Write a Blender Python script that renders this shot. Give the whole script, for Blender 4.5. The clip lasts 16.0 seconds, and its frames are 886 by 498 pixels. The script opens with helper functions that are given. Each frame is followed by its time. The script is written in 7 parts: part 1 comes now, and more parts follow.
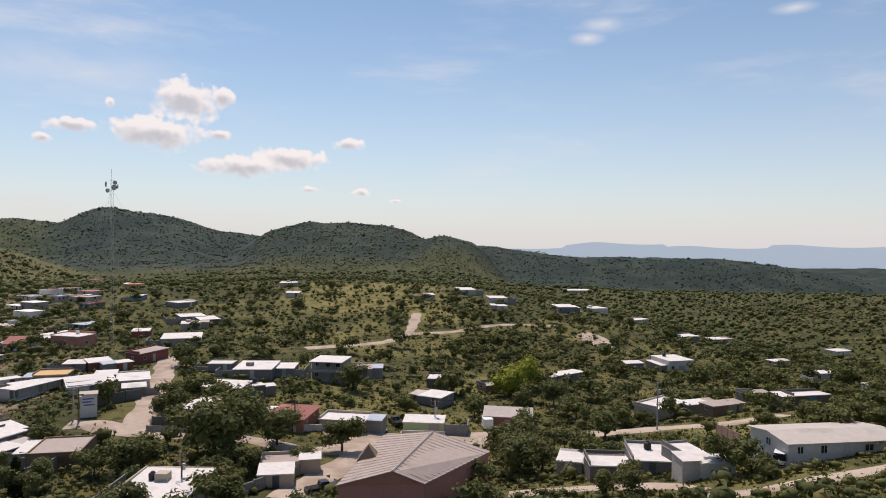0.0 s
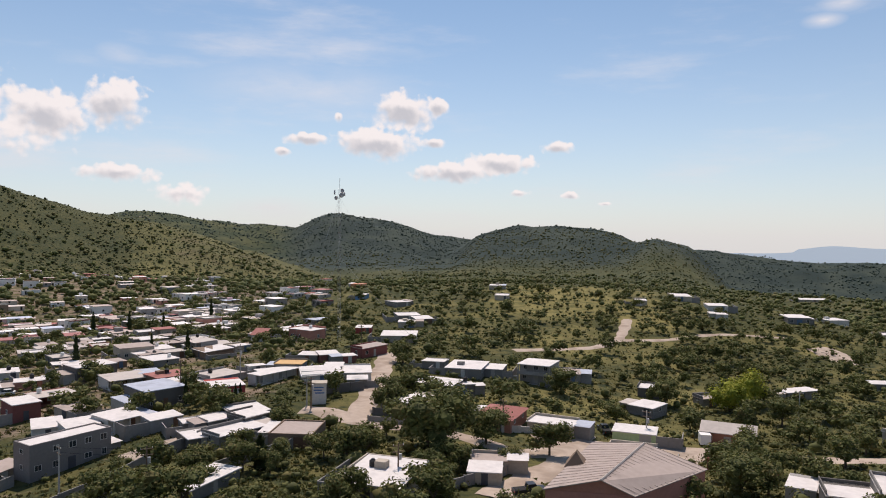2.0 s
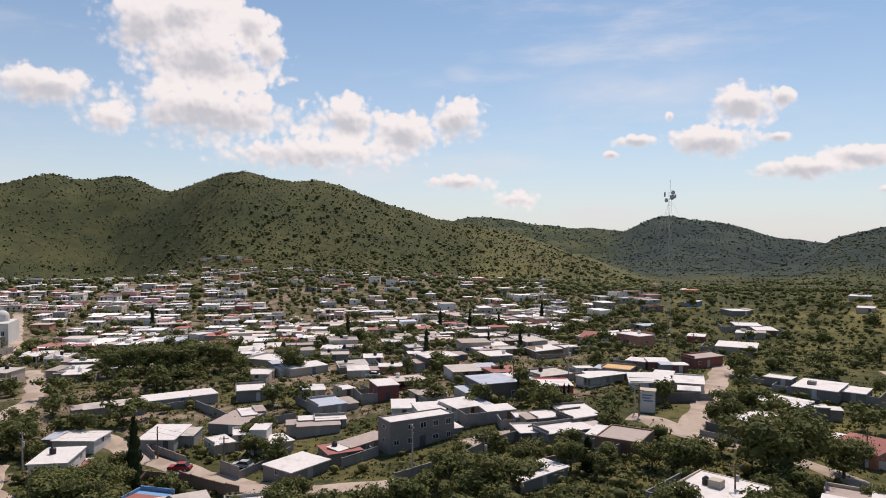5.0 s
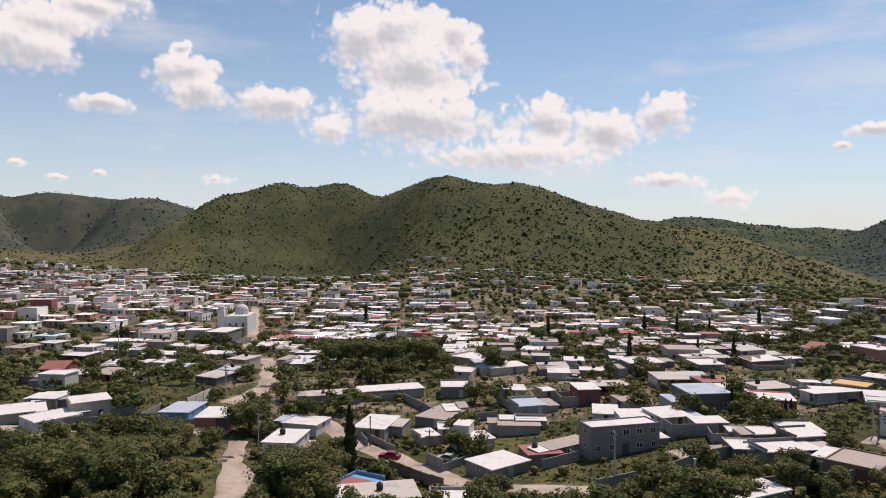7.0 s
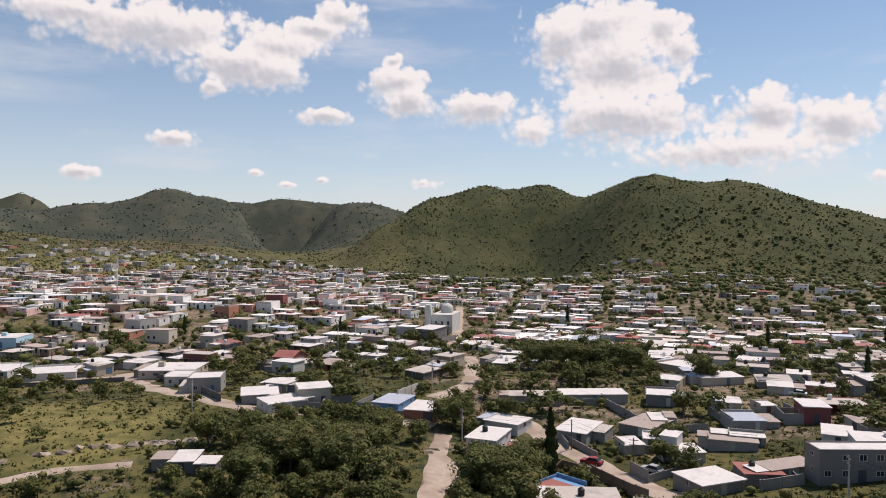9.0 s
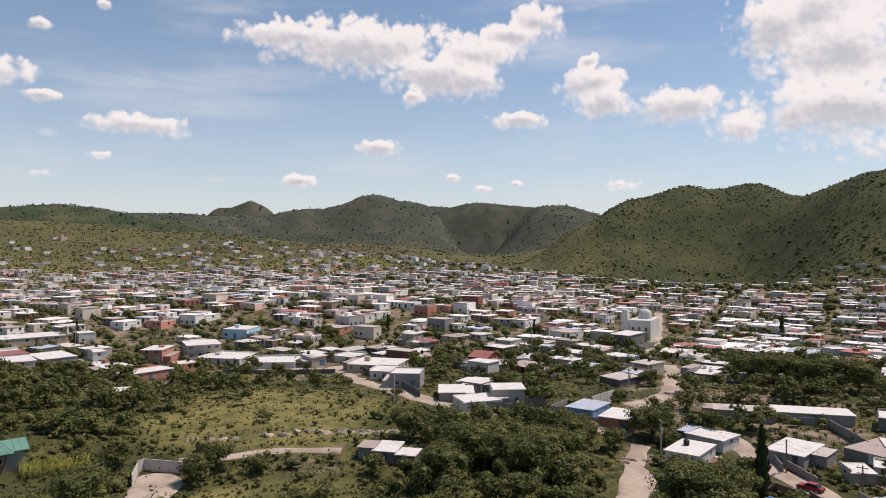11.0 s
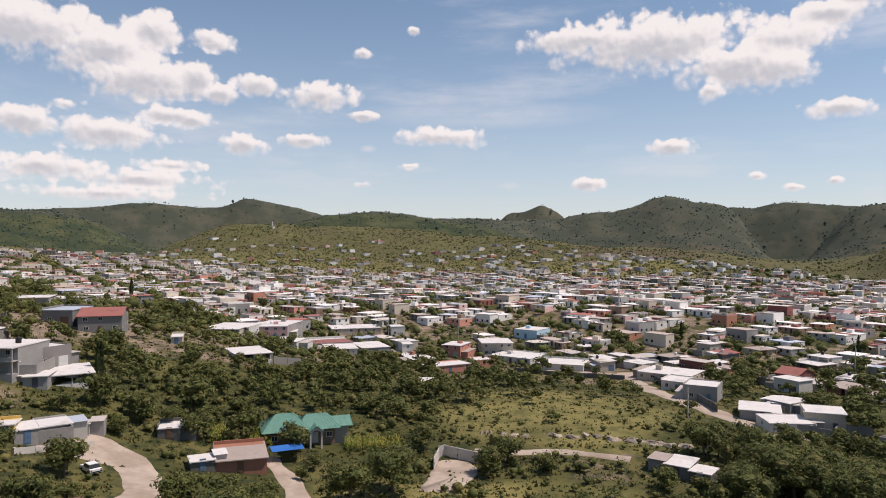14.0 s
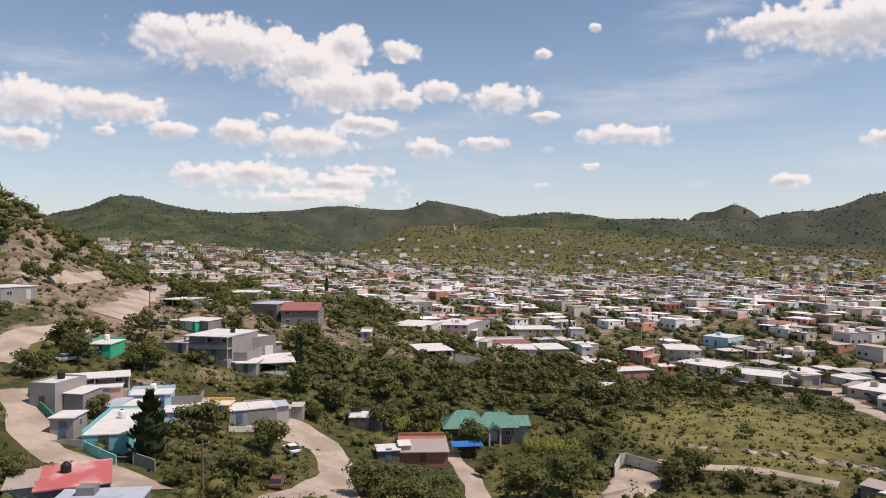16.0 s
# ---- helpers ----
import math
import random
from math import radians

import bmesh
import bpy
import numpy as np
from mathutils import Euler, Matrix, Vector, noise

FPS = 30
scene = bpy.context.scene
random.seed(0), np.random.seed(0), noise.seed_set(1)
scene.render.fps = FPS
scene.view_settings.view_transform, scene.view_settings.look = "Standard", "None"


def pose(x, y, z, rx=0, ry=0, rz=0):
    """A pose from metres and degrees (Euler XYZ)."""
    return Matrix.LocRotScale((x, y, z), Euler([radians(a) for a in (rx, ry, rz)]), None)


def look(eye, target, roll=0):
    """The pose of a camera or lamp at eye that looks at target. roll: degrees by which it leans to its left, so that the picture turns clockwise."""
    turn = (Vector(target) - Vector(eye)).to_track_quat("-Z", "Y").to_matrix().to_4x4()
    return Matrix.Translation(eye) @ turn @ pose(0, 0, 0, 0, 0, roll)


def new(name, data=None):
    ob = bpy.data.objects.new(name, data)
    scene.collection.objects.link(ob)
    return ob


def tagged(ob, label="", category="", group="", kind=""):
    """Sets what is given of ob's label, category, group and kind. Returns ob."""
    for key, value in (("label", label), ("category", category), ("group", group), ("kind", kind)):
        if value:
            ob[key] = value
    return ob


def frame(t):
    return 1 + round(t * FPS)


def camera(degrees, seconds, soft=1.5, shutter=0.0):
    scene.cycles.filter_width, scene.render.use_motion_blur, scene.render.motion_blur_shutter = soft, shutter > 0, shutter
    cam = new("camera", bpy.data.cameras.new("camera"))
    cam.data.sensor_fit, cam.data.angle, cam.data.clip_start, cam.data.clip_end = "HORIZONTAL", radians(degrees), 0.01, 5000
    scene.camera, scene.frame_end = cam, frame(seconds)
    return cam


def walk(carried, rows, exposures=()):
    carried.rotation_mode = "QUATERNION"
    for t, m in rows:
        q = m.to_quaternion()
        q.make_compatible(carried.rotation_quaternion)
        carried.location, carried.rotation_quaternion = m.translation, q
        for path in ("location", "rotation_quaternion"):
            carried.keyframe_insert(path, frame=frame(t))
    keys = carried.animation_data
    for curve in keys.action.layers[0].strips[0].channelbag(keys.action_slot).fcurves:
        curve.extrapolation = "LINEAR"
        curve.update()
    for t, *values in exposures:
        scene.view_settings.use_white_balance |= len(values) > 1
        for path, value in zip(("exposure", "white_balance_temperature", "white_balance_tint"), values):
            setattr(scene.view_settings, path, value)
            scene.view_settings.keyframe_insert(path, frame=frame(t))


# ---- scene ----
# ---- camera and walk ----
EYE = 45.0
cam = camera(64.17, 16.0, soft=1.0)
ROWS = [
    (0.0, 0.00, -1.30, -0.58),
    (0.5, 4.18, -1.26, -0.58),
    (1.0, 8.26, -1.25, -0.51),
    (1.5, 12.41, -1.21, -0.48),
    (2.0, 16.77, -1.17, -0.47),
    (2.5, 21.30, -1.14, -0.43),
    (3.0, 25.99, -1.11, -0.34),
    (3.5, 30.45, -1.10, -0.27),
    (4.0, 34.66, -1.06, -0.25),
    (6.5, 55.02, -0.94, 0.01),
    (7.0, 59.04, -0.90, 0.05),
    (7.5, 63.17, -0.87, 0.04),
    (8.0, 67.17, -0.83, 0.09),
    (8.5, 71.21, -0.81, 0.08),
    (9.0, 75.28, -0.76, 0.11),
    (11.5, 94.77, -0.44, 0.08),
    (12.0, 98.65, -0.38, 0.08),
    (12.5, 102.62, -0.34, 0.03),
    (13.0, 106.66, -0.30, 0.02),
    (13.5, 110.40, -0.25, -0.05),
    (14.0, 114.05, -0.21, -0.07),
    (14.5, 117.83, -0.20, -0.13),
    (15.0, 121.49, -0.17, -0.23),
    (15.5, 124.96, -0.18, -0.30),
    (16.0, 128.51, -0.18, -0.29),
]
walk(cam, [(t, pose(0, 0, EYE, 90 + pitch, roll, yaw)) for t, yaw, pitch, roll in ROWS], exposures=[(0.0, -0.06, 7000, 18), (16.0, -0.06, 7000, 18)])

# ---- world and sun ----
SUN_SIDE, SUN_HEIGHT = -21.0, 60.0  # degrees clockwise from +y, and above the horizon
world = bpy.data.worlds.new("sky")
scene.world = world
world.use_nodes = True
wn, wl = world.node_tree.nodes, world.node_tree.links
wn.clear()


def wnode(kind, **settings):
    n = wn.new(kind)
    for key, value in settings.items():
        setattr(n, key, value)
    return n


def wmath(op, a, b=None, c=None, clamp=False):
    n = wnode("ShaderNodeMath", operation=op, use_clamp=clamp)
    for i, v in enumerate((a, b, c)):
        if v is None:
            continue
        if isinstance(v, (int, float)):
            n.inputs[i].default_value = v
        else:
            wl.new(v, n.inputs[i])
    return n.outputs[0]


def wvec(op, a, b):
    n = wnode("ShaderNodeVectorMath", operation=op)
    for i, v in enumerate((a, b)):
        if isinstance(v, tuple):
            n.inputs[i].default_value = v
        else:
            wl.new(v, n.inputs[i])
    return n


sky = wnode("ShaderNodeTexSky", sky_type="NISHITA", sun_disc=False, sun_elevation=radians(SUN_HEIGHT), sun_rotation=radians(SUN_SIDE),
            altitude=1600.0, air_density=1.0, dust_density=0.5, ozone_density=0.6)
coord = wnode("ShaderNodeTexCoord").outputs["Generated"]
split = wnode("ShaderNodeSeparateXYZ")
wl.new(coord, split.inputs[0])
bearing = wmath("MULTIPLY", wmath("ARCTAN2", wmath("MULTIPLY", split.outputs[0], -1.0), split.outputs[1]), 57.2958)
height_angle = wmath("MULTIPLY", wmath("ARCSINE", split.outputs[2]), 57.2958)
place = wnode("ShaderNodeCombineXYZ")
wl.new(bearing, place.inputs[0])
wl.new(height_angle, place.inputs[1])


def wnoise(scale, detail, rough, stretch=(1, 1, 1), shift=(0, 0, 0)):
    v = wvec("MULTIPLY", wvec("ADD", place.outputs[0], shift).outputs[0], stretch).outputs[0]
    n = wnode("ShaderNodeTexNoise", noise_dimensions="3D")
    n.inputs["Scale"].default_value = scale
    n.inputs["Detail"].default_value = detail
    n.inputs["Roughness"].default_value = rough
    wl.new(v, n.inputs["Vector"])
    return n.outputs["Fac"]


cloud_cover = cloud_tops = veil_cover = None


def cloud(side, up, wide, high, dense):
    """One cumulus: bearing, height, half width and half height in degrees."""
    global cloud_cover, cloud_tops, veil_cover
    if dense <= 0.5:  # a thin veil, not a heap
        v = wvec("MULTIPLY", wvec("SUBTRACT", place.outputs[0], (side, up, 0)).outputs[0], (0.8 / wide, 0.8 / high, 0)).outputs[0]
        n = wnode("ShaderNodeVectorMath", operation="LENGTH")
        wl.new(v, n.inputs[0])
        d = wmath("MULTIPLY_ADD", n.outputs["Value"], -dense * 1.4, dense * 1.4)
        veil_cover = d if veil_cover is None else wmath("SMOOTH_MAX", veil_cover, d, 0.1)
        return
    v = wvec("SUBTRACT", place.outputs[0], (side, up, 0)).outputs[0]
    v = wvec("MULTIPLY", v, (1 / wide, 1 / high, 0)).outputs[0]
    n = wnode("ShaderNodeVectorMath", operation="LENGTH")
    wl.new(v, n.inputs[0])
    d = wmath("MULTIPLY_ADD", n.outputs["Value"], -dense, dense)
    cloud_cover = d if cloud_cover is None else wmath("SMOOTH_MAX", cloud_cover, d, 0.15)
    # the same hump raised, to tell tops from undersides
    v = wvec("MULTIPLY", wvec("SUBTRACT", place.outputs[0], (side - wide * 0.12, up + high * 0.6, 0)).outputs[0], (1 / wide, 1 / high, 0)).outputs[0]
    n = wnode("ShaderNodeVectorMath", operation="LENGTH")
    wl.new(v, n.inputs[0])
    d = wmath("MULTIPLY_ADD", n.outputs["Value"], -dense, dense)
    cloud_tops = d if cloud_tops is None else wmath("SMOOTH_MAX", cloud_tops, d, 0.15)


cloud(20.0, 9.7, 3.0, 1.7, 1)
cloud(22.3, 7.1, 3.9, 1.3, 1)
cloud(17.3, 10.1, 1.0, 0.8, 1)
cloud(27.7, 7.4, 1.7, 0.6, 1)
cloud(29.5, 6.4, 0.7, 0.4, 1)
cloud(17.6, 7.3, 1.1, 0.5, 1)
cloud(15.8, 4.9, 4.0, 0.9, 1)
cloud(12.4, 5.6, 3.3, 1.0, 1)
cloud(7.7, 6.9, 1.3, 0.6, 1)
cloud(-11.3, 15.1, 1.3, 0.5, 0.5)
cloud(-12.6, 16.1, 1.7, 0.6, 0.45)
cloud(10.7, 3.3, 0.8, 0.3, 0.7)
cloud(6.6, 3.2, 0.6, 0.3, 0.8)
cloud(25.2, 9.2, 0.4, 0.6, 0.8)
cloud(-26.1, 16.1, 1.5, 0.4, 0.5)
cloud(30.1, 1.9, 4.1, 0.9, 0.45)
cloud(27.6, 11.4, 8.2, 1.9, 0.35)
cloud(3.9, 2.5, 0.6, 0.2, 0.7)
cloud(50.8, 9.1, 3.4, 2.3, 1)
cloud(46.3, 8.0, 3.2, 2.1, 1)
cloud(53.2, 6.4, 7.8, 1.6, 0.8)
cloud(41.7, 9.2, 2.3, 2.0, 1)
cloud(41.5, 4.3, 3.1, 0.7, 0.8)
cloud(37.0, 2.9, 2.3, 0.8, 0.65)
cloud(41.5, 13.0, 1.3, 0.6, 0.4)
cloud(6.6, 3.1, 0.8, 0.3, 0.8)
cloud(3.8, 2.5, 0.7, 0.2, 0.6)
cloud(30.6, 2.0, 4.1, 0.6, 0.5)
cloud(56.9, 14.1, 1.5, 1.9, 0.9)
cloud(62.9, 15.9, 5.9, 2.8, 1)
cloud(61.3, 13.1, 5.9, 3.7, 1)
cloud(61.3, 9.3, 7.5, 2.6, 1)
cloud(65.6, 15.3, 3.4, 2.5, 1)
cloud(58.3, 15.6, 2.5, 2.1, 1)
cloud(78.9, 12.3, 3.0, 1.6, 1)
cloud(79.3, 14.0, 1.0, 0.7, 1)
cloud(78.1, 10.9, 2.4, 1.6, 1)
cloud(72.2, 10.3, 4.1, 1.5, 1)
cloud(84.7, 9.7, 2.4, 0.8, 1)
cloud(88.6, 14.6, 4.1, 2.0, 1)
cloud(89.0, 12.9, 3.1, 1.5, 1)
cloud(67.8, 8.4, 2.5, 1.2, 0.7)
cloud(85.8, 16.1, 3.6, 1.1, 1)
cloud(90.1, 5.2, 0.7, 0.3, 0.7)
cloud(87.3, 4.3, 0.9, 0.2, 0.6)
cloud(76.9, 4.5, 1.3, 0.4, 0.6)
cloud(41.1, 12.8, 1.7, 0.6, 0.35)
cloud(97.5, 15.3, 9.0, 2.3, 1)
cloud(91.4, 13.2, 5.3, 1.9, 1)
cloud(83.6, 17.1, 2.5, 1.6, 1)
cloud(103.1, 15.9, 5.3, 1.1, 1)
cloud(96.3, 7.6, 2.2, 0.7, 1)
cloud(102.5, 4.9, 1.4, 0.6, 1)
cloud(93.5, 11.6, 1.0, 0.8, 0.9)
cloud(87.6, 4.3, 0.9, 0.3, 0.7)
cloud(85.1, 4.7, 0.6, 0.3, 0.7)
cloud(76.8, 4.5, 1.4, 0.3, 0.6)
cloud(90.0, 5.2, 0.8, 0.3, 0.6)
cloud(81.4, 6.8, 1.0, 0.4, 0.4)
cloud(133.5, 12.5, 2.0, 1.7, 1)
cloud(131.6, 11.5, 1.7, 0.8, 1)
cloud(124.1, 11.7, 3.6, 1.2, 1)
cloud(128.9, 12.4, 2.0, 1.0, 1)
cloud(133.7, 9.5, 1.4, 0.7, 1)
cloud(129.8, 7.8, 2.0, 0.9, 1)
cloud(125.1, 8.3, 2.1, 0.6, 1)
cloud(120.6, 10.3, 1.6, 0.5, 1)
cloud(114.1, 8.7, 4.3, 0.9, 0.85)
cloud(120.6, 15.1, 1.0, 0.5, 1)
cloud(116.5, 16.9, 0.6, 0.4, 1)
cloud(132.1, 15.1, 1.7, 0.7, 0.8)
cloud(111.0, 10.5, 8.9, 1.0, 0.4)
cloud(120.7, 4.9, 1.1, 0.4, 0.7)
cloud(116.9, 6.4, 0.9, 0.3, 0.6)
cloud(120.1, 7.8, 0.6, 0.3, 0.5)
cloud(108.7, 4.9, 0.9, 0.3, 0.4)
cloud(145.6, 15.0, 7.9, 2.2, 1)
cloud(149.7, 15.6, 3.2, 1.4, 1)
cloud(139.6, 13.9, 4.8, 2.1, 1)
cloud(136.5, 15.5, 2.5, 1.8, 1)
cloud(136.9, 12.1, 4.5, 1.8, 1)
cloud(132.4, 15.4, 1.9, 0.9, 0.85)
cloud(153.9, 10.0, 4.7, 1.2, 1)
cloud(158.9, 9.9, 3.1, 1.8, 1)
cloud(149.7, 8.6, 2.0, 0.8, 1)
cloud(144.8, 8.7, 2.7, 1.2, 1)
cloud(139.6, 8.2, 4.6, 1.3, 0.9)
cloud(135.1, 9.7, 3.3, 0.8, 1)
cloud(159.3, 7.4, 2.0, 0.9, 1)
cloud(147.7, 5.4, 3.3, 0.9, 0.85)
cloud(143.5, 5.6, 4.1, 1.0, 0.85)
cloud(137.3, 4.9, 5.6, 0.9, 0.8)
cloud(135.1, 6.0, 2.7, 0.6, 0.8)
cloud(139.6, 3.8, 7.0, 0.6, 0.7)
cloud(154.3, 8.3, 1.0, 0.4, 0.8)
cloud(142.2, 10.0, 1.4, 0.5, 0.7)
def wpuffs(scale, shift):
    """Rounded heads: near 1 in the middle of a puff, 0 at its rim."""
    v = wvec("ADD", wvec("ADD", place.outputs[0], shift).outputs[0], wvec("MULTIPLY", warp.outputs["Color"], (0.9 / scale, 0.9 / scale, 0)).outputs[0]).outputs[0]
    n = wnode("ShaderNodeTexVoronoi", feature="SMOOTH_F1", voronoi_dimensions="2D")
    n.inputs["Scale"].default_value = scale
    n.inputs["Smoothness"].default_value = 0.35
    wl.new(v, n.inputs["Vector"])
    return wmath("SUBTRACT", 1.0, n.outputs["Distance"])


warp = wnode("ShaderNodeTexNoise", noise_dimensions="2D")
warp.inputs["Scale"].default_value, warp.inputs["Detail"].default_value = 0.7, 4.0
wl.new(place.outputs[0], warp.inputs["Vector"])


def heap(dx, dy):
    """Cauliflower heads at two sizes over a soft swell, shifted towards the light for the shaded copy."""
    big, small = wpuffs(0.55, (dx, dy, 0)), wpuffs(1.5, (dx + 3, dy + 9, 0))
    fine = wnoise(1.6, 5.0, 0.55, shift=(dx + 5, dy + 2, 0))
    return wmath("ADD", wmath("ADD", wmath("MULTIPLY", big, 0.45), wmath("MULTIPLY", small, 0.25)), wmath("MULTIPLY", fine, 0.42))


billow, billow_lit = heap(0, 0), heap(-0.16, 0.30)
body = wmath("ADD", cloud_cover, wmath("MULTIPLY_ADD", billow, 1.25, -0.72))
lift = wmath("MAXIMUM", wmath("SUBTRACT", cloud_cover, wmath("MAXIMUM", cloud_tops, -1.0)), -0.3)  # above 0 towards the underside
alpha = wnode("ShaderNodeMapRange", interpolation_type="SMOOTHSTEP")
wl.new(body, alpha.inputs["Value"])
alpha.inputs["From Min"].default_value = 0.0
wl.new(wmath("MULTIPLY_ADD", lift, 0.5, 0.46), alpha.inputs["From Max"])  # crisp tops, frayed undersides
thick = wnode("ShaderNodeMapRange", interpolation_type="SMOOTHSTEP")
wl.new(wmath("ADD", wmath("MULTIPLY", lift, 0.62), wmath("ADD", wmath("MULTIPLY", wmath("SUBTRACT", billow_lit, billow), 0.85), wmath("MULTIPLY", wmath("MINIMUM", body, 1.0), 0.42))), thick.inputs["Value"])
thick.inputs["From Min"].default_value, thick.inputs["From Max"].default_value = 0.08, 0.80
wisp = wnode("ShaderNodeMapRange", interpolation_type="SMOOTHSTEP")
wl.new(wnoise(0.09, 6.0, 0.62, stretch=(0.45, 2.0, 1), shift=(7, 3, 0)), wisp.inputs["Value"])
wisp.inputs["From Min"].default_value, wisp.inputs["From Max"].default_value = 0.48, 0.78
cloud_colour = wnode("ShaderNodeMix", data_type="RGBA")
cloud_colour.inputs["A"].default_value = (7.6, 7.6, 7.75, 1)
cloud_colour.inputs["B"].default_value = (4.7, 5.0, 5.5, 1)
wl.new(thick.outputs[0], cloud_colour.inputs["Factor"])
veil = wnode("ShaderNodeMix", data_type="RGBA")
veil.inputs["B"].default_value = (7.0, 7.3, 7.7, 1)
streak = wnoise(0.3, 6.0, 0.6, stretch=(0.5, 1.6, 1), shift=(1, 5, 0))
wl.new(wmath("MAXIMUM", wmath("MULTIPLY", wisp.outputs[0], 0.55), wmath("MULTIPLY", wmath("MAXIMUM", veil_cover, 0.0), wmath("MULTIPLY_ADD", streak, 2.6, -0.55)), clamp=True), veil.inputs["Factor"])
clear = wnode("ShaderNodeMix", data_type="RGBA", blend_type="MULTIPLY")
clear.inputs["Factor"].default_value = 1.0
clear.inputs["B"].default_value = (0.76, 1.0, 1.05, 1)
wl.new(sky.outputs[0], clear.inputs["A"])
wl.new(clear.outputs["Result"], veil.inputs["A"])
low = wnode("ShaderNodeMix", data_type="RGBA")  # the pale air near the horizon
low.inputs["B"].default_value = (5.75, 5.9, 6.25, 1)
wl.new(wmath("MULTIPLY", wmath("POWER", 2.718, wmath("MULTIPLY", wmath("MAXIMUM", height_angle, 0.0), -0.11)), 0.86), low.inputs["Factor"])
wl.new(veil.outputs["Result"], low.inputs["A"])
over = wnode("ShaderNodeMix", data_type="RGBA")
wl.new(wmath("MULTIPLY", alpha.outputs[0], 0.96), over.inputs["Factor"])
wl.new(low.outputs["Result"], over.inputs["A"])
wl.new(cloud_colour.outputs["Result"], over.inputs["B"])
back = wnode("ShaderNodeBackground")
back.inputs["Strength"].default_value = 0.12
wl.new(over.outputs["Result"], back.inputs["Color"])
wl.new(back.outputs[0], wnode("ShaderNodeOutputWorld").inputs["Surface"])

sun = new("sun", bpy.data.lights.new("sun", "SUN"))
sun.data.energy, sun.data.angle, sun.data.color = 4.5, radians(0.53), (1.0, 0.95, 0.88)
_a, _e = radians(SUN_SIDE), radians(SUN_HEIGHT)
sun.matrix_world = look((0, 0, 300), (-math.sin(_a) * math.cos(_e), -math.cos(_a) * math.cos(_e), 300 - math.sin(_e)))

# ---- materials ----
def material(name, colour, rough=0.85, vary=0.18, grain=1.5, stain=0.12, bump=0.0, metal=0.0, second=None, amount=0.5, per="", steps=None):
    """A procedural surface: colour broken by grain and by broad stains. per: 'island' or 'object' picks colours from steps at random."""
    m = bpy.data.materials.new(name)
    m.use_nodes = True
    n, l = m.node_tree.nodes, m.node_tree.links
    b = n["Principled BSDF"]
    b.inputs["Roughness"].default_value = rough
    b.inputs["Metallic"].default_value = metal
    b.inputs["Specular IOR Level"].default_value = 0.25
    geo = n.new("ShaderNodeNewGeometry")

    def noise_node(scale, detail, shift=0.0):
        t = n.new("ShaderNodeTexNoise")
        t.inputs["Scale"].default_value, t.inputs["Detail"].default_value = scale, detail
        l.new(geo.outputs["Position"], t.inputs["Vector"])
        return t.outputs["Fac"]

    fine, broad = noise_node(grain, 4), noise_node(stain, 5)
    if steps:
        ramp = n.new("ShaderNodeValToRGB")
        ramp.color_ramp.interpolation = "CONSTANT"
        while len(ramp.color_ramp.elements) < len(steps):
            ramp.color_ramp.elements.new(0.5)
        for i, c in enumerate(steps):
            ramp.color_ramp.elements[i].position = i / len(steps)
            ramp.color_ramp.elements[i].color = (*c, 1)
        if per == "island":
            l.new(geo.outputs["Random Per Island"], ramp.inputs[0])
        else:
            l.new(n.new("ShaderNodeObjectInfo").outputs["Random"], ramp.inputs[0])
        base = ramp.outputs[0]
    else:
        c = n.new("ShaderNodeRGB")
        c.outputs[0].default_value = (*colour, 1)
        base = c.outputs[0]
    if second:
        mix = n.new("ShaderNodeMix")
        mix.data_type = "RGBA"
        r = n.new("ShaderNodeMapRange")
        r.interpolation_type = "SMOOTHSTEP"
        r.inputs["From Min"].default_value, r.inputs["From Max"].default_value = 1 - amount - 0.14, 1 - amount + 0.1
        l.new(broad, r.inputs["Value"])
        l.new(r.outputs[0], mix.inputs["Factor"])
        l.new(base, mix.inputs["A"])
        mix.inputs["B"].default_value = (*second, 1)
        base = mix.outputs["Result"]
    bright = n.new("ShaderNodeMath")
    bright.operation = "MULTIPLY_ADD"
    add = n.new("ShaderNodeMath")
    add.operation = "ADD"
    l.new(fine, add.inputs[0])
    l.new(broad, add.inputs[1])
    l.new(add.outputs[0], bright.inputs[0])
    bright.inputs[1].default_value, bright.inputs[2].default_value = vary * 2, 1 - vary * 2
    hsv = n.new("ShaderNodeHueSaturation")
    l.new(base, hsv.inputs["Color"])
    l.new(bright.outputs[0], hsv.inputs["Value"])
    l.new(hsv.outputs[0], b.inputs["Base Color"])
    if bump:
        k = n.new("ShaderNodeBump")
        k.inputs["Distance"].default_value = bump
        k.inputs["Strength"].default_value = 0.8
        l.new(fine, k.inputs["Height"])
        l.new(k.outputs[0], b.inputs["Normal"])
    return m


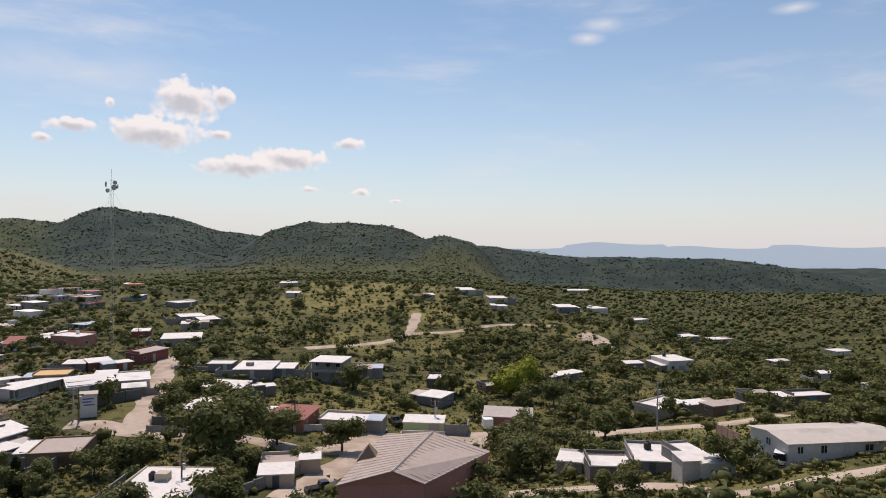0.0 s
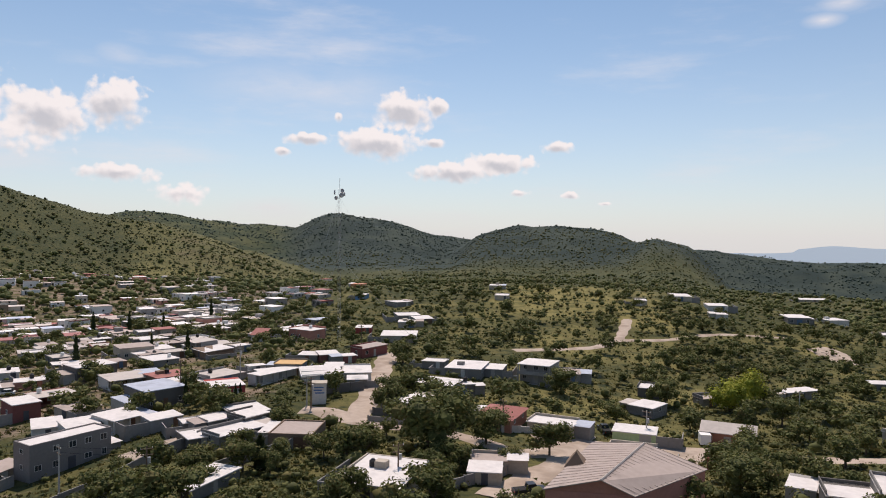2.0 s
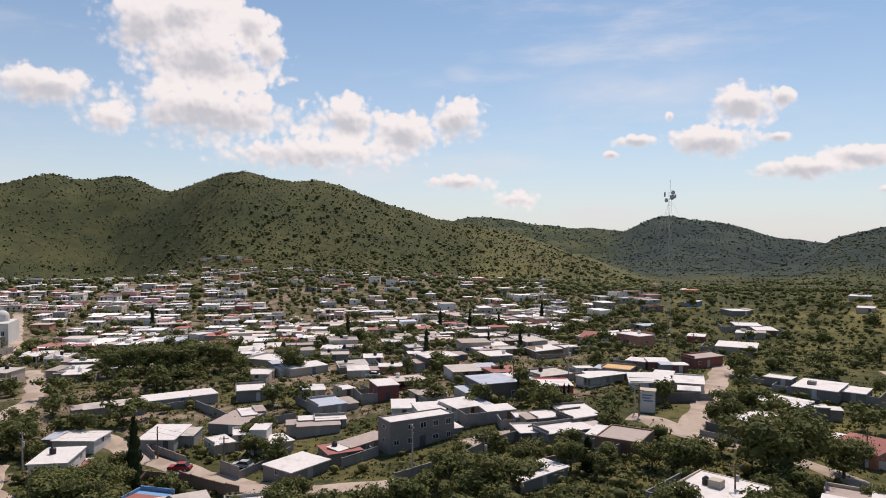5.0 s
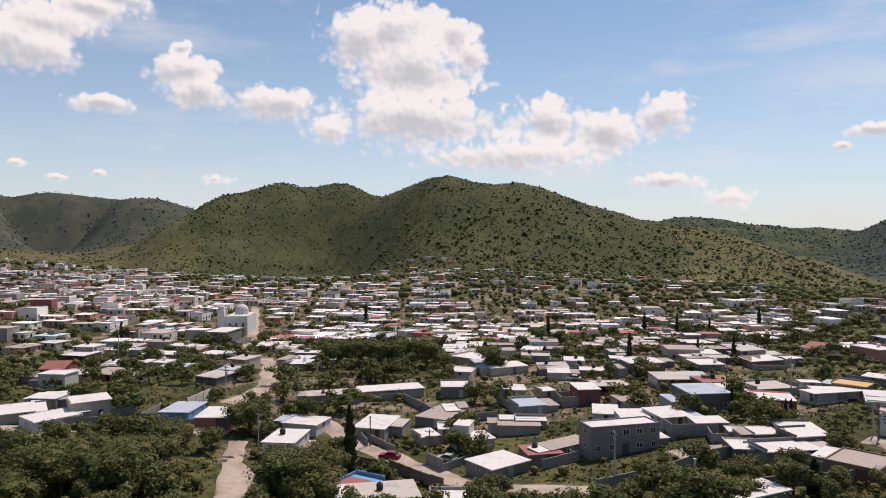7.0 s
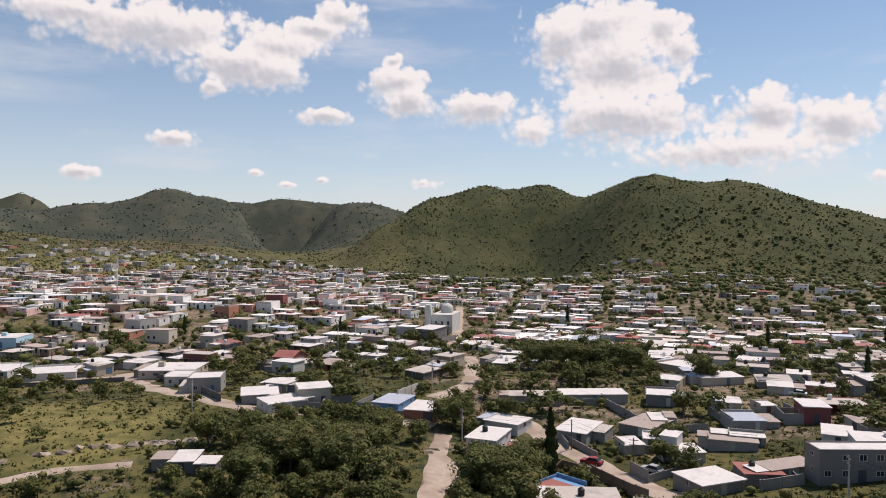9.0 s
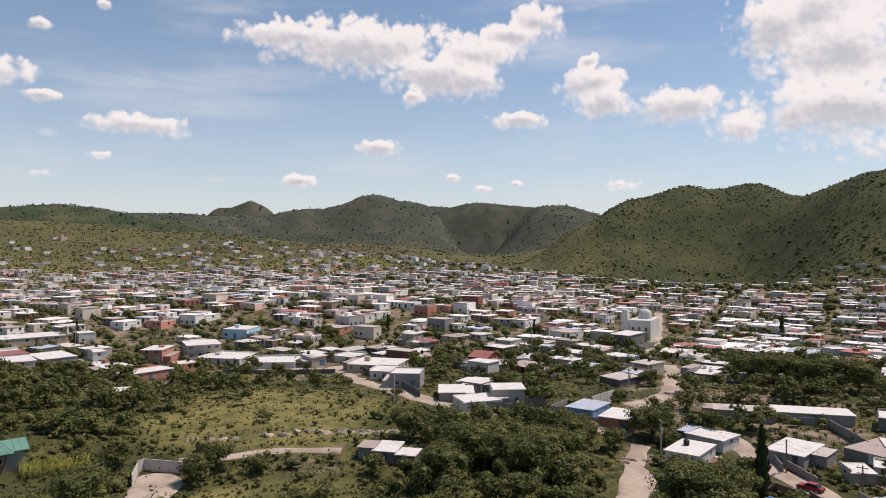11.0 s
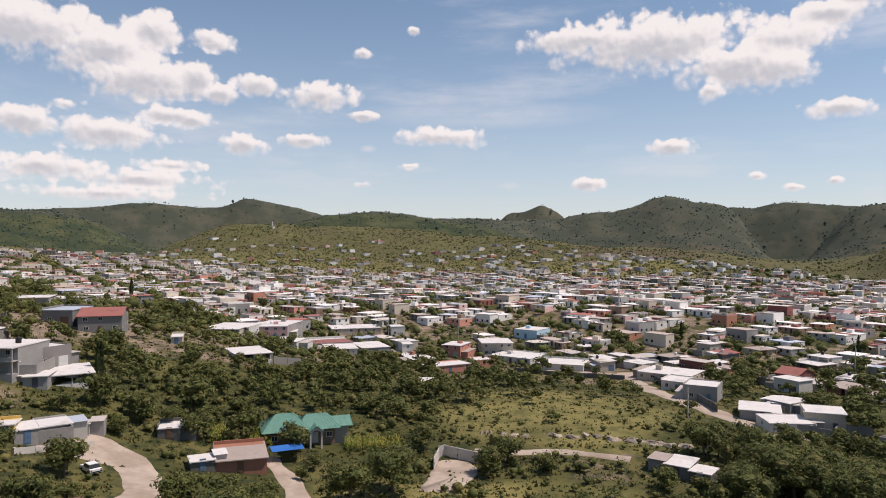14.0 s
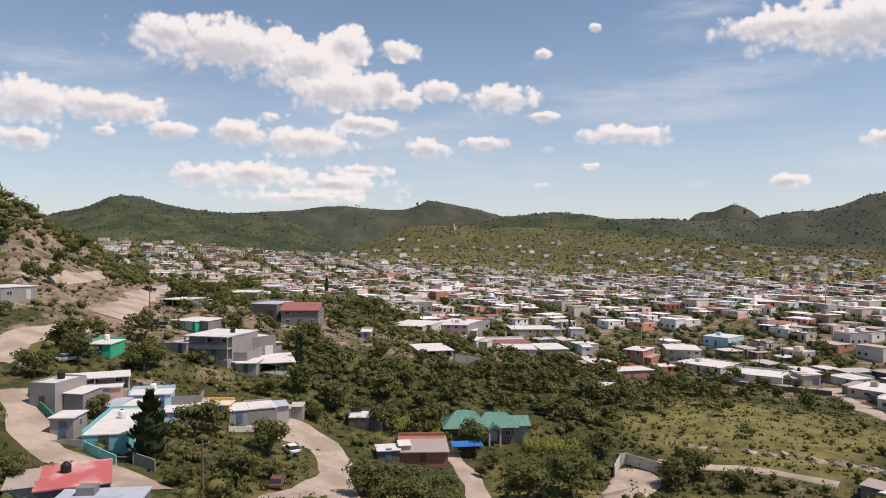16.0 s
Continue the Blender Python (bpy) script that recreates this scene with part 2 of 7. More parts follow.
WALL = {
    "white": (0.55, 0.53, 0.50), "cream": (0.44, 0.38, 0.31), "grey": (0.20, 0.19, 0.18), "cement": (0.29, 0.275, 0.26), "dark": (0.13, 0.12, 0.11),
    "brown": (0.20, 0.14, 0.10), "maroon": (0.22, 0.08, 0.07), "brick": (0.33, 0.15, 0.10), "salmon": (0.46, 0.21, 0.16), "red": (0.34, 0.07, 0.06),
    "pink": (0.60, 0.36, 0.34), "blue": (0.16, 0.32, 0.52), "sky": (0.40, 0.58, 0.68), "teal": (0.16, 0.42, 0.42), "green": (0.03, 0.40, 0.23),
    "lime": (0.42, 0.52, 0.28), "ochre": (0.62, 0.42, 0.14), "orange": (0.56, 0.24, 0.11), "brickgrey": (0.21, 0.19, 0.18),
}
ROOF = {
    "white": (0.63, 0.59, 0.565), "cream": (0.47, 0.415, 0.375), "tan": (0.37, 0.30, 0.265), "red": (0.32, 0.12, 0.10), "maroon": (0.28, 0.12, 0.11),
    "ochre": (0.58, 0.36, 0.16), "steel": (0.40, 0.43, 0.50), "orange": (0.50, 0.22, 0.13), "redpaint": (0.48, 0.12, 0.12), "green": (0.12, 0.255, 0.205),
}
WALL_M = {k: material(k + "_wall", c, 0.9, 0.16, 2.5, 0.35, 0.01) for k, c in WALL.items()}
ROOF_M = {k: material(k + "_roof", c, 0.75, 0.16, 1.2, 0.22, 0.01, second=tuple(v * 0.7 for v in c), amount=0.35) for k, c in ROOF.items()}
ROOF_M["redpaint"] = material("worn_red_roof", ROOF["redpaint"], 0.8, 0.1, 2.0, 0.16, 0.0, second=(0.7, 0.6, 0.56), amount=0.42)
# near wall colours lifted by 1.4: sunlight on the far fronts put into them
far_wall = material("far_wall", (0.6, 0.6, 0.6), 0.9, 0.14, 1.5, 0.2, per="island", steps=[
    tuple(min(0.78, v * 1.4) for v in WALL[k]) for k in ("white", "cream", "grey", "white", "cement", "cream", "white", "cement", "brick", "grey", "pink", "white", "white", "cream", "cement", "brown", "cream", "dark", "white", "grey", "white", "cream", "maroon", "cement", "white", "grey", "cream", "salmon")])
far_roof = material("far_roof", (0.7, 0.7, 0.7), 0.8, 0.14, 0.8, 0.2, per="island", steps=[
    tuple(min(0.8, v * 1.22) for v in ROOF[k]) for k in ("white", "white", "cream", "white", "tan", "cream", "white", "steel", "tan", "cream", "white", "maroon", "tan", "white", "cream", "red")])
dark_gap = material("dark_opening", (0.035, 0.033, 0.032), 0.4, 0.1)
glass_pane = material("window_glass", (0.03, 0.035, 0.04), 0.08, 0.05)
frame_paint = material("frame_paint", (0.55, 0.53, 0.5), 0.6, 0.1)
door_paint = material("door_paint", (0.3, 0.2, 0.14), 0.6, 0.15, per="object", steps=[(0.5, 0.5, 0.48), (0.16, 0.09, 0.06), (0.35, 0.33, 0.3), (0.08, 0.08, 0.09), (0.1, 0.16, 0.25)])
concrete = material("concrete", (0.42, 0.40, 0.37), 0.9, 0.2, 2.0, 0.3, 0.02)
block_wall = material("block_wall", (0.25, 0.235, 0.22), 0.95, 0.2, 2.0, 0.3, 0.02)
black_plastic = material("black_plastic", (0.02, 0.02, 0.022), 0.45, 0.1)
white_plastic = material("white_plastic", (0.7, 0.69, 0.66), 0.5, 0.1)
steel = material("galvanised_steel", (0.45, 0.45, 0.46), 0.5, 0.1, metal=0.6)
wood = material("weathered_wood", (0.17, 0.12, 0.085), 0.9, 0.2, 4.0)
dirt = material("pale_dirt", (0.43, 0.345, 0.28), 0.95, 0.2, 0.9, 0.16, 0.03, second=(0.29, 0.225, 0.175), amount=0.45)
asphalt = material("worn_street", (0.30, 0.28, 0.26), 0.95, 0.15, 0.9, 0.1)
bark = material("bark", (0.12, 0.09, 0.065), 0.95, 0.2, 5.0)
rock = material("bare_rock", (0.42, 0.345, 0.275), 0.95, 0.22, 0.6, 0.3, 0.3, second=(0.17, 0.135, 0.10), amount=0.5)


BRIGHT = 1.28


def foliage(name, shades, per="island"):
    shades = [(c[0] * BRIGHT * 1.14, c[1] * BRIGHT, c[2] * BRIGHT * 0.76) for c in shades]
    m = material(name, shades[0], 0.8, 0.2, 1.8, 0.3, per=per, steps=shades)
    n, l = m.node_tree.nodes, m.node_tree.links
    b = n["Principled BSDF"]
    thin = n.new("ShaderNodeBsdfTranslucent")
    l.new(b.inputs["Base Color"].links[0].from_socket, thin.inputs["Color"])
    mix = n.new("ShaderNodeMixShader")
    mix.inputs[0].default_value = 0.2
    l.new(b.outputs[0], mix.inputs[1])
    l.new(thin.outputs[0], mix.inputs[2])
    l.new(mix.outputs[0], n["Material Output"].inputs["Surface"])
    return m


leaf = foliage("tree_leaves", [(0.060, 0.080, 0.030), (0.078, 0.098, 0.036), (0.050, 0.066, 0.026), (0.098, 0.115, 0.044), (0.068, 0.086, 0.034), (0.10, 0.10, 0.045)])
scrub = foliage("scrub_leaves", [(0.075, 0.092, 0.034), (0.060, 0.075, 0.030), (0.10, 0.112, 0.045), (0.07, 0.085, 0.034), (0.125, 0.122, 0.055), (0.055, 0.068, 0.028)])
hill_scrub = foliage("hill_scrub", [(0.062, 0.078, 0.036), (0.050, 0.064, 0.032), (0.078, 0.090, 0.042), (0.056, 0.070, 0.034), (0.09, 0.094, 0.046)])
# blue-green tint: the air haze over the far ridges is put into these colours
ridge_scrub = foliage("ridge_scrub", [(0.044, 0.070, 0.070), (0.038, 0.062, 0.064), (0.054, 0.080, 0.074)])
yellow_leaf = foliage("yellow_green_leaves", [(0.18, 0.22, 0.03), (0.13, 0.17, 0.025), (0.22, 0.24, 0.04)])
cypress_leaf = foliage("cypress_leaves", [(0.022, 0.036, 0.016), (0.03, 0.046, 0.02), (0.018, 0.03, 0.013)])
weed = foliage("weeds", [(0.056, 0.064, 0.024), (0.085, 0.082, 0.034), (0.12, 0.105, 0.048), (0.046, 0.056, 0.021), (0.074, 0.078, 0.029)])
corn_leaf = foliage("maize_leaves", [(0.12, 0.19, 0.045), (0.16, 0.2, 0.05), (0.3, 0.27, 0.08)])


def ground_material():
    m = bpy.data.materials.new("ground_cover")
    m.use_nodes = True
    n, l = m.node_tree.nodes, m.node_tree.links
    b = n["Principled BSDF"]
    b.inputs["Roughness"].default_value = 0.95
    b.inputs["Specular IOR Level"].default_value = 0.1
    geo = n.new("ShaderNodeNewGeometry")

    def tex(scale, detail, rough=0.6):
        t = n.new("ShaderNodeTexNoise")
        t.inputs["Scale"].default_value, t.inputs["Detail"].default_value, t.inputs["Roughness"].default_value = scale, detail, rough
        l.new(geo.outputs["Position"], t.inputs["Vector"])
        return t.outputs["Fac"]

    def blend(a, b2, fac, lo, hi):
        r = n.new("ShaderNodeMapRange")
        r.interpolation_type = "SMOOTHSTEP"
        r.inputs["From Min"].default_value, r.inputs["From Max"].default_value = lo, hi
        l.new(fac, r.inputs["Value"])
        x = n.new("ShaderNodeMix")
        x.data_type = "RGBA"
        l.new(r.outputs[0], x.inputs["Factor"])
        for v, s in ((a, "A"), (b2, "B")):
            if isinstance(v, tuple):
                x.inputs[s].default_value = (*v, 1)
            else:
                l.new(v, x.inputs[s])
        return x.outputs["Result"]

    grass = blend((0.066, 0.066, 0.024), (0.125, 0.108, 0.042), tex(0.05, 6), 0.42, 0.62)
    grass = blend(grass, (0.036, 0.044, 0.019), tex(0.35, 6), 0.44, 0.62)
    soil = blend((0.27, 0.205, 0.15), (0.16, 0.12, 0.085), tex(0.25, 5), 0.4, 0.6)
    dry = blend((0.20, 0.17, 0.064), (0.105, 0.10, 0.036), tex(0.16, 7, 0.68), 0.42, 0.62)
    tint = n.new("ShaderNodeVertexColor")
    tint.layer_name = "bare"
    parts = n.new("ShaderNodeSeparateColor")
    l.new(tint.outputs[0], parts.inputs[0])
    worn = n.new("ShaderNodeMath")
    worn.operation = "ADD"
    l.new(tex(0.09, 7, 0.68), worn.inputs[0])
    l.new(parts.outputs[0], worn.inputs[1])
    sere = n.new("ShaderNodeMath")
    sere.operation = "ADD"
    l.new(tex(0.04, 6, 0.6), sere.inputs[0])
    l.new(parts.outputs[2], sere.inputs[1])
    col = blend(grass, dry, sere.outputs[0], 0.60, 0.80)
    col = blend(col, soil, worn.outputs[0], 0.72, 0.86)
    ridge = blend((0.036, 0.050, 0.027), (0.084, 0.088, 0.042), tex(0.012, 8, 0.68), 0.40, 0.64)
    ridge = blend(ridge, (0.15, 0.125, 0.085), tex(0.03, 8, 0.72), 0.60, 0.72)
    col = blend(col, ridge, parts.outputs[1], 0.1, 0.85)
    # greyer scrub on the farthest ranges, with air haze put into the colour
    hazed_scrub = blend((0.054, 0.062, 0.045), (0.086, 0.084, 0.060), tex(0.01, 7), 0.42, 0.66)
    col = blend(col, hazed_scrub, parts.outputs[1], 0.86, 0.99)
    # backlit shade and blue haze of the far ridges, put into the ground colour
    backlit_haze = blend((0.026, 0.040, 0.036), (0.050, 0.064, 0.050), tex(0.012, 8, 0.65), 0.42, 0.66)
    col = blend(col, backlit_haze, tint.outputs["Alpha"], 0.1, 0.9)
    slope = n.new("ShaderNodeMath")
    slope.operation = "MULTIPLY_ADD"
    l.new(tex(0.02, 8, 0.7), slope.inputs[0])
    slope.inputs[1].default_value = 1.2
    l.new(parts.outputs[2], slope.inputs[2])
    col = blend(col, (0.105, 0.082, 0.048), slope.outputs[0], 1.25, 1.8)
    l.new(col, b.inputs["Base Color"])
    k = n.new("ShaderNodeBump")
    k.inputs["Distance"].default_value = 0.25
    l.new(tex(0.6, 5), k.inputs["Height"])
    l.new(k.outputs[0], b.inputs["Normal"])
    return m


ground_cover = ground_material()

# ---- land ----
RISES, HILLS = [], []


def rise(x, y, high, radius):
    RISES.append((x, y, high, radius))


def hill(x, y, high, along, deep):
    """A hump that runs across the line from the origin: its half width along that crest, and its depth."""
    HILLS.append((x, y, high, along, deep))


rise(0, -60, -3.7, 37)
rise(42, -42, 13.1, 37)
rise(60, 0, 8.1, 37)
rise(42, 42, 9.3, 37)
rise(0, 60, -2.5, 37)
rise(-42, 42, 8.2, 37)
rise(-60, 0, 5.1, 37)
rise(-42, -42, 11.0, 37)
rise(24, -107, -15.7, 58)
rise(99, -48, -29.8, 58)
rise(99, 48, -32.3, 58)
rise(69, 86, 36.8, 58)
rise(24, 107, -18.7, 58)
rise(-69, 86, 11.8, 58)
rise(-99, 48, -21.6, 58)
rise(-110, 0, 6.3, 58)
rise(-99, -48, -8.0, 58)
rise(-69, -86, -33.7, 58)
rise(-24, -107, 34.4, 58)
rise(0, -160, -17.0, 79)
rise(94, -129, 25.1, 79)
rise(152, -49, 9.9, 79)
rise(152, 49, 12.3, 79)
rise(94, 129, -9.8, 79)
rise(49, 152, -7.5, 79)
rise(0, 160, 5.3, 79)
rise(-49, 152, 18.5, 79)
rise(-94, 129, -8.4, 79)
rise(-129, 94, -12.3, 79)
rise(-152, 49, 12.5, 79)
rise(-160, 0, 8.5, 79)
rise(-152, -49, 10.8, 79)
rise(-129, -94, 3.2, 79)
rise(-94, -129, 27.5, 79)
rise(-49, -152, -3.1, 79)
rise(30, -228, -13.9, 109)
rise(140, -182, 14.5, 109)
rise(212, -88, -3.7, 109)
rise(228, 30, 26.3, 109)
rise(182, 140, 13.9, 109)
rise(140, 182, 4.1, 109)
rise(88, 212, 5.8, 109)
rise(30, 228, -9.4, 109)
rise(-30, 228, -26.0, 109)
rise(-88, 212, -4.4, 109)
rise(-140, 182, 12.6, 109)
rise(-182, 140, 13.2, 109)
rise(-212, 88, 6.0, 109)
rise(-228, 30, -10.9, 109)
rise(-228, -30, -13.1, 109)
rise(-212, -88, -22.5, 109)
rise(-182, -140, -29.8, 109)
rise(-140, -182, 9.0, 109)
rise(-88, -212, 21.5, 109)
rise(-30, -228, -14.8, 109)
rise(43, -327, 10.4, 151)
rise(201, -262, 0.8, 151)
rise(305, -126, -12.9, 151)
rise(327, 43, 21.0, 151)
rise(262, 201, -4.4, 151)
rise(201, 262, -19.1, 151)
rise(126, 305, 10.8, 151)
rise(43, 327, 33.9, 151)
rise(-43, 327, 17.6, 151)
rise(-126, 305, 10.2, 151)
rise(-201, 262, -5.6, 151)
rise(-262, 201, -27.3, 151)
rise(-305, 126, -17.5, 151)
rise(-327, 43, 13.3, 151)
rise(-327, -43, 40.9, 151)
rise(-305, -126, 26.1, 151)
rise(-262, -201, -6.0, 151)
rise(-201, -262, -1.1, 151)
rise(-126, -305, 14.4, 151)
rise(-43, -327, 11.8, 151)
rise(0, -480, -11.9, 214)
rise(240, -416, 8.5, 214)
rise(416, -240, -11.4, 214)
rise(480, 0, 8.0, 214)
rise(416, 240, -14.3, 214)
rise(339, 339, -37.9, 214)
rise(240, 416, -25.7, 214)
rise(124, 464, -0.8, 214)
rise(0, 480, -3.1, 214)
rise(-124, 464, -12.1, 214)
rise(-240, 416, -5.2, 214)
rise(-339, 339, 5.9, 214)
rise(-416, 240, 13.6, 214)
rise(-464, 124, -15.6, 214)
rise(-480, 0, -41.8, 214)
rise(-464, -124, -23.8, 214)
rise(-416, -240, -6.6, 214)
rise(-339, -339, -1.5, 214)
rise(-240, -416, -3.1, 214)
rise(-124, -464, -14.3, 214)
rise(0, -700, -15.0, 306)
rise(378, -589, 4.4, 306)
rise(637, -291, -6.4, 306)
rise(693, 100, 16.3, 306)
rise(529, 458, 16.5, 306)
rise(378, 589, 31.9, 306)
rise(197, 672, 21.5, 306)
rise(0, 700, -21.1, 306)
rise(-197, 672, -2.1, 306)
rise(-378, 589, 41.4, 306)
rise(-529, 458, 38.6, 306)
rise(-637, 291, 61.1, 306)
rise(-693, 100, 76.7, 306)
rise(-693, -100, 23.5, 306)
rise(-637, -291, -23.9, 306)
rise(-529, -458, 6.6, 306)
rise(-378, -589, 41.8, 306)
rise(-197, -672, 13.4, 306)
rise(0, -1000, 6.5, 432)
rise(643, -766, 9.4, 432)
rise(866, 500, 22.5, 432)
rise(643, 766, -13.8, 432)
rise(342, 940, -25.1, 432)
rise(0, 1000, 17.5, 432)
rise(-342, 940, 84.7, 432)
rise(-643, 766, -57.6, 432)
rise(-866, 500, -231.0, 432)
rise(-985, 174, -43.1, 432)
rise(-985, -174, 58.5, 432)
rise(-866, -500, -59.9, 432)
rise(-643, -766, -23.3, 432)
rise(-342, -940, 21.4, 432)
rise(0, -1500, 19.2, 642)
rise(1173, -935, 2.5, 642)
rise(1462, 334, 52.4, 642)
rise(651, 1351, -56.5, 642)
rise(0, 1500, -14.8, 642)
rise(-651, 1351, -3.8, 642)
rise(-1173, 935, -8.7, 642)
rise(-1462, 334, 101.1, 642)
rise(-1462, -334, 82.0, 642)
rise(-1173, -935, 29.3, 642)
rise(-651, -1351, -7.6, 642)
rise(0, -2400, -8.8, 1020)
rise(1200, -2078, 19.2, 1020)
rise(2078, -1200, 8.3, 1020)
rise(2400, 0, 24.2, 1020)
rise(2078, 1200, 25.9, 1020)
rise(1200, 2078, -26.7, 1020)
rise(0, 2400, 15.7, 1020)
rise(-1200, 2078, -5.4, 1020)
rise(-2078, 1200, 101.2, 1020)
rise(-2400, 0, -159.4, 1020)
rise(-2078, -1200, -19.0, 1020)
rise(-1200, -2078, 21.5, 1020)
rise(0, -3800, -8.3, 1608)
rise(1900, -3291, 7.2, 1608)
rise(3291, -1900, 11.0, 1608)
rise(3800, 0, 11.3, 1608)
rise(3291, 1900, -38.1, 1608)
rise(1900, 3291, -130.5, 1608)
rise(0, 3800, -41.3, 1608)
rise(-1900, 3291, -4.5, 1608)
rise(-3291, 1900, 7.6, 1608)
rise(-3800, 0, -114.0, 1608)
rise(-3291, -1900, 4.5, 1608)
rise(-1900, -3291, 21.4, 1608)
hill(-1269, 2037, -5.0, 80, 384)
hill(-1202, 2077, -5.0, 51, 384)
hill(-1151, 2106, -4.0, 44, 384)
hill(-1099, 2134, 41.0, 48, 384)
hill(-1037, 2165, 58.7, 53, 384)
hill(-972, 2194, 69.0, 70, 384)
hill(-866, 2238, 82.1, 81, 384)
hill(-771, 2273, 32.6, 71, 384)
hill(-688, 2299, 24.0, 59, 384)
hill(-619, 2319, 42.0, 86, 384)
hill(-1894, 3061, 88.8, 112, 360)
hill(-1803, 3116, -5.0, 72, 360)
hill(-1727, 3159, 67.2, 105, 360)
hill(-1031, 3449, 86.3, 328, 360)
hill(-916, 3482, -5.0, 373, 360)
hill(-538, 1665, -5.0, 68, 245)
hill(-476, 1684, -5.0, 44, 245)
hill(-426, 1697, 44.7, 34, 245)
hill(-388, 1707, 14.0, 30, 245)
hill(-348, 1715, 63.0, 45, 245)
hill(-268, 1729, 77.2, 61, 245)
hill(-187, 1740, 73.6, 57, 245)
hill(-117, 1746, 67.1, 42, 245)
hill(-75, 1748, 12.6, 26, 245)
hill(-47, 1749, 48.8, 37, 245)
hill(-33, 1450, 22.7, 35, 188)
hill(-5, 1450, 35.7, 24, 188)
hill(30, 1450, 38.5, 31, 188)
hill(77, 1448, 67.5, 39, 188)
hill(135, 1444, -4.5, 61, 188)
hill(94, 2098, 97.0, 100, 252)
hill(178, 2092, -1.9, 69, 252)
hill(277, 2082, 51.7, 99, 252)
hill(438, 2054, 63.7, 138, 252)
hill(635, 2002, 74.8, 143, 252)
hill(802, 1941, 60.1, 109, 252)
hill(905, 1895, 35.0, 77, 252)
hill(989, 1853, 19.2, 69, 252)
hill(1067, 1809, 54.3, 103, 252)
hill(-1014, 543, 165.3, 52, 184)
hill(-990, 584, 26.7, 34, 184)
hill(-968, 621, 170.2, 49, 184)
hill(-918, 692, 204.6, 52, 184)
hill(-886, 733, 76.6, 38, 184)
hill(-854, 770, 104.1, 38, 184)
hill(-819, 807, 107.7, 42, 184)
hill(-775, 850, 104.7, 50, 184)
hill(-721, 896, 92.2, 54, 184)
hill(-663, 940, 37.9, 51, 184)
hill(-609, 975, 58.1, 75, 184)
hill(-1337, 184, 32.5, 53, 202)
hill(-1330, 230, 54.7, 35, 202)
hill(-1321, 277, 47.4, 33, 202)
hill(-1313, 315, 83.7, 37, 202)
hill(-1298, 373, 100.1, 49, 202)
hill(-1276, 441, 154.4, 58, 202)
hill(-1246, 519, 133.6, 47, 202)
hill(-1229, 558, 53.0, 36, 202)
hill(-1206, 606, 92.0, 56, 202)
hill(-1497, 1746, 69.6, 163, 230)
hill(-1385, 1836, 26.1, 109, 230)
hill(-1266, 1920, 32.3, 103, 230)
hill(-1156, 1988, 51.0, 97, 230)
hill(-1043, 2050, -5.0, 145, 230)
hill(-2486, -761, 258.1, 141, 312)
hill(-2527, -611, 42.0, 83, 312)
hill(-2542, -547, 109.5, 82, 312)
hill(-2570, -396, 264.8, 111, 312)
hill(-2588, -255, 199.3, 88, 312)
hill(-2595, -162, -5.0, 63, 312)
hill(-2599, -87, 291.9, 91, 312)
hill(-2584, 288, 271.0, 111, 312)
hill(-2569, 399, 68.9, 69, 312)
hill(-2557, 470, 26.6, 58, 312)
hill(-2541, 552, 189.9, 89, 312)
hill(-3983, -364, 276.1, 129, 240)
hill(-3992, -250, 96.1, 86, 240)
hill(-3998, -134, 177.4, 77, 240)
hill(-4000, -45, 156.0, 73, 240)
hill(-4000, 59, 182.8, 79, 240)
hill(-3997, 166, 213.4, 97, 240)
hill(-3987, 319, 254.1, 116, 240)
hill(-3972, 474, 174.9, 106, 240)
hill(-3955, 599, 54.5, 95, 240)
hill(-3934, 724, 289.1, 142, 240)
hill(-3117, -1084, 243.6, 82, 66)
hill(-3143, -1005, 108.9, 51, 66)
hill(-3159, -955, 120.2, 36, 66)
hill(-3171, -912, 134.6, 34, 66)
hill(-3183, -869, 111.8, 40, 66)
hill(-3200, -808, 256.4, 64, 66)
hill(-845, -780, 44.6, 54, 150)
hill(-873, -748, 12.1, 38, 150)
hill(-911, -702, 44.4, 45, 150)
hill(-947, -652, 26.3, 47, 150)
hill(-982, -598, 33.3, 53, 150)
hill(-1019, -532, 27.6, 58, 150)
hill(-1053, -461, 13.5, 63, 150)
hill(-1086, -378, 20.7, 97, 150)
hill(-1821, -1234, 39.7, 85, 264)
hill(-1869, -1161, 81.5, 84, 264)
hill(-1937, -1042, 122.9, 90, 264)
hill(-1983, -952, 21.2, 87, 264)
hill(-2037, -831, 150.9, 137, 264)
hill(-803, -2048, 79.5, 121, 264)
hill(-903, -2006, 28.6, 81, 264)
hill(-999, -1960, 105.2, 71, 264)
hill(-1071, -1922, 24.8, 59, 264)
hill(-1137, -1883, 70.9, 76, 264)
hill(-1243, -1815, 33.2, 96, 264)
hill(-1349, -1738, 111.5, 145, 264)
hill(-1739, -1348, 124.9, 138, 264)
hill(-2180, -2989, 171.9, 296, 185)
hill(-2400, -2816, 58.1, 191, 185)
hill(-2571, -2661, 153.7, 163, 185)
hill(-2714, -2515, 116.1, 121, 185)
hill(-2793, -2427, 74.1, 83, 185)
hill(-2859, -2348, 133.7, 78, 185)
hill(-2924, -2267, 110.2, 83, 185)
hill(-2995, -2173, 79.5, 89, 185)
hill(-3063, -2076, 81.8, 133, 185)
hill(-3426, -1398, 291.2, 622, 185)
hill(-90, -286, 30.2, 10, 60)
hill(-100, -283, 4.7, 6, 60)
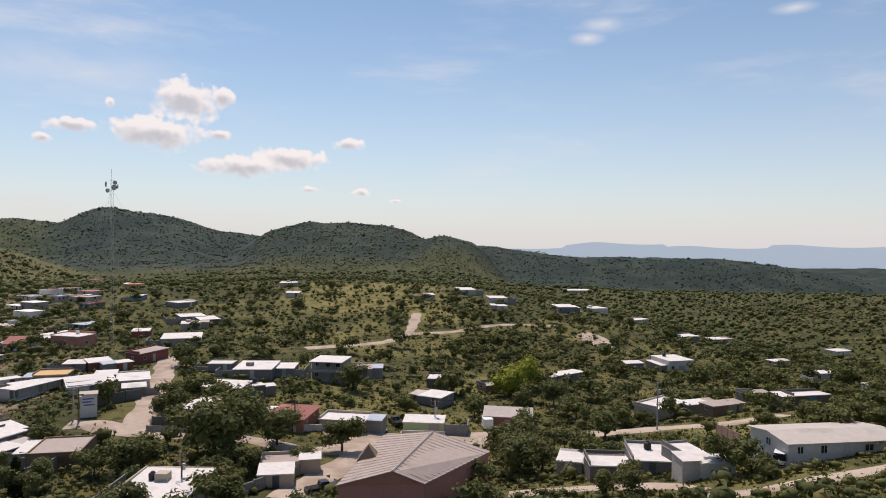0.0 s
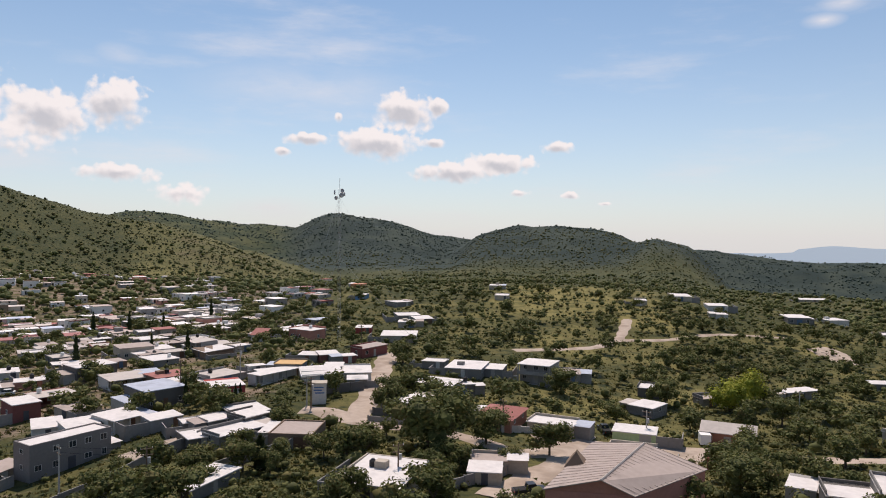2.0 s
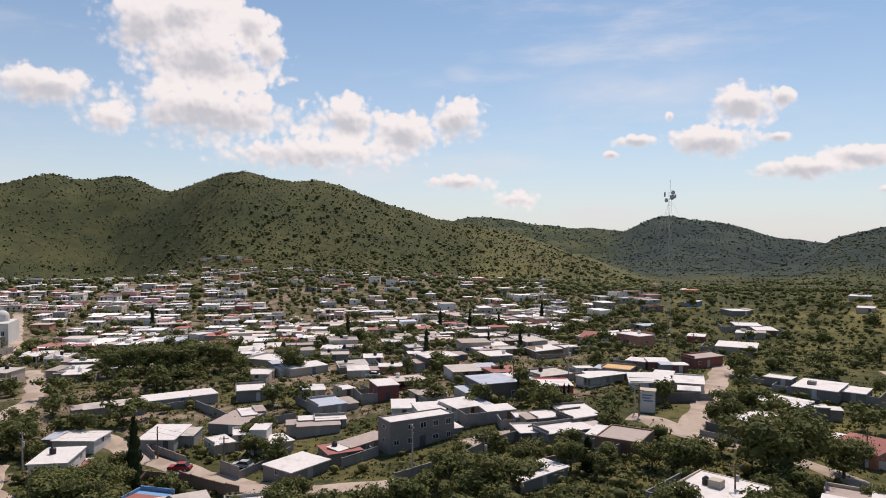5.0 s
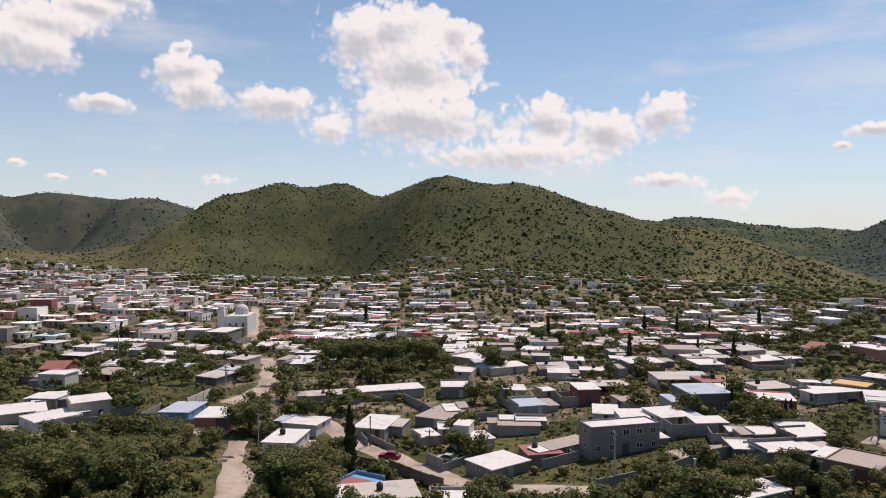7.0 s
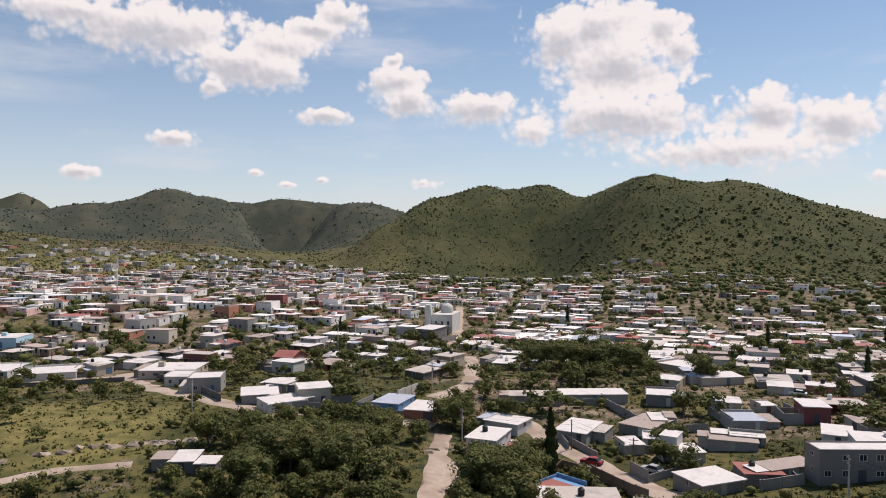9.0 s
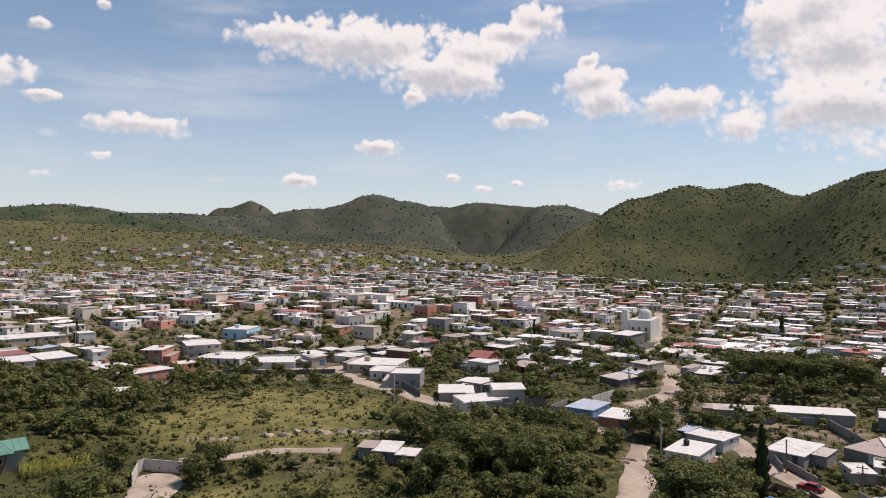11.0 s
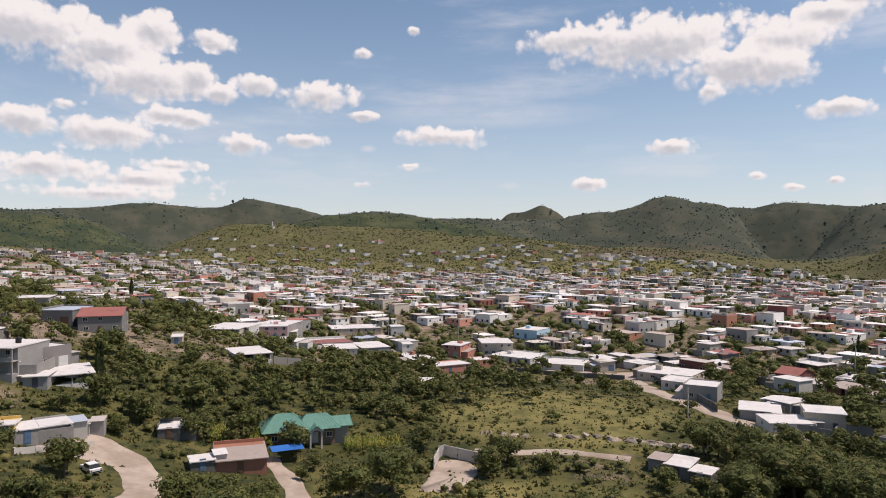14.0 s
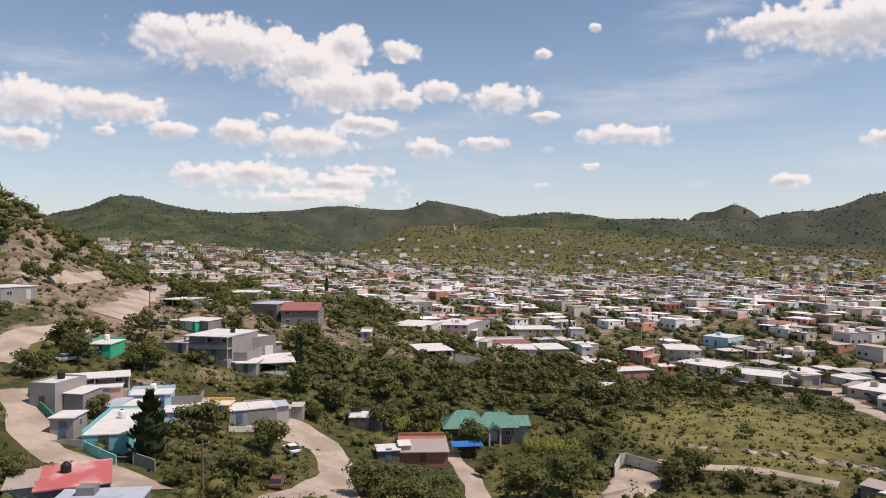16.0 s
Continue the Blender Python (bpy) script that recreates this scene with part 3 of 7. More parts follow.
hill(-105, -281, 5.4, 6, 60)
hill(-110, -279, 9.4, 6, 60)
hill(-115, -277, 2.5, 6, 60)
hill(-123, -274, 12.7, 9, 60)
_r, _h = np.array(RISES, float), np.array(HILLS, float)
_hd = np.hypot(_h[:, 0], _h[:, 1])
_hc, _hs = _h[:, 0] / _hd, _h[:, 1] / _hd


def _hash(i, j, k):
    v = np.sin(i * 127.1 + j * 311.7 + k * 74.7) * 43758.5453
    return v - np.floor(v)


def value_noise(x, y, size, seed=0, octaves=3):
    """Smooth noise from 0 to 1 with features of about that size."""
    total, weight, amp = 0.0, 0.0, 1.0
    for o in range(octaves):
        u, v = np.asarray(x, float) / size, np.asarray(y, float) / size
        i, j = np.floor(u), np.floor(v)
        a, b = u - i, v - j
        a, b = a * a * (3 - 2 * a), b * b * (3 - 2 * b)
        s = seed + o * 13
        total = total + amp * ((_hash(i, j, s) * (1 - a) + _hash(i + 1, j, s) * a) * (1 - b) + (_hash(i, j + 1, s) * (1 - a) + _hash(i + 1, j + 1, s) * a) * b)
        weight, amp, size = weight + amp, amp * 0.5, size * 0.5
    return total / weight


def land(x, y):
    """Height of the ground."""
    x, y = np.asarray(x, float), np.asarray(y, float)
    z = np.full(x.shape, 10.0)
    for cx, cy, s, q in RISES:
        z += s * np.exp(-((x - cx) ** 2 + (y - cy) ** 2) / (2 * q * q))
    for (cx, cy, s, along, deep), c, sn in zip(HILLS, _hc, _hs):
        u, v = (x - cx) * c + (y - cy) * sn, -(x - cx) * sn + (y - cy) * c
        z += s * np.exp(-0.5 * (v / along) ** 2 - 0.5 * (u / deep) ** 2)
    r = np.hypot(x, y)
    rough = np.clip((r - 550) / 900, 0, 1)
    z += rough * ((value_noise(x, y, 260, 3) - 0.5) * 26 + (value_noise(x, y, 80, 9) - 0.5) * 10)
    z += np.clip((r - 650) / 250, 0, 1) * (np.abs(value_noise(x, y, 55, 17) - 0.5) - 0.12) * 14
    return z


def z_at(x, y):
    return float(land(x, y))


def polar(bearing_deg, r):
    a = np.radians(bearing_deg)
    return -np.sin(a) * r, np.cos(a) * r


def mesh_object(name, verts, faces, mats, parent=None, face_mats=None, smooth=False):
    me = bpy.data.meshes.new(name)
    me.from_pydata([tuple(v) for v in verts] if not isinstance(verts, np.ndarray) else verts.tolist(), [], faces if not isinstance(faces, np.ndarray) else faces.tolist())
    for m in (mats if isinstance(mats, (list, tuple)) else [mats]):
        me.materials.append(m)
    if face_mats is not None:
        me.polygons.foreach_set("material_index", face_mats)
    if smooth:
        me.polygons.foreach_set("use_smooth", [True] * len(me.polygons))
    me.update()
    ob = new(name, me)
    if parent is not None:
        ob.parent = parent
    return ob


def bearing_of(x, y):
    return np.degrees(np.arctan2(-x, y))


def box_near(v, lo, hi, soft):
    return np.clip((v - lo) / soft, 0, 1) * np.clip((hi - v) / soft, 0, 1)


def bare_amount(x, y):
    """How far the ground is worn to soil: in town and on cuttings more than on the hills."""
    b, r = bearing_of(x, y), np.hypot(x, y)
    t = 0.29 * box_near(b, 24, 165, 6) * box_near(r, 110, 800, 60) + 0.07 * box_near(b, -40, 22, 5) * box_near(r, 60, 200, 30)
    t = t - 0.30 * box_near(b, 76, 128, 4) * box_near(r, 100, 235, 12) - 0.24 * box_near(b, 114, 146, 4) * box_near(r, 120, 200, 12)
    t = t + 0.05 * box_near(r, 900, 3000, 300) * value_noise(x, y, 150, 21)
    t = t + 0.34 * box_near(b, 141, 166, 4) * box_near(r, 165, 330, 30) * value_noise(x, y, 40, 5)
    t = t + 0.38 * box_near(b, 86, 107, 3) * box_near(r, 116, 148, 5)
    return t


def build_ground():
    sides = np.concatenate([np.arange(-42, 170, 0.44), np.arange(170, 318, 4.0)])
    radii = [6.0]
    while radii[-1] < 4900:
        radii.append(radii[-1] * (1.021 if radii[-1] > 60 else 1.12))
    radii = np.array(radii)
    ns, nr = len(sides), len(radii)
    S, R = np.meshgrid(sides, radii)
    X, Y = polar(S.ravel(), R.ravel())
    Z = land(X, Y)
    verts = np.column_stack([X, Y, Z])
    verts = np.vstack([verts, [[0, 0, z_at(0, 0)]]])
    i, j = np.meshgrid(np.arange(nr - 1), np.arange(ns), indexing="ij")
    k = (j + 1) % ns
    quads = np.column_stack([(i * ns + j).ravel(), (i * ns + k).ravel(), ((i + 1) * ns + k).ravel(), ((i + 1) * ns + j).ravel()])[:, ::-1].tolist()
    middle = len(verts) - 1
    quads += [[j, (j + 1) % ns, middle] for j in range(ns)]
    ob = mesh_object("ground", verts, quads, ground_cover, smooth=True)
    # red bare soil, green far cover with haze, blue dry grass, alpha backlit shade
    layer = ob.data.color_attributes.new("bare", "FLOAT_COLOR", "POINT")
    t = np.append(np.clip(bare_amount(X, Y) + 0.0, 0, 1), 0)
    # the last term brings in the haze tint past 2000 m
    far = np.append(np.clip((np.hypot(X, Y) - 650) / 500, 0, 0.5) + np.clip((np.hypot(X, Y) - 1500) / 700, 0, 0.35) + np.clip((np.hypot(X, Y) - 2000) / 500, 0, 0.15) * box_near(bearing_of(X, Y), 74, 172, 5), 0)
    bb, rr = bearing_of(X, Y), np.hypot(X, Y)
    sere = 0.24 * box_near(bb, 95, 115, 5) * box_near(rr, 136, 205, 14) + 0.34 * box_near(bb, 106, 125, 3) * box_near(rr, 80, 128, 8) + 0.25 * box_near(bb, -2, 14, 3) * box_near(rr, 290, 400, 25) + 0.08 * box_near(bb, -36, 24, 3) * box_near(rr, 70, 330, 30)
    sere = np.append(sere + 0.03 * box_near(rr, 850, 1600, 150) + 0.09 * box_near(rr, 60, 420, 40), 0)
    brown = 0.75 * box_near(bb, 25, 42, 5) * box_near(rr, 620, 1250, 200) + 0.8 * box_near(bb, 77, 104, 5) * box_near(rr, 850, 2300, 200) + 0.8 * box_near(bb, 92, 170, 8) * box_near(rr, 620, 1500, 150) + 0.5 * box_near(bb, 104, 170, 8) * box_near(rr, 1500, 2600, 200)
    # how far backlit shade and haze are painted onto the ridges past 1150 m
    backlit_haze = np.append(box_near(bb, -60, 31, 4) * np.clip((rr - 1150) / 250, 0, 1), 0)
    sere = sere + np.append(brown, 0)
    layer.data.foreach_set("color", np.column_stack([t, far, sere, backlit_haze]).ravel())
    if ob.data.polygons[0].normal.z < 0:
        ob.data.flip_normals()
    tagged(ob, "scrubby green and bare brown valley ground with hills", "ground", kind="structure")


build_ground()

ROADS = []


def spline(points, step=3.0):
    P = [np.array(p, float) for p in points]
    P = [2 * P[0] - P[1]] + P + [2 * P[-1] - P[-2]]
    out = []
    for a, b, c, d in zip(P, P[1:], P[2:], P[3:]):
        n = max(2, int(np.hypot(*(c - b)) / step))
        for q in range(n):
            t = q / n
            out.append(0.5 * (2 * b + (c - a) * t + (2 * a - 5 * b + 4 * c - d) * t * t + (3 * b - a - 3 * c + d) * t ** 3))
    out.append(P[-2])
    return out


def track(points, width, mat=None, label="pale unpaved dirt road between houses and scrub"):
    line = spline(points)
    verts, faces = [], []
    for i, p in enumerate(line):
        d = line[min(i + 1, len(line) - 1)] - line[max(i - 1, 0)]
        d = d / (np.hypot(*d) + 1e-9)
        n = np.array([-d[1], d[0]])
        w = width * (0.5 + 0.08 * math.sin(i * 1.7) + 0.05 * math.sin(i * 0.6))
        for k in range(7):
            q = p + n * w * (k / 3 - 1)
            verts.append((q[0], q[1], z_at(*q) + (0.16 if 0 < k < 6 else -0.25) + 0.05 * math.cos(k * 2.1)))
        ROADS.append((p[0], p[1], width * 0.5 + 0.8))
    for i in range(len(line) - 1):
        for k in range(6):
            a = i * 7 + k
            faces.append((a, a + 1, a + 8, a + 7))
    ob = mesh_object("road", verts, faces, mat or dirt, smooth=True)
    if ob.data.polygons[0].normal.z < 0:
        ob.data.flip_normals()
    return tagged(ob, label, "road", kind="structure")


track([(-78.2, 203.0), (-71.2, 180.3), (-65.5, 162.1), (-62.6, 150.1), (-60.0, 139.9), (-58.6, 131.1), (-66.2, 134.8), (-71.5, 134.6)], 7)
track([(-58.6, 131.1), (-50.5, 130.6), (-41.5, 132.1), (-31.5, 130.2), (-22.6, 127.4), (-15.2, 135.1), (-9.1, 140.9)], 6)
track([(-22.7, 100.9), (-19.7, 111.4), (-16.7, 121.8), (-14.0, 133.5), (-10.2, 140.6), (1.1, 143.2), (9.4, 146.6), (16.6, 147.7), (25.6, 145.1), (32.4, 143.9), (45.8, 142.5), (56.5, 137.8), (67.4, 139.9)], 7)
track([(-44.2, 227.5), (-34.4, 235.4), (-20.3, 247.8), (-13.2, 264.2), (-11.5, 285.2), (-10.9, 304.1)], 5)
track([(-13.2, 264.2), (3.9, 273.6), (22.8, 291.7), (50.0, 300.2)], 4)
track([(9.9, 101.3), (17.8, 99.9), (25.1, 97.0), (31.1, 91.7), (34.9, 83.2), (45.3, 83.9), (56.7, 85.8)], 4)
track([(-157.8, 59.8), (-148.4, 61.6), (-137.8, 62.4), (-129.2, 64.8), (-119.2, 65.8), (-109.0, 67.3), (-99.5, 70.6), (-93.2, 74.2), (-84.7, 80.2)], 7)
track([(-177.8, 43.7), (-184.4, 51.2), (-196.2, 59.3), (-224.2, 69.2), (-245.9, 74.3)], 6)
track([(-267.1, 71.0), (-309.1, 87.2), (-368.8, 105.5), (-428.9, 123.5)], 6)
track([(-170.7, -1.2), (-165.9, 5.2), (-166.5, 9.4)], 4)
track([(-44.6, -122.0), (-44.4, -117.0), (-42.5, -109.0), (-40.3, -101.5), (-40.6, -94.8), (-44.1, -88.3), (-44.0, -80.0)], 7)
track([(-46.2, -136.0), (-51.2, -142.5), (-56.1, -148.1), (-64.1, -152.1), (-72.6, -158.4)], 8)
track([(-82.0, -167.3), (-95.5, -182.6), (-114.6, -208.7), (-141.1, -241.0), (-179.5, -278.8), (-212.6, -310.1)], 9)
track([(-66.6, -69.8), (-73.6, -77.8), (-80.0, -87.9), (-83.0, -92.6)], 5)
track([(-90.0, -63.9), (-97.2, -70.2), (-102.0, -75.6), (-104.9, -80.3), (-107.4, -83.6)], 4.5)
track([(-55.7, -71.5), (-68.0, -77.1), (-76.7, -83.0), (-83.0, -88.6), (-85.7, -93.4), (-86.8, -98.4), (-87.2, -103.6), (-86.1, -106.4)], 6)
track([(-132.4, -52.1), (-135.4, -42.4), (-138.3, -35.0), (-138.7, -22.3)], 3.6)
track([(-114.3, 27.6), (-127.5, 31.9), (-139.7, 35.5), (-149.7, 39.4)], 5)
track([(-256.1, -43.3), (-209.2, -26.9), (-179.0, -8.8), (-165.0, 4.5)], 7)
track([(-253.2, -70.5), (-249.8, -42.2), (-239.9, -36.6)], 6)

# ---- building blocks ----
class Shape:
    """Boxes and faces gathered into one mesh."""

    def __init__(self):
        self.v, self.f, self.m = [], [], []

    def box(self, x0, y0, z0, x1, y1, z1, mat=0):
        a = len(self.v)
        self.v += [(x0, y0, z0), (x1, y0, z0), (x1, y1, z0), (x0, y1, z0), (x0, y0, z1), (x1, y0, z1), (x1, y1, z1), (x0, y1, z1)]
        self.f += [(a, a + 3, a + 2, a + 1), (a + 4, a + 5, a + 6, a + 7), (a, a + 1, a + 5, a + 4), (a + 1, a + 2, a + 6, a + 5), (a + 2, a + 3, a + 7, a + 6), (a + 3, a, a + 4, a + 7)]
        self.m += [mat] * 6
        return self

    def faces(self, verts, faces, mat=0):
        a = len(self.v)
        self.v += [tuple(p) for p in verts]
        self.f += [tuple(a + i for i in q) for q in faces]
        self.m += [mat] * len(faces)
        return self

    def slab(self, quad, thick, mat=0):
        """A plate of that thickness under four corners."""
        low = [(x, y, z - thick) for x, y, z in quad]
        return self.faces(list(quad) + low, [(0, 1, 2, 3), (7, 6, 5, 4), (0, 4, 5, 1), (1, 5, 6, 2), (2, 6, 7, 3), (3, 7, 4, 0)], mat)

    def tube(self, x, y, z0, z1, r0, r1=None, sides=10, mat=0):
        r1 = r0 if r1 is None else r1
        a = len(self.v)
        for z, r in ((z0, r0), (z1, r1)):
            self.v += [(x + r * math.cos(6.2832 * i / sides), y + r * math.sin(6.2832 * i / sides), z) for i in range(sides)]
        for i in range(sides):
            j = (i + 1) % sides
            self.f.append((a + i, a + j, a + sides + j, a + sides + i))
        self.f += [tuple(a + sides + i for i in range(sides)), tuple(a + sides - 1 - i for i in range(sides))]
        self.m += [mat] * (sides + 2)
        return self

    def strut(self, p, q, r, mat=0):
        """A thin square bar between two points."""
        p, q = Vector(p), Vector(q)
        d = (q - p).normalized()
        s = d.cross(Vector((0.31, 0.52, 0.79))).normalized() * r
        t = d.cross(s).normalized() * r
        return self.faces([p + s, p + t, p - s, p - t, q + s, q + t, q - s, q - t], [(0, 1, 5, 4), (1, 2, 6, 5), (2, 3, 7, 6), (3, 0, 4, 7), (0, 3, 2, 1), (4, 5, 6, 7)], mat)

    def mesh(self, name, mats):
        me = bpy.data.meshes.new(name)
        me.from_pydata(self.v, [], self.f)
        for m in (mats if isinstance(mats, (list, tuple)) else [mats]):
            me.materials.append(m)
        me.polygons.foreach_set("material_index", self.m)
        me.update()
        return me


def part(name, shape, mats, parent, label=""):
    ob = new(name, shape if isinstance(shape, bpy.types.Mesh) else shape.mesh(name, mats))
    ob.parent = parent
    if label:
        tagged(ob, label)
    return ob


PLOTS = []  # centre, half sizes and heading of what is built on
WINDOW = Shape().box(-0.56, -0.05, -0.56, 0.56, 0.03, -0.48).box(-0.56, -0.05, 0.48, 0.56, 0.03, 0.56).box(-0.56, -0.05, -0.48, -0.48, 0.03, 0.48).box(0.48, -0.05, -0.48, 0.56, 0.03, 0.48).box(-0.03, -0.04, -0.48, 0.03, 0.03, 0.48).mesh("window", frame_paint)
PANE = Shape().box(-0.48, -0.02, -0.48, 0.48, 0.02, 0.48).mesh("pane", glass_pane)
DOOR = Shape().box(-0.52, -0.04, 0, 0.52, 0.03, 2.15).box(-0.44, -0.07, 0.1, 0.44, -0.04, 0.95).box(-0.44, -0.07, 1.05, 0.44, -0.04, 2.05).mesh("door", door_paint)


def opening(kind, parent, x, y, z, turn, wide=1.0, high=1.0):
    ob = new(kind, DOOR if kind == "door" else WINDOW)
    ob.parent = parent
    ob.matrix_basis = pose(x, y, z, 0, 0, turn) @ Matrix.Diagonal((wide, 1, high, 1))
    if kind == "window":
        p = new("pane", PANE)
        p.parent = ob


TANK_BODY = Shape().tube(0, 0, 0, 0.12, 0.5, 0.56, 14).tube(0, 0, 0.12, 0.95, 0.56, 0.56, 14).tube(0, 0, 0.95, 1.2, 0.56, 0.26, 14)
TANK_MESH = {"black": TANK_BODY.mesh("tank_body", black_plastic), "white": TANK_BODY.mesh("tank_body", white_plastic)}
TANK_LID = Shape().tube(0, 0, 1.2, 1.28, 0.27, 0.24, 12).mesh("lid", black_plastic)


def water_tank(x, y, z, colour="black"):
    ob = new("water_tank")
    ob.location = (x, y, z)
    b = new("tank_body", TANK_MESH[colour])
    b.parent = ob
    d = new("lid", TANK_LID)
    d.parent = ob
    return tagged(ob, colour + " plastic rooftop water tank with a round lid", "water tank", "rooftop water tanks")


rnd = random.Random(7)
COLOUR_WORD = {"dark": "dark grey", "brickgrey": "grey block", "sky": "pale blue", "cement": "bare cement", "tan": "tan", "redpaint": "worn red", "lime": "pale green"}


def house(x, y, w, d, h, turn, wall="cream", roof="white", style="slab", tank=0, kind="house", group="houses of the town"):
    """A building whose front runs along its own x; h is the height of its eaves."""
    zs = [z_at(x + a * math.cos(radians(turn)) - b * math.sin(radians(turn)), y + a * math.sin(radians(turn)) + b * math.cos(radians(turn))) for a in (-w / 2, 0, w / 2) for b in (-d / 2, 0)]
    base = float(np.mean(zs))
    deep = base - min(zs) + 1.6
    ob = new("house" if kind != "warehouse" else "warehouse")
    ob.matrix_basis = pose(x, y, base, 0, 0, turn)
    PLOTS.append((x, y, w / 2, d / 2, radians(turn)))
    W, D = w / 2, d / 2
    wm, rm = WALL_M[wall], ROOF_M[roof]
    k = 0.22
    body, top = Shape(), Shape()
    front = -D
    storeys = max(1, round(h / 3.1))
    if style == "open":
        body.box(-W, D - k, -deep, W, D, h - 0.1).box(-W, -D + 1.5, -deep, -W + k, D - k, h - 0.1).box(W - k, -D + 1.5, -deep, W, D - k, h - 0.1)
        body.box(-W + 0.2 * w, -D * 0.1, -deep, W - k, D - k - 0.01, h - 0.12).box(-W, -D + 0.2, -deep, W, D - k - 0.02, 0.12)
        for i in range(max(3, int(w / 3))):
            px = -W + 0.15 + (w - 0.3) * i / (max(3, int(w / 3)) - 1)
            part("post", Shape().box(px - 0.1, -D + 0.1, -deep, px + 0.1, -D + 0.3, h - 0.1), concrete, ob)
        front = -D * 0.1
    elif style == "porch":
        inset = min(2.0, d * 0.3)
        body.box(-W, -D + inset, -deep, W, D, h - 0.1).box(-W, -D, -deep, W, -D + inset - 0.01, 0.15)
        if storeys > 1:
            for s in range(1, storeys):
                top.box(-W - 0.1, -D - 0.1, s * h / storeys - 0.12, W + 0.1, -D + inset - 0.01, s * h / storeys + 0.06, 1)
                top.box(-W, -D - 0.05, s * h / storeys + 0.06, W, -D + 0.05, s * h / storeys + 0.85, 1)
        for i in range(max(3, int(w / 2.8))):
            px = -W + 0.15 + (w - 0.3) * i / (max(3, int(w / 2.8)) - 1)
            part("column", Shape().box(px - 0.14, -D + 0.05, 0.15, px + 0.14, -D + 0.33, h - 0.12), wm, ob)
        front = -D + inset
    else:
        body.box(-W, -D, -deep, W, D, h - 0.1)
    if style == "parapet":
        q = h + 0.25
        for b in ((-W, -D, W, -D + k), (-W, D - k, W, D), (-W, -D + k, -W + k, D - k), (W - k, -D + k, W, D - k)):
            body.box(b[0], b[1], h - 0.098, b[2], b[3], q)
        top.box(-W + k, -D + k, h - 0.1, W - k, D - k, h + 0.02)
    elif style in ("slab", "open", "porch"):
        o = rnd.uniform(0.12, 0.45)
        rise_back = rnd.choice((0, 0, 0.0, 0.25, -0.2))
        top.slab([(-W - o * 0.6, -D - o, h + 0.06), (W + o * 0.6, -D - o, h + 0.06), (W + o * 0.6, D + 0.15, h + 0.06 + rise_back), (-W - o * 0.6, D + 0.15, h + 0.06 + rise_back)], 0.17)
        if rnd.random() < 0.35 and style == "slab":
            for b in ((-W - 0.1, D - 0.1, W + 0.1, D + 0.14), (-W - 0.12, -D, -W + 0.06, D - 0.1)):
                body.box(b[0], b[1], h - 0.05, b[2], b[3], h + rnd.uniform(0.3, 0.7))
        if rnd.random() < 0.14 and w > 6 and d > 5:
            bx, by = rnd.uniform(-W * 0.5, W * 0.4), rnd.uniform(-D * 0.2, D * 0.5)
            part("roof_block", Shape().box(bx - 0.9, by - 0.8, h + 0.04, bx + 0.9, by + 0.8, h + rnd.uniform(0.8, 1.6)), wm, ob)
    elif style == "mono":
        top.slab([(-W - 0.3, -D - 0.4, h - 0.4), (W + 0.3, -D - 0.4, h - 0.1), (W + 0.3, D + 0.3, h + 0.55), (-W - 0.3, D + 0.3, h + 0.25)], 0.14)
        body.box(-W, -D * 0.2, h - 0.5, W, D, h + 0.08)
    elif style in ("gable", "shed", "hall"):
        up = min(1.7, {"gable": 0.2, "shed": 0.06, "hall": 0.16}[style] * (w if style == "hall" else d))
        o = 0.4
        if style == "hall":  # ridge runs away from the front
            body.faces([(-W, -D, h - 0.1), (W, -D, h - 0.1), (0, -D, h + up - 0.15)], [(0, 1, 2)]).faces([(-W, D, h - 0.1), (W, D, h - 0.1), (0, D, h + up - 0.15)], [(1, 0, 2)])
            top.slab([(-W - o, -D - o, h - 0.1), (0, -D - o, h + up), (0, D + o, h + up), (-W - o, D + o, h - 0.1)][::-1], 0.14)
            top.slab([(0, -D - o, h + up), (W + o, -D - o, h - 0.1), (W + o, D + o, h - 0.1), (0, D + o, h + up)][::-1], 0.14)
        else:
            body.faces([(-W, -D, h - 0.1), (-W, D, h - 0.1), (-W, 0, h + up - 0.15)], [(1, 0, 2)]).faces([(W, -D, h - 0.1), (W, D, h - 0.1), (W, 0, h + up - 0.15)], [(0, 1, 2)])
            top.slab([(-W - o, -D - o, h - 0.1), (W + o, -D - o, h - 0.1), (W + o, 0, h + up), (-W - o, 0, h + up)], 0.14)
            top.slab([(-W - o, 0, h + up), (W + o, 0, h + up), (W + o, D + o, h - 0.1), (-W - o, D + o, h - 0.1)], 0.14)
    elif style == "hip":
        o, up, c = 0.5, 0.2 * min(w, d), max(0.1, (w - d) / 2 + 0.2 * d)
        top.faces([(-W - o, -D - o, h), (W + o, -D - o, h), (W + o, D + o, h), (-W - o, D + o, h), (-c, 0, h + up), (c, 0, h + up)], [(0, 1, 5, 4), (1, 2, 5), (2, 3, 4, 5), (3, 0, 4), (3, 2, 1, 0)])
    for i in range(0, len(body.f), 6):
        if len(body.f[i]) == 3:
            break
        piece = Shape().faces(body.v[i // 6 * 8:i // 6 * 8 + 8], [(0, 3, 2, 1), (4, 5, 6, 7), (0, 1, 5, 4), (1, 2, 6, 5), (2, 3, 7, 6), (3, 0, 4, 7)])
        part("body" if i == 0 else ("parapet" if style in ("parapet", "slab") else "wall"), piece, wm, ob)
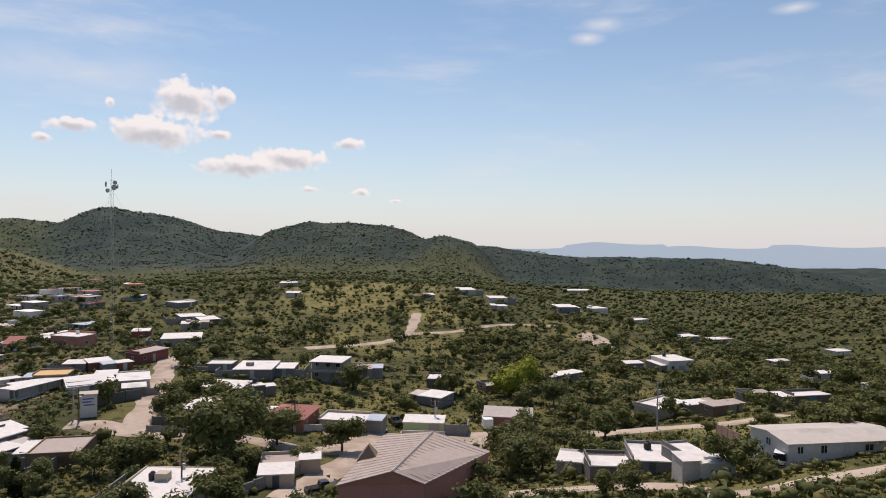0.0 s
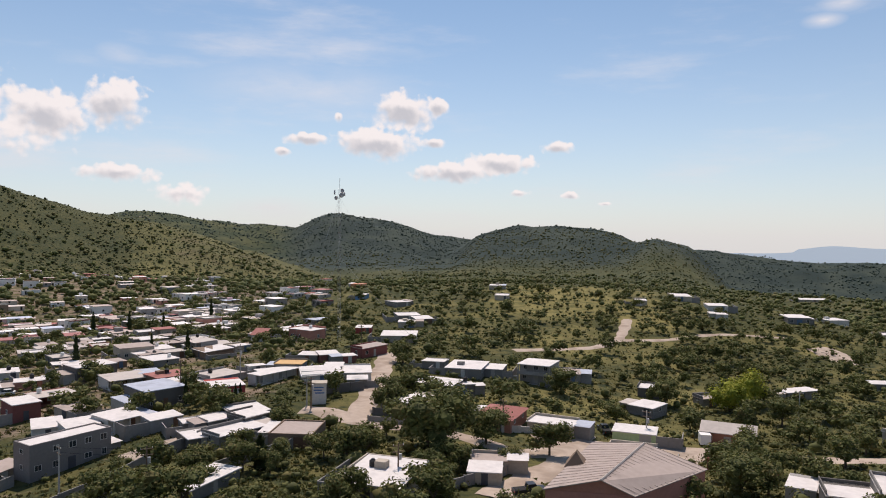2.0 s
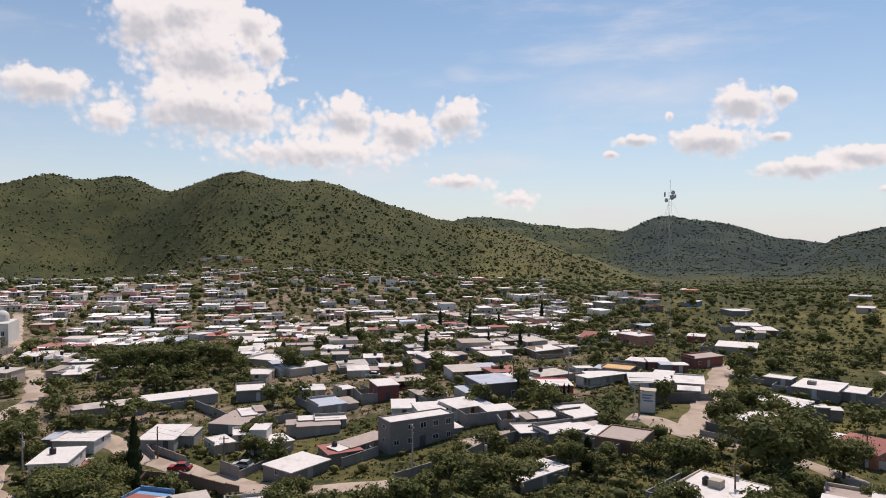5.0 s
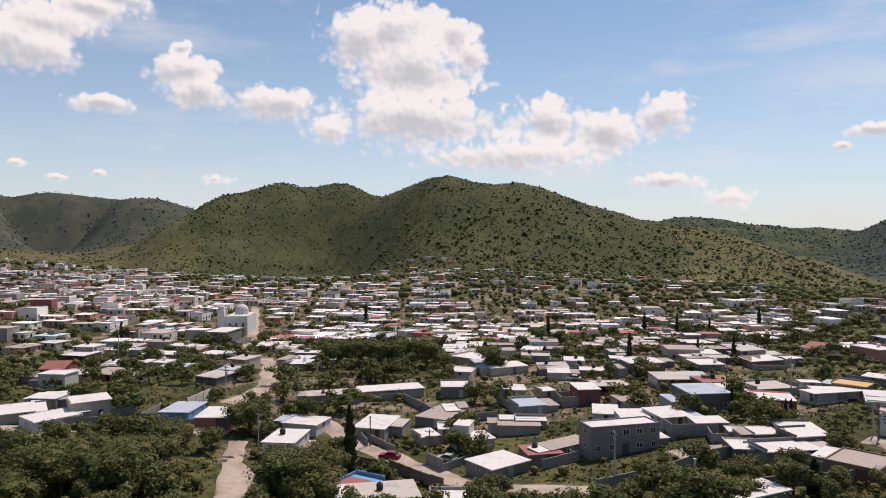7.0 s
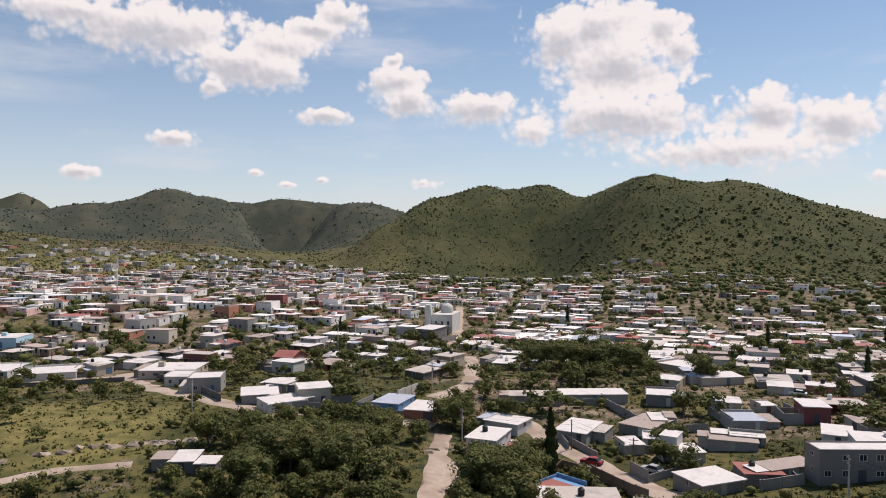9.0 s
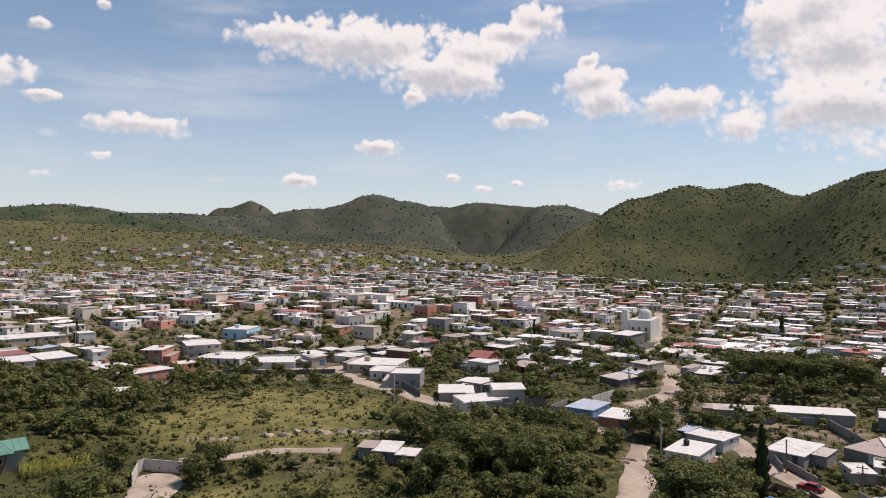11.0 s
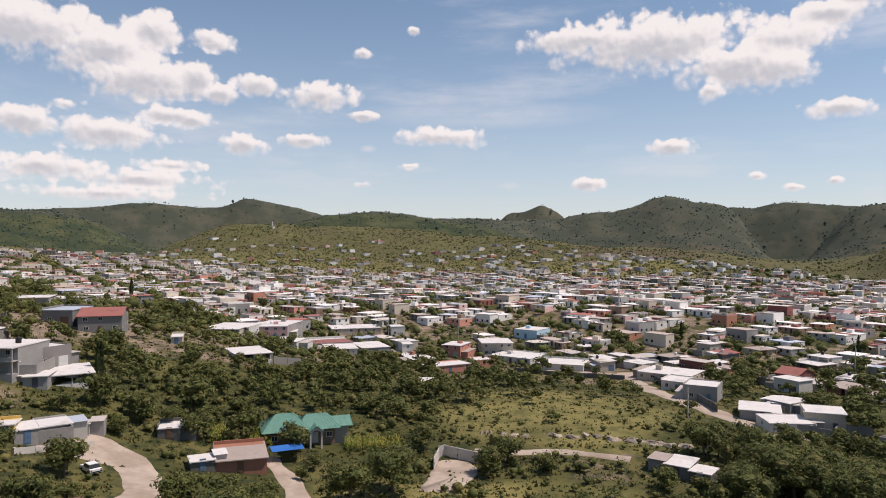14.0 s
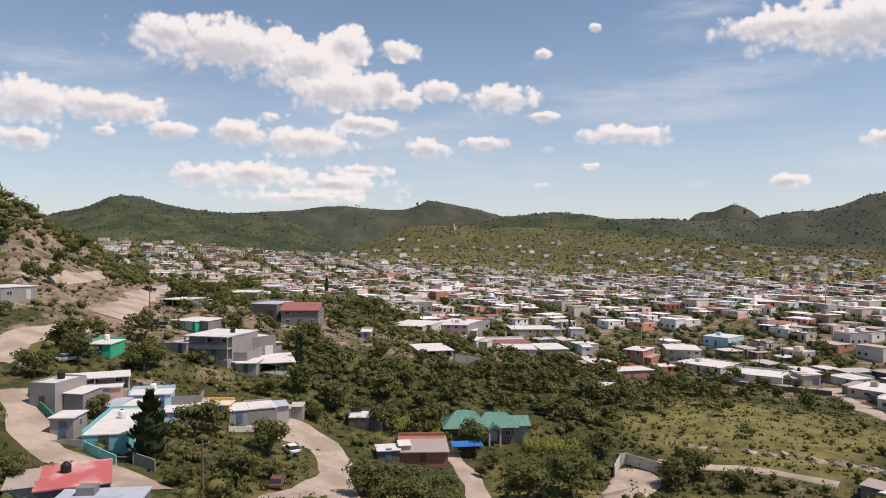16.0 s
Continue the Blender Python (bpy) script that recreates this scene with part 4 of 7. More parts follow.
    for i, q in enumerate([q for q in body.f if len(q) == 3]):
        part("gable_wall", Shape().faces([body.v[j] for j in q], [(0, 1, 2)]), wm, ob)
    if top.v:
        if style in ("gable", "shed", "hall") or (style == "porch" and storeys > 1):
            for i in range(0, len(top.v), 8):
                part("roof" if style != "porch" or i == len(top.v) - 8 else "balcony", Shape().faces(top.v[i:i + 8], [tuple(j - i for j in q) for q in top.f[i // 8 * 6:i // 8 * 6 + 6]], 0), rm if style != "porch" or i == len(top.v) - 8 else wm, ob)
        else:
            part("roof", top, [rm, wm], ob)
    # a lean-to or a yard wall beside it
    luck = rnd.random()
    if style not in ("open", "hall", "shed") and kind == "house":
        side = rnd.choice((-1, 1))
        if luck < 0.45:
            e, q = rnd.uniform(2.0, 3.6), rnd.uniform(2.1, 2.5)
            x0, x1 = sorted((side * (W + 0.01), side * (W + e)))
            y0, y1 = -D + rnd.uniform(0.3, 0.35 * d), D - rnd.uniform(0.1, 0.2 * d)
            part("lean_to", Shape().box(x0, y0, -deep, x1, y1, q - 0.08), rnd.choice((block_wall, wm, concrete)), ob)
            part("lean_to_roof", Shape().slab([(x0 - 0.15, y0 - 0.4, q - 0.1), (x1 + 0.15, y0 - 0.4, q - 0.1), (x1 + 0.15, y1 + 0.1, q + 0.15), (x0 - 0.15, y1 + 0.1, q + 0.15)], 0.06), ROOF_M[rnd.choice(("white", "cream", "steel", "tan"))], ob)
        elif luck < 0.75:
            e, q = rnd.uniform(2.5, 5.0), rnd.uniform(1.5, 2.2)
            x0, x1 = sorted((side * (W + 0.01), side * (W + e)))
            part("yard_wall", Shape().box(x0, -D - 0.02, -deep, x1, -D + 0.16, q), block_wall, ob)
            part("yard_wall", Shape().box(side * (W + e) - 0.09, -D + 0.17, -deep, side * (W + e) + 0.09, D, q), block_wall, ob)
    # openings
    for s in range(storeys):
        zf = s * h / storeys
        n = max(1, int(w / 2.9))
        for i in range(n):
            px = -W + w * (i + 0.5) / n + rnd.uniform(-0.15, 0.15)
            if s == 0 and i == n // 2:
                opening("door", ob, px, front, 0.0 if style not in ("open", "porch") else 0.15, 0, rnd.choice((1, 1, 1.3, 2.2 if w > 6 else 1)))
            elif rnd.random() < 0.85 and h > 2.4:
                opening("window", ob, px, front, zf + 1.55, 0, rnd.uniform(0.8, 1.3), rnd.uniform(0.8, 1.1))
        for side in (-1, 1):
            m = max(1, int(d / 4.5))
            for i in range(m):
                if rnd.random() < 0.7 and style != "open":
                    py = -D + d * (i + 0.5) / m
                    if style == "porch" and py < front + 0.7:
                        continue
                    opening("window", ob, side * W, py, zf + 1.6, 90 * side, rnd.uniform(0.7, 1.1), rnd.uniform(0.7, 1.0))
    if tank:
        a = radians(turn)
        px, py = rnd.uniform(-W * 0.5, W * 0.5), rnd.uniform(0, D * 0.6)
        lift = h + 0.1
        if style in ("gable", "hip"):
            px, py, lift = W + 0.9, 0, 0.0
        water_tank(x + px * math.cos(a) - py * math.sin(a), y + px * math.sin(a) + py * math.cos(a), base + lift, rnd.choice(("black", "black", "white")))
    size = "two-storey " if storeys > 1 else "low "
    shape = {"gable": "pitched", "hip": "hipped", "hall": "broad pitched", "mono": "sloping", "open": "porch", "parapet": "parapet"}.get(style, "flat")
    return tagged(ob, f"{size}{COLOUR_WORD.get(wall, wall)} rendered {'house' if kind != 'warehouse' else 'warehouse'} with a {COLOUR_WORD.get(roof, roof)} {shape} roof", "house" if kind != "warehouse" else "warehouse", group)


def taken(x, y, grow=0.6):
    for px, py, w, d, a in PLOTS:
        dx, dy = x - px, y - py
        if abs(dx) + abs(dy) > 60:
            continue
        u, v = dx * math.cos(a) + dy * math.sin(a), -dx * math.sin(a) + dy * math.cos(a)
        if abs(u) < w + grow and abs(v) < d + grow:
            return True
    return False


def on_road(x, y, grow=0.0):
    return any((x - a) ** 2 + (y - b) ** 2 < (r + grow) ** 2 for a, b, r in ROADS)


# ---- buildings near the camera ----
house(-62.7, 116.3, 8.1, 9.5, 2.4, 12, wall='brown', roof='tan', style='parapet')
house(-38.8, 98.5, 10.1, 12.1, 2.3, -1, wall='cream', roof='white', tank=1)
house(-79.3, 125.3, 7.1, 6.6, 2.4, 56, wall='dark')
house(-80.4, 160.9, 9.7, 9.0, 2.3, 32, wall='white', style='mono')
house(-80.8, 169.5, 4.9, 6.4, 2.1, 19, wall='grey')
house(-72.8, 166.2, 6.9, 9.8, 2.1, 24, wall='white')
house(-68.7, 157.2, 4.7, 4.0, 2.0, 24, wall='grey')
house(-92.5, 159.9, 9.8, 4.0, 2.3, 51, wall='white', style='open')
house(-91.7, 166.3, 7.3, 5.8, 2.9, 14, wall='grey', roof='ochre')
house(-101.2, 164.5, 4.5, 4.0, 2.3, 49, wall='white')
house(-82.1, 196.5, 11.3, 4.7, 2.9, 71, wall='maroon', roof='tan')
house(-94.8, 182.9, 5.6, 4.9, 2.1, 11, wall='grey')
house(-89.8, 184.2, 5.7, 5.7, 2.3, 38, wall='maroon')
house(-83.4, 184.1, 3.9, 4.1, 2.1, 42, wall='maroon')
house(-58.2, 187.0, 6.1, 5.8, 2.3, 3, wall='grey')
house(-48.6, 185.3, 9.7, 12.1, 2.4, 3, wall='grey')
house(-41.6, 188.2, 5.4, 8.1, 2.3, 3, wall='grey')
house(-50.8, 161.5, 12.8, 7.0, 2.4, -8, wall='dark', style='open')
house(-43.9, 162.9, 5.2, 4.3, 2.7, 30, wall='dark', tank=1)
house(-48.3, 145.5, 7.9, 11.1, 2.4, -8, wall='cream', style='porch')
house(-30.6, 144.5, 7.9, 11.0, 2.4, -7, wall='brick', roof='red', style='hip')
house(-25.5, 108.9, 5.4, 4.8, 2.1, 10, wall='cream')
house(-26.2, 115.1, 6.0, 4.0, 2.1, 10, wall='cream', roof='tan')
house(-29.7, 188.5, 8.7, 9.5, 5.2, -8, wall='cement', style='porch')
house(-23.1, 197.0, 7.4, 7.6, 2.3, 3, wall='cement', roof='tan')
house(-19.7, 145.2, 9.4, 5.4, 2.3, -9, wall='cream')
house(-3.5, 147.9, 8.4, 5.2, 2.4, -4, wall='lime')
house(-1.1, 193.7, 5.4, 6.2, 2.5, -5, wall='dark')
house(-1.3, 174.1, 6.2, 7.4, 2.3, -26, wall='grey')
house(14.9, 155.3, 10.0, 6.7, 2.9, -9, wall='brick', roof='cream', style='gable')
house(-3.5, 130.2, 8.1, 4.9, 2.9, -3, wall='cream')
house(20.9, 112.6, 3.9, 7.0, 2.4, -15, wall='cement')
house(25.1, 105.6, 6.1, 6.2, 2.3, -3, wall='dark')
house(31.3, 105.9, 5.7, 8.5, 2.3, -6, wall='grey', tank=1)
house(35.5, 101.4, 4.1, 6.7, 2.5, 13, wall='grey')
house(36.9, 95.6, 4.8, 4.0, 2.1, 7, wall='white')
house(53.8, 98.4, 17.2, 8.6, 2.6, 9, wall='white', roof='cream', style='shed', kind='warehouse')
house(49.7, 159.4, 12.0, 5.9, 2.9, 41, wall='cream')
house(57.7, 160.4, 6.9, 4.3, 2.3, 20, wall='grey')
house(60.6, 153.5, 7.3, 4.1, 2.3, 23, wall='brown', roof='tan')
house(76.7, 234.5, 9.1, 10.8, 3.8, 16, wall='white', tank=1)
house(79.4, 153.6, 9.2, 4.5, 2.3, 13, wall='dark')
house(114.9, 214.0, 8.3, 5.8, 2.5, 9, wall='white')
house(105.9, 307.1, 9.1, 7.9, 2.1, 15, wall='grey')
house(37.6, 212.8, 10.9, 4.4, 2.3, 36, wall='grey')
house(75.8, 173.5, 4.3, 4.0, 2.1, 11, wall='grey', roof='tan')
house(124.9, 321.1, 7.8, 6.3, 2.1, 16, wall='grey')
house(63.1, 233.2, 6.5, 4.0, 2.1, 12, wall='grey')
house(255.2, 454.3, 11.0, 9.6, 2.1, 15, wall='white')
house(96.4, 153.7, 7.2, 4.0, 2.3, 12, wall='white')
house(12.8, 192.5, 4.6, 4.5, 2.1, 30, wall='grey', roof='tan')
house(119.2, 251.7, 4.5, 4.0, 2.1, 18)
house(59.3, 343.5, 9.4, 14.1, 2.9, 6, wall='grey')
house(79.3, 367.2, 9.6, 10.0, 2.3, 22, wall='white')
house(138.8, 720.7, 26.6, 15.0, 2.3, 7, wall='cream')
house(26.8, 348.4, 8.4, 12.4, 2.4, 6, wall='white')
house(11.5, 367.2, 9.3, 14.0, 2.3, 7, wall='cream')
house(95.9, 346.5, 10.1, 5.3, 2.1, 31)
house(-81.0, 367.4, 6.5, 9.8, 2.1, 8)
house(-70.5, 333.7, 6.5, 9.6, 2.1, 7)
house(-6.6, 339.4, 5.4, 8.1, 2.4, 7)
house(27.2, 326.4, 4.7, 7.1, 2.1, 6, wall='white')
house(-142.8, 332.2, 5.0, 7.6, 2.5, 7, wall='blue')
house(-174.7, 401.0, 7.2, 10.8, 2.4, 8, wall='orange', roof='orange')
house(-115.2, 309.9, 7.7, 11.6, 2.1, 47, wall='grey')
house(-98.6, 276.4, 9.3, 14.0, 2.3, 28, wall='grey')
house(-92.7, 260.2, 6.8, 10.1, 2.1, 18, wall='cream')
house(-84.2, 228.5, 11.8, 11.0, 2.3, 16, wall='cream')
house(-103.4, 242.5, 5.8, 7.7, 2.1, 18, wall='red')
house(-120.9, 230.7, 7.3, 5.8, 2.1, 24, wall='grey')
house(-89.7, 269.1, 7.3, 9.3, 2.1, 33, wall='grey')
house(-131.5, 220.8, 6.9, 9.3, 2.4, 4, wall='white', roof='red', style='gable')
house(-169.3, 32.0, 6.9, 10.2, 2.4, 55, wall='blue', roof='steel')
house(-163.5, 38.8, 7.9, 10.0, 2.4, 59, wall='brick')
house(-188.7, 6.2, 6.6, 6.9, 2.9, 54, wall='grey')
house(-179.7, -0.7, 6.4, 8.7, 2.3, 91, wall='cement')
house(-171.0, 4.9, 5.6, 6.8, 2.1, 88, wall='white')
house(-171.3, 9.3, 3.6, 4.9, 2.1, 74, wall='white')
house(-255.4, 10.9, 7.4, 10.1, 2.4, 59, wall='maroon', roof='red', style='gable')
house(-137.9, 46.7, 10.0, 5.3, 2.5, 63, wall='white', roof='red')
house(-135.2, 45.0, 6.3, 9.4, 5.2, 52, wall='white', tank=1)
house(-171.9, 69.8, 13.7, 6.2, 2.4, 76, wall='cement', roof='cream')
house(-170.7, 85.7, 16.9, 7.2, 2.3, 76, wall='cement')
house(-144.9, 69.5, 7.2, 10.7, 2.4, 44, wall='cement')
house(-133.0, 75.3, 4.3, 5.4, 2.1, 83, wall='cream')
house(-127.2, 81.5, 3.4, 5.0, 4.6, 44, wall='white')
house(-123.9, 83.0, 4.8, 6.3, 2.3, 79, wall='cream')
house(-134.1, 81.0, 3.3, 4.8, 2.3, 59, wall='white')
house(-106.8, 75.8, 9.2, 7.4, 2.3, 96, wall='grey', kind='cornerhouse')
house(-106.6, 85.7, 6.6, 6.2, 2.3, 71, wall='grey', roof='red', tank=1)
house(-106.8, 91.7, 10.5, 4.0, 2.1, 94, wall='grey', roof='tan')
house(-137.0, 106.1, 7.2, 8.0, 2.5, 73, wall='cement', roof='steel')
house(-125.8, 95.0, 9.5, 4.8, 2.1, 56, wall='cement', roof='tan')
house(-126.7, 99.1, 7.0, 4.4, 2.1, 55, wall='cement')
house(-102.8, 50.0, 11.5, 8.1, 2.3, 71, wall='white', roof='cream', tank=1)
house(-111.0, 48.9, 6.2, 8.8, 2.1, 28, wall='blue', roof='red')
house(-90.2, 56.7, 8.5, 5.7, 2.3, 59, wall='cement')
house(-99.6, 99.6, 14.5, 5.2, 5.4, 74, wall='brickgrey', style='parapet')
house(-104.4, 118.3, 7.1, 7.9, 2.7, 74, wall='white', style='porch')
house(-109.4, 113.0, 6.0, 6.5, 2.9, 59, wall='white')
house(-117.7, 113.4, 5.5, 8.0, 2.5, 48, wall='white')
house(-108.3, 134.1, 9.7, 9.7, 4.2, 66, wall='dark', roof='steel')
house(-96.3, 142.9, 8.0, 9.9, 2.9, 43, wall='red')
house(-91.4, 157.5, 13.3, 4.3, 2.4, 72, wall='white', style='open')
house(-76.6, 122.1, 6.0, 5.9, 2.7, 69, wall='dark')
house(-74.4, 113.9, 10.2, 5.5, 2.3, 68, wall='grey')
house(-80.7, 111.5, 5.5, 7.9, 2.1, 52, wall='dark')
house(-82.7, 120.3, 6.0, 4.6, 2.1, 62, wall='grey')
house(-94.8, 119.4, 6.7, 4.5, 2.3, 63, wall='cement')
house(-64.3, 89.9, 10.9, 5.1, 2.1, 84, wall='grey')
house(-87.3, 118.6, 4.0, 5.1, 2.1, 48, wall='grey')
house(-163.1, 101.3, 7.2, 7.5, 2.9, 59, wall='grey')
house(-144.5, 86.5, 8.1, 12.2, 2.1, 32, wall='grey', roof='tan')
house(-146.8, 90.3, 3.4, 7.0, 2.1, 68, wall='orange')
house(-151.6, 113.7, 4.5, 5.8, 2.1, 59)
house(-145.2, 118.3, 4.1, 5.1, 2.1, 78)
house(-187.4, 131.2, 7.6, 8.2, 2.3, 74)
house(-177.8, 128.9, 12.6, 7.5, 2.3, 81, wall='cream')
house(-197.4, 132.1, 14.1, 10.3, 2.3, 20)
house(-297.6, 72.7, 8.8, 13.2, 5.5, 47, wall='grey')
house(-291.3, 156.4, 5.8, 8.7, 4.2, 15, wall='white')
house(-152.6, 55.5, 8.4, 7.1, 2.3, 42, wall='white')
house(-36.2, -81.2, 7.2, 8.1, 2.3, 153, wall='grey', roof='redpaint', tank=1)
house(-34.8, -72.4, 8.5, 5.1, 2.3, 136, wall='grey', roof='steel')
house(-51.8, -102.2, 5.6, 15.5, 2.3, 139.5, wall='teal', roof='white', tank=1)
house(-45.4, -103.8, 3.2, 4.3, 2.7, 132, wall='cement', roof='white')
house(-48.7, -114.8, 4.4, 7.0, 3.9, 118, wall='cement', style='parapet', tank=1)
house(-58.0, -122.6, 10.9, 6.0, 2.5, 153, wall='cream', style='open')
house(-58.7, -119.4, 4.6, 7.0, 2.3, 148, wall='pink')
house(-59.1, -110.3, 4.2, 6.7, 2.1, 130, wall='white')
house(-64.4, -115.3, 6.7, 4.6, 2.4, 142, wall='sky', tank=1)
house(-65.8, -109.4, 4.2, 7.0, 2.1, 147, wall='sky')
house(-74.0, -111.2, 5.8, 4.7, 2.1, 134, wall='ochre')
house(-76.7, -108.4, 3.4, 5.1, 2.3, 152, wall='cement')
house(-82.2, -109.1, 4.9, 5.9, 2.4, 152, wall='cement')
house(-87.8, -108.9, 3.0, 4.0, 1.8, 130, wall='cement')
house(-94.6, -139.5, 10.7, 13.5, 5.2, 115, wall='cement', style='porch', tank=1)
house(-96.0, -140.5, 9.0, 13.6, 2.3, 125, wall='cement')
house(-103.3, -141.0, 8.2, 9.2, 4.2, 180, wall='brickgrey', style='parapet')
house(-88.5, -143.1, 3.4, 7.0, 2.3, 115, wall='cement')
house(-95.9, -130.8, 4.3, 7.0, 2.1, 130, wall='cement')
house(-103.5, -132.0, 8.2, 12.4, 2.1, 146, wall='white', style='open')
house(-140.4, -165.4, 10.7, 15.0, 4.8, 132, wall='grey', roof='red', style='gable')
house(-136.9, -175.3, 8.1, 12.2, 3.9, 117, wall='grey', roof='steel')
house(-114.8, -188.0, 8.2, 12.3, 2.1, 117, wall='grey', style='open')
house(-69.3, -141.9, 4.7, 7.1, 2.1, 131, wall='green', tank=1)
house(-101.1, -159.9, 8.3, 9.2, 2.1, 102, wall='green')
house(-62.6, -174.2, 8.1, 10.0, 2.9, -170, wall='cement')
house(-208.5, -348.0, 8.6, 12.9, 2.3, 137, wall='white')
house(-237.1, -379.1, 7.4, 11.0, 2.1, 137, wall='white')
house(-162.6, -223.1, 9.2, 13.7, 2.3, 133, wall='cement')
house(-182.1, -236.3, 10.0, 15.0, 2.3, 177, wall='white')
house(-101.3, -85.3, 8.9, 11.2, 2.3, 132, wall='brick', roof='tan')
house(-100.9, -101.5, 3.9, 5.3, 2.0, 130, wall='dark')
house(-93.9, -87.3, 4.0, 4.0, 1.8, 140, wall='dark')
house(-161.7, -133.1, 10.0, 15.0, 2.3, 143, wall='white', style='open')
house(-236.5, -155.6, 17.3, 15.0, 2.3, 136, wall='white', roof='maroon')
house(-229.0, -176.3, 12.7, 15.0, 4.8, 122, wall='pink', tank=1)
house(-207.8, -178.8, 10.4, 15.0, 2.5, 109, wall='cream', style='open')
house(-238.6, -137.3, 11.0, 15.0, 3.7, 138, wall='cement')
house(-214.3, -158.2, 5.0, 7.6, 2.5, 131, wall='white')
house(-175.2, -83.1, 4.5, 7.0, 2.1, 110, wall='cement')
house(-227.1, -144.0, 12.0, 12.2, 2.3, 131, wall='white')
house(-273.5, -166.7, 20.0, 15.0, 2.5, 131, wall='cream')
house(-282.1, -149.2, 6.2, 9.4, 4.2, 131, wall='white')
house(-229.1, -101.9, 16.3, 9.9, 2.5, 142, wall='salmon')
house(-248.7, -127.1, 4.4, 7.0, 5.1, 131, wall='white')
house(-152.9, -151.0, 3.0, 7.0, 2.1, 131)
house(-135.6, -12.7, 4.4, 6.0, 2.1, 78, wall='grey')
house(-133.4, -8.7, 3.8, 4.7, 2.0, 76, wall='dark')
house(-275.9, -99.5, 12.5, 15.0, 5.1, 118, wall='cream')
house(-264.2, -111.8, 7.8, 11.7, 4.7, 91, wall='salmon')
house(-245.1, -26.4, 17.3, 15.0, 2.7, 76, wall='cream')
house(-218.0, -21.8, 6.4, 7.9, 2.9, 76, wall='white')
house(-198.6, -13.3, 8.5, 9.5, 3.9, 85, wall='cement', style='parapet')
house(-259.7, -67.2, 18.1, 13.1, 2.4, 94, wall='white')
house(-190.0, 6.5, 7.3, 9.5, 2.5, 80, wall='grey')
house(-170.4, 5.2, 9.2, 7.1, 2.3, 110, wall='white')
house(-175.5, 13.0, 8.0, 6.6, 4.2, 94, wall='cream')
house(-213.4, -181.9, 15.4, 15.0, 2.9, 108, wall='white', style='open')
house(-233.8, -176.9, 13.9, 15.0, 5.1, 102, wall='cement')
house(-211.3, -153.3, 5.7, 8.5, 2.9, 102, wall='white')
house(-266.5, -85.6, 17.1, 15.0, 2.5, 78, wall='white')
house(-306.3, -92.7, 11.2, 13.3, 3.8, 80, wall='sky')

# ---- the town beyond ----
def town_density(b, r, x, y):
    """Share of plots built on, by bearing and distance."""
    n = float(value_noise(x, y, 90, 31))
    if 58 < b < 69 and 195 < r < 300:
        return 0.05
    if b < 26:
        return 0.0
    if b < 58:
        near = 160 if b < 45 else 150
        p = 0.62 if near < r < 470 else (0.14 if 470 <= r < 760 else 0)
        if b < 34:
            p *= 0.5 if r < 420 else 0.1
    elif b < 80:
        p = 0.75 if 225 < r < 560 else (0.22 if 560 <= r < 900 else 0)
        if r < 300 and b > 72:
            p = 0.45
    elif b < 104:
        p = 0.85 if 250 < r < 700 else (0.2 if 700 <= r < 960 else 0)
        if b < 88 and 215 < r < 250:
            p = 0.5
    elif b < 132:
        p = 0.72 if 262 < r < 740 else (0.14 if 740 <= r < 980 else 0)
    elif b < 162:
        p = 0.62 if 330 < r < 740 else (0.16 if 740 <= r < 960 else 0)
    else:
        p = 0
    return p * (0.35 + 1.1 * n if r > 260 else 0.5 + 0.7 * n)


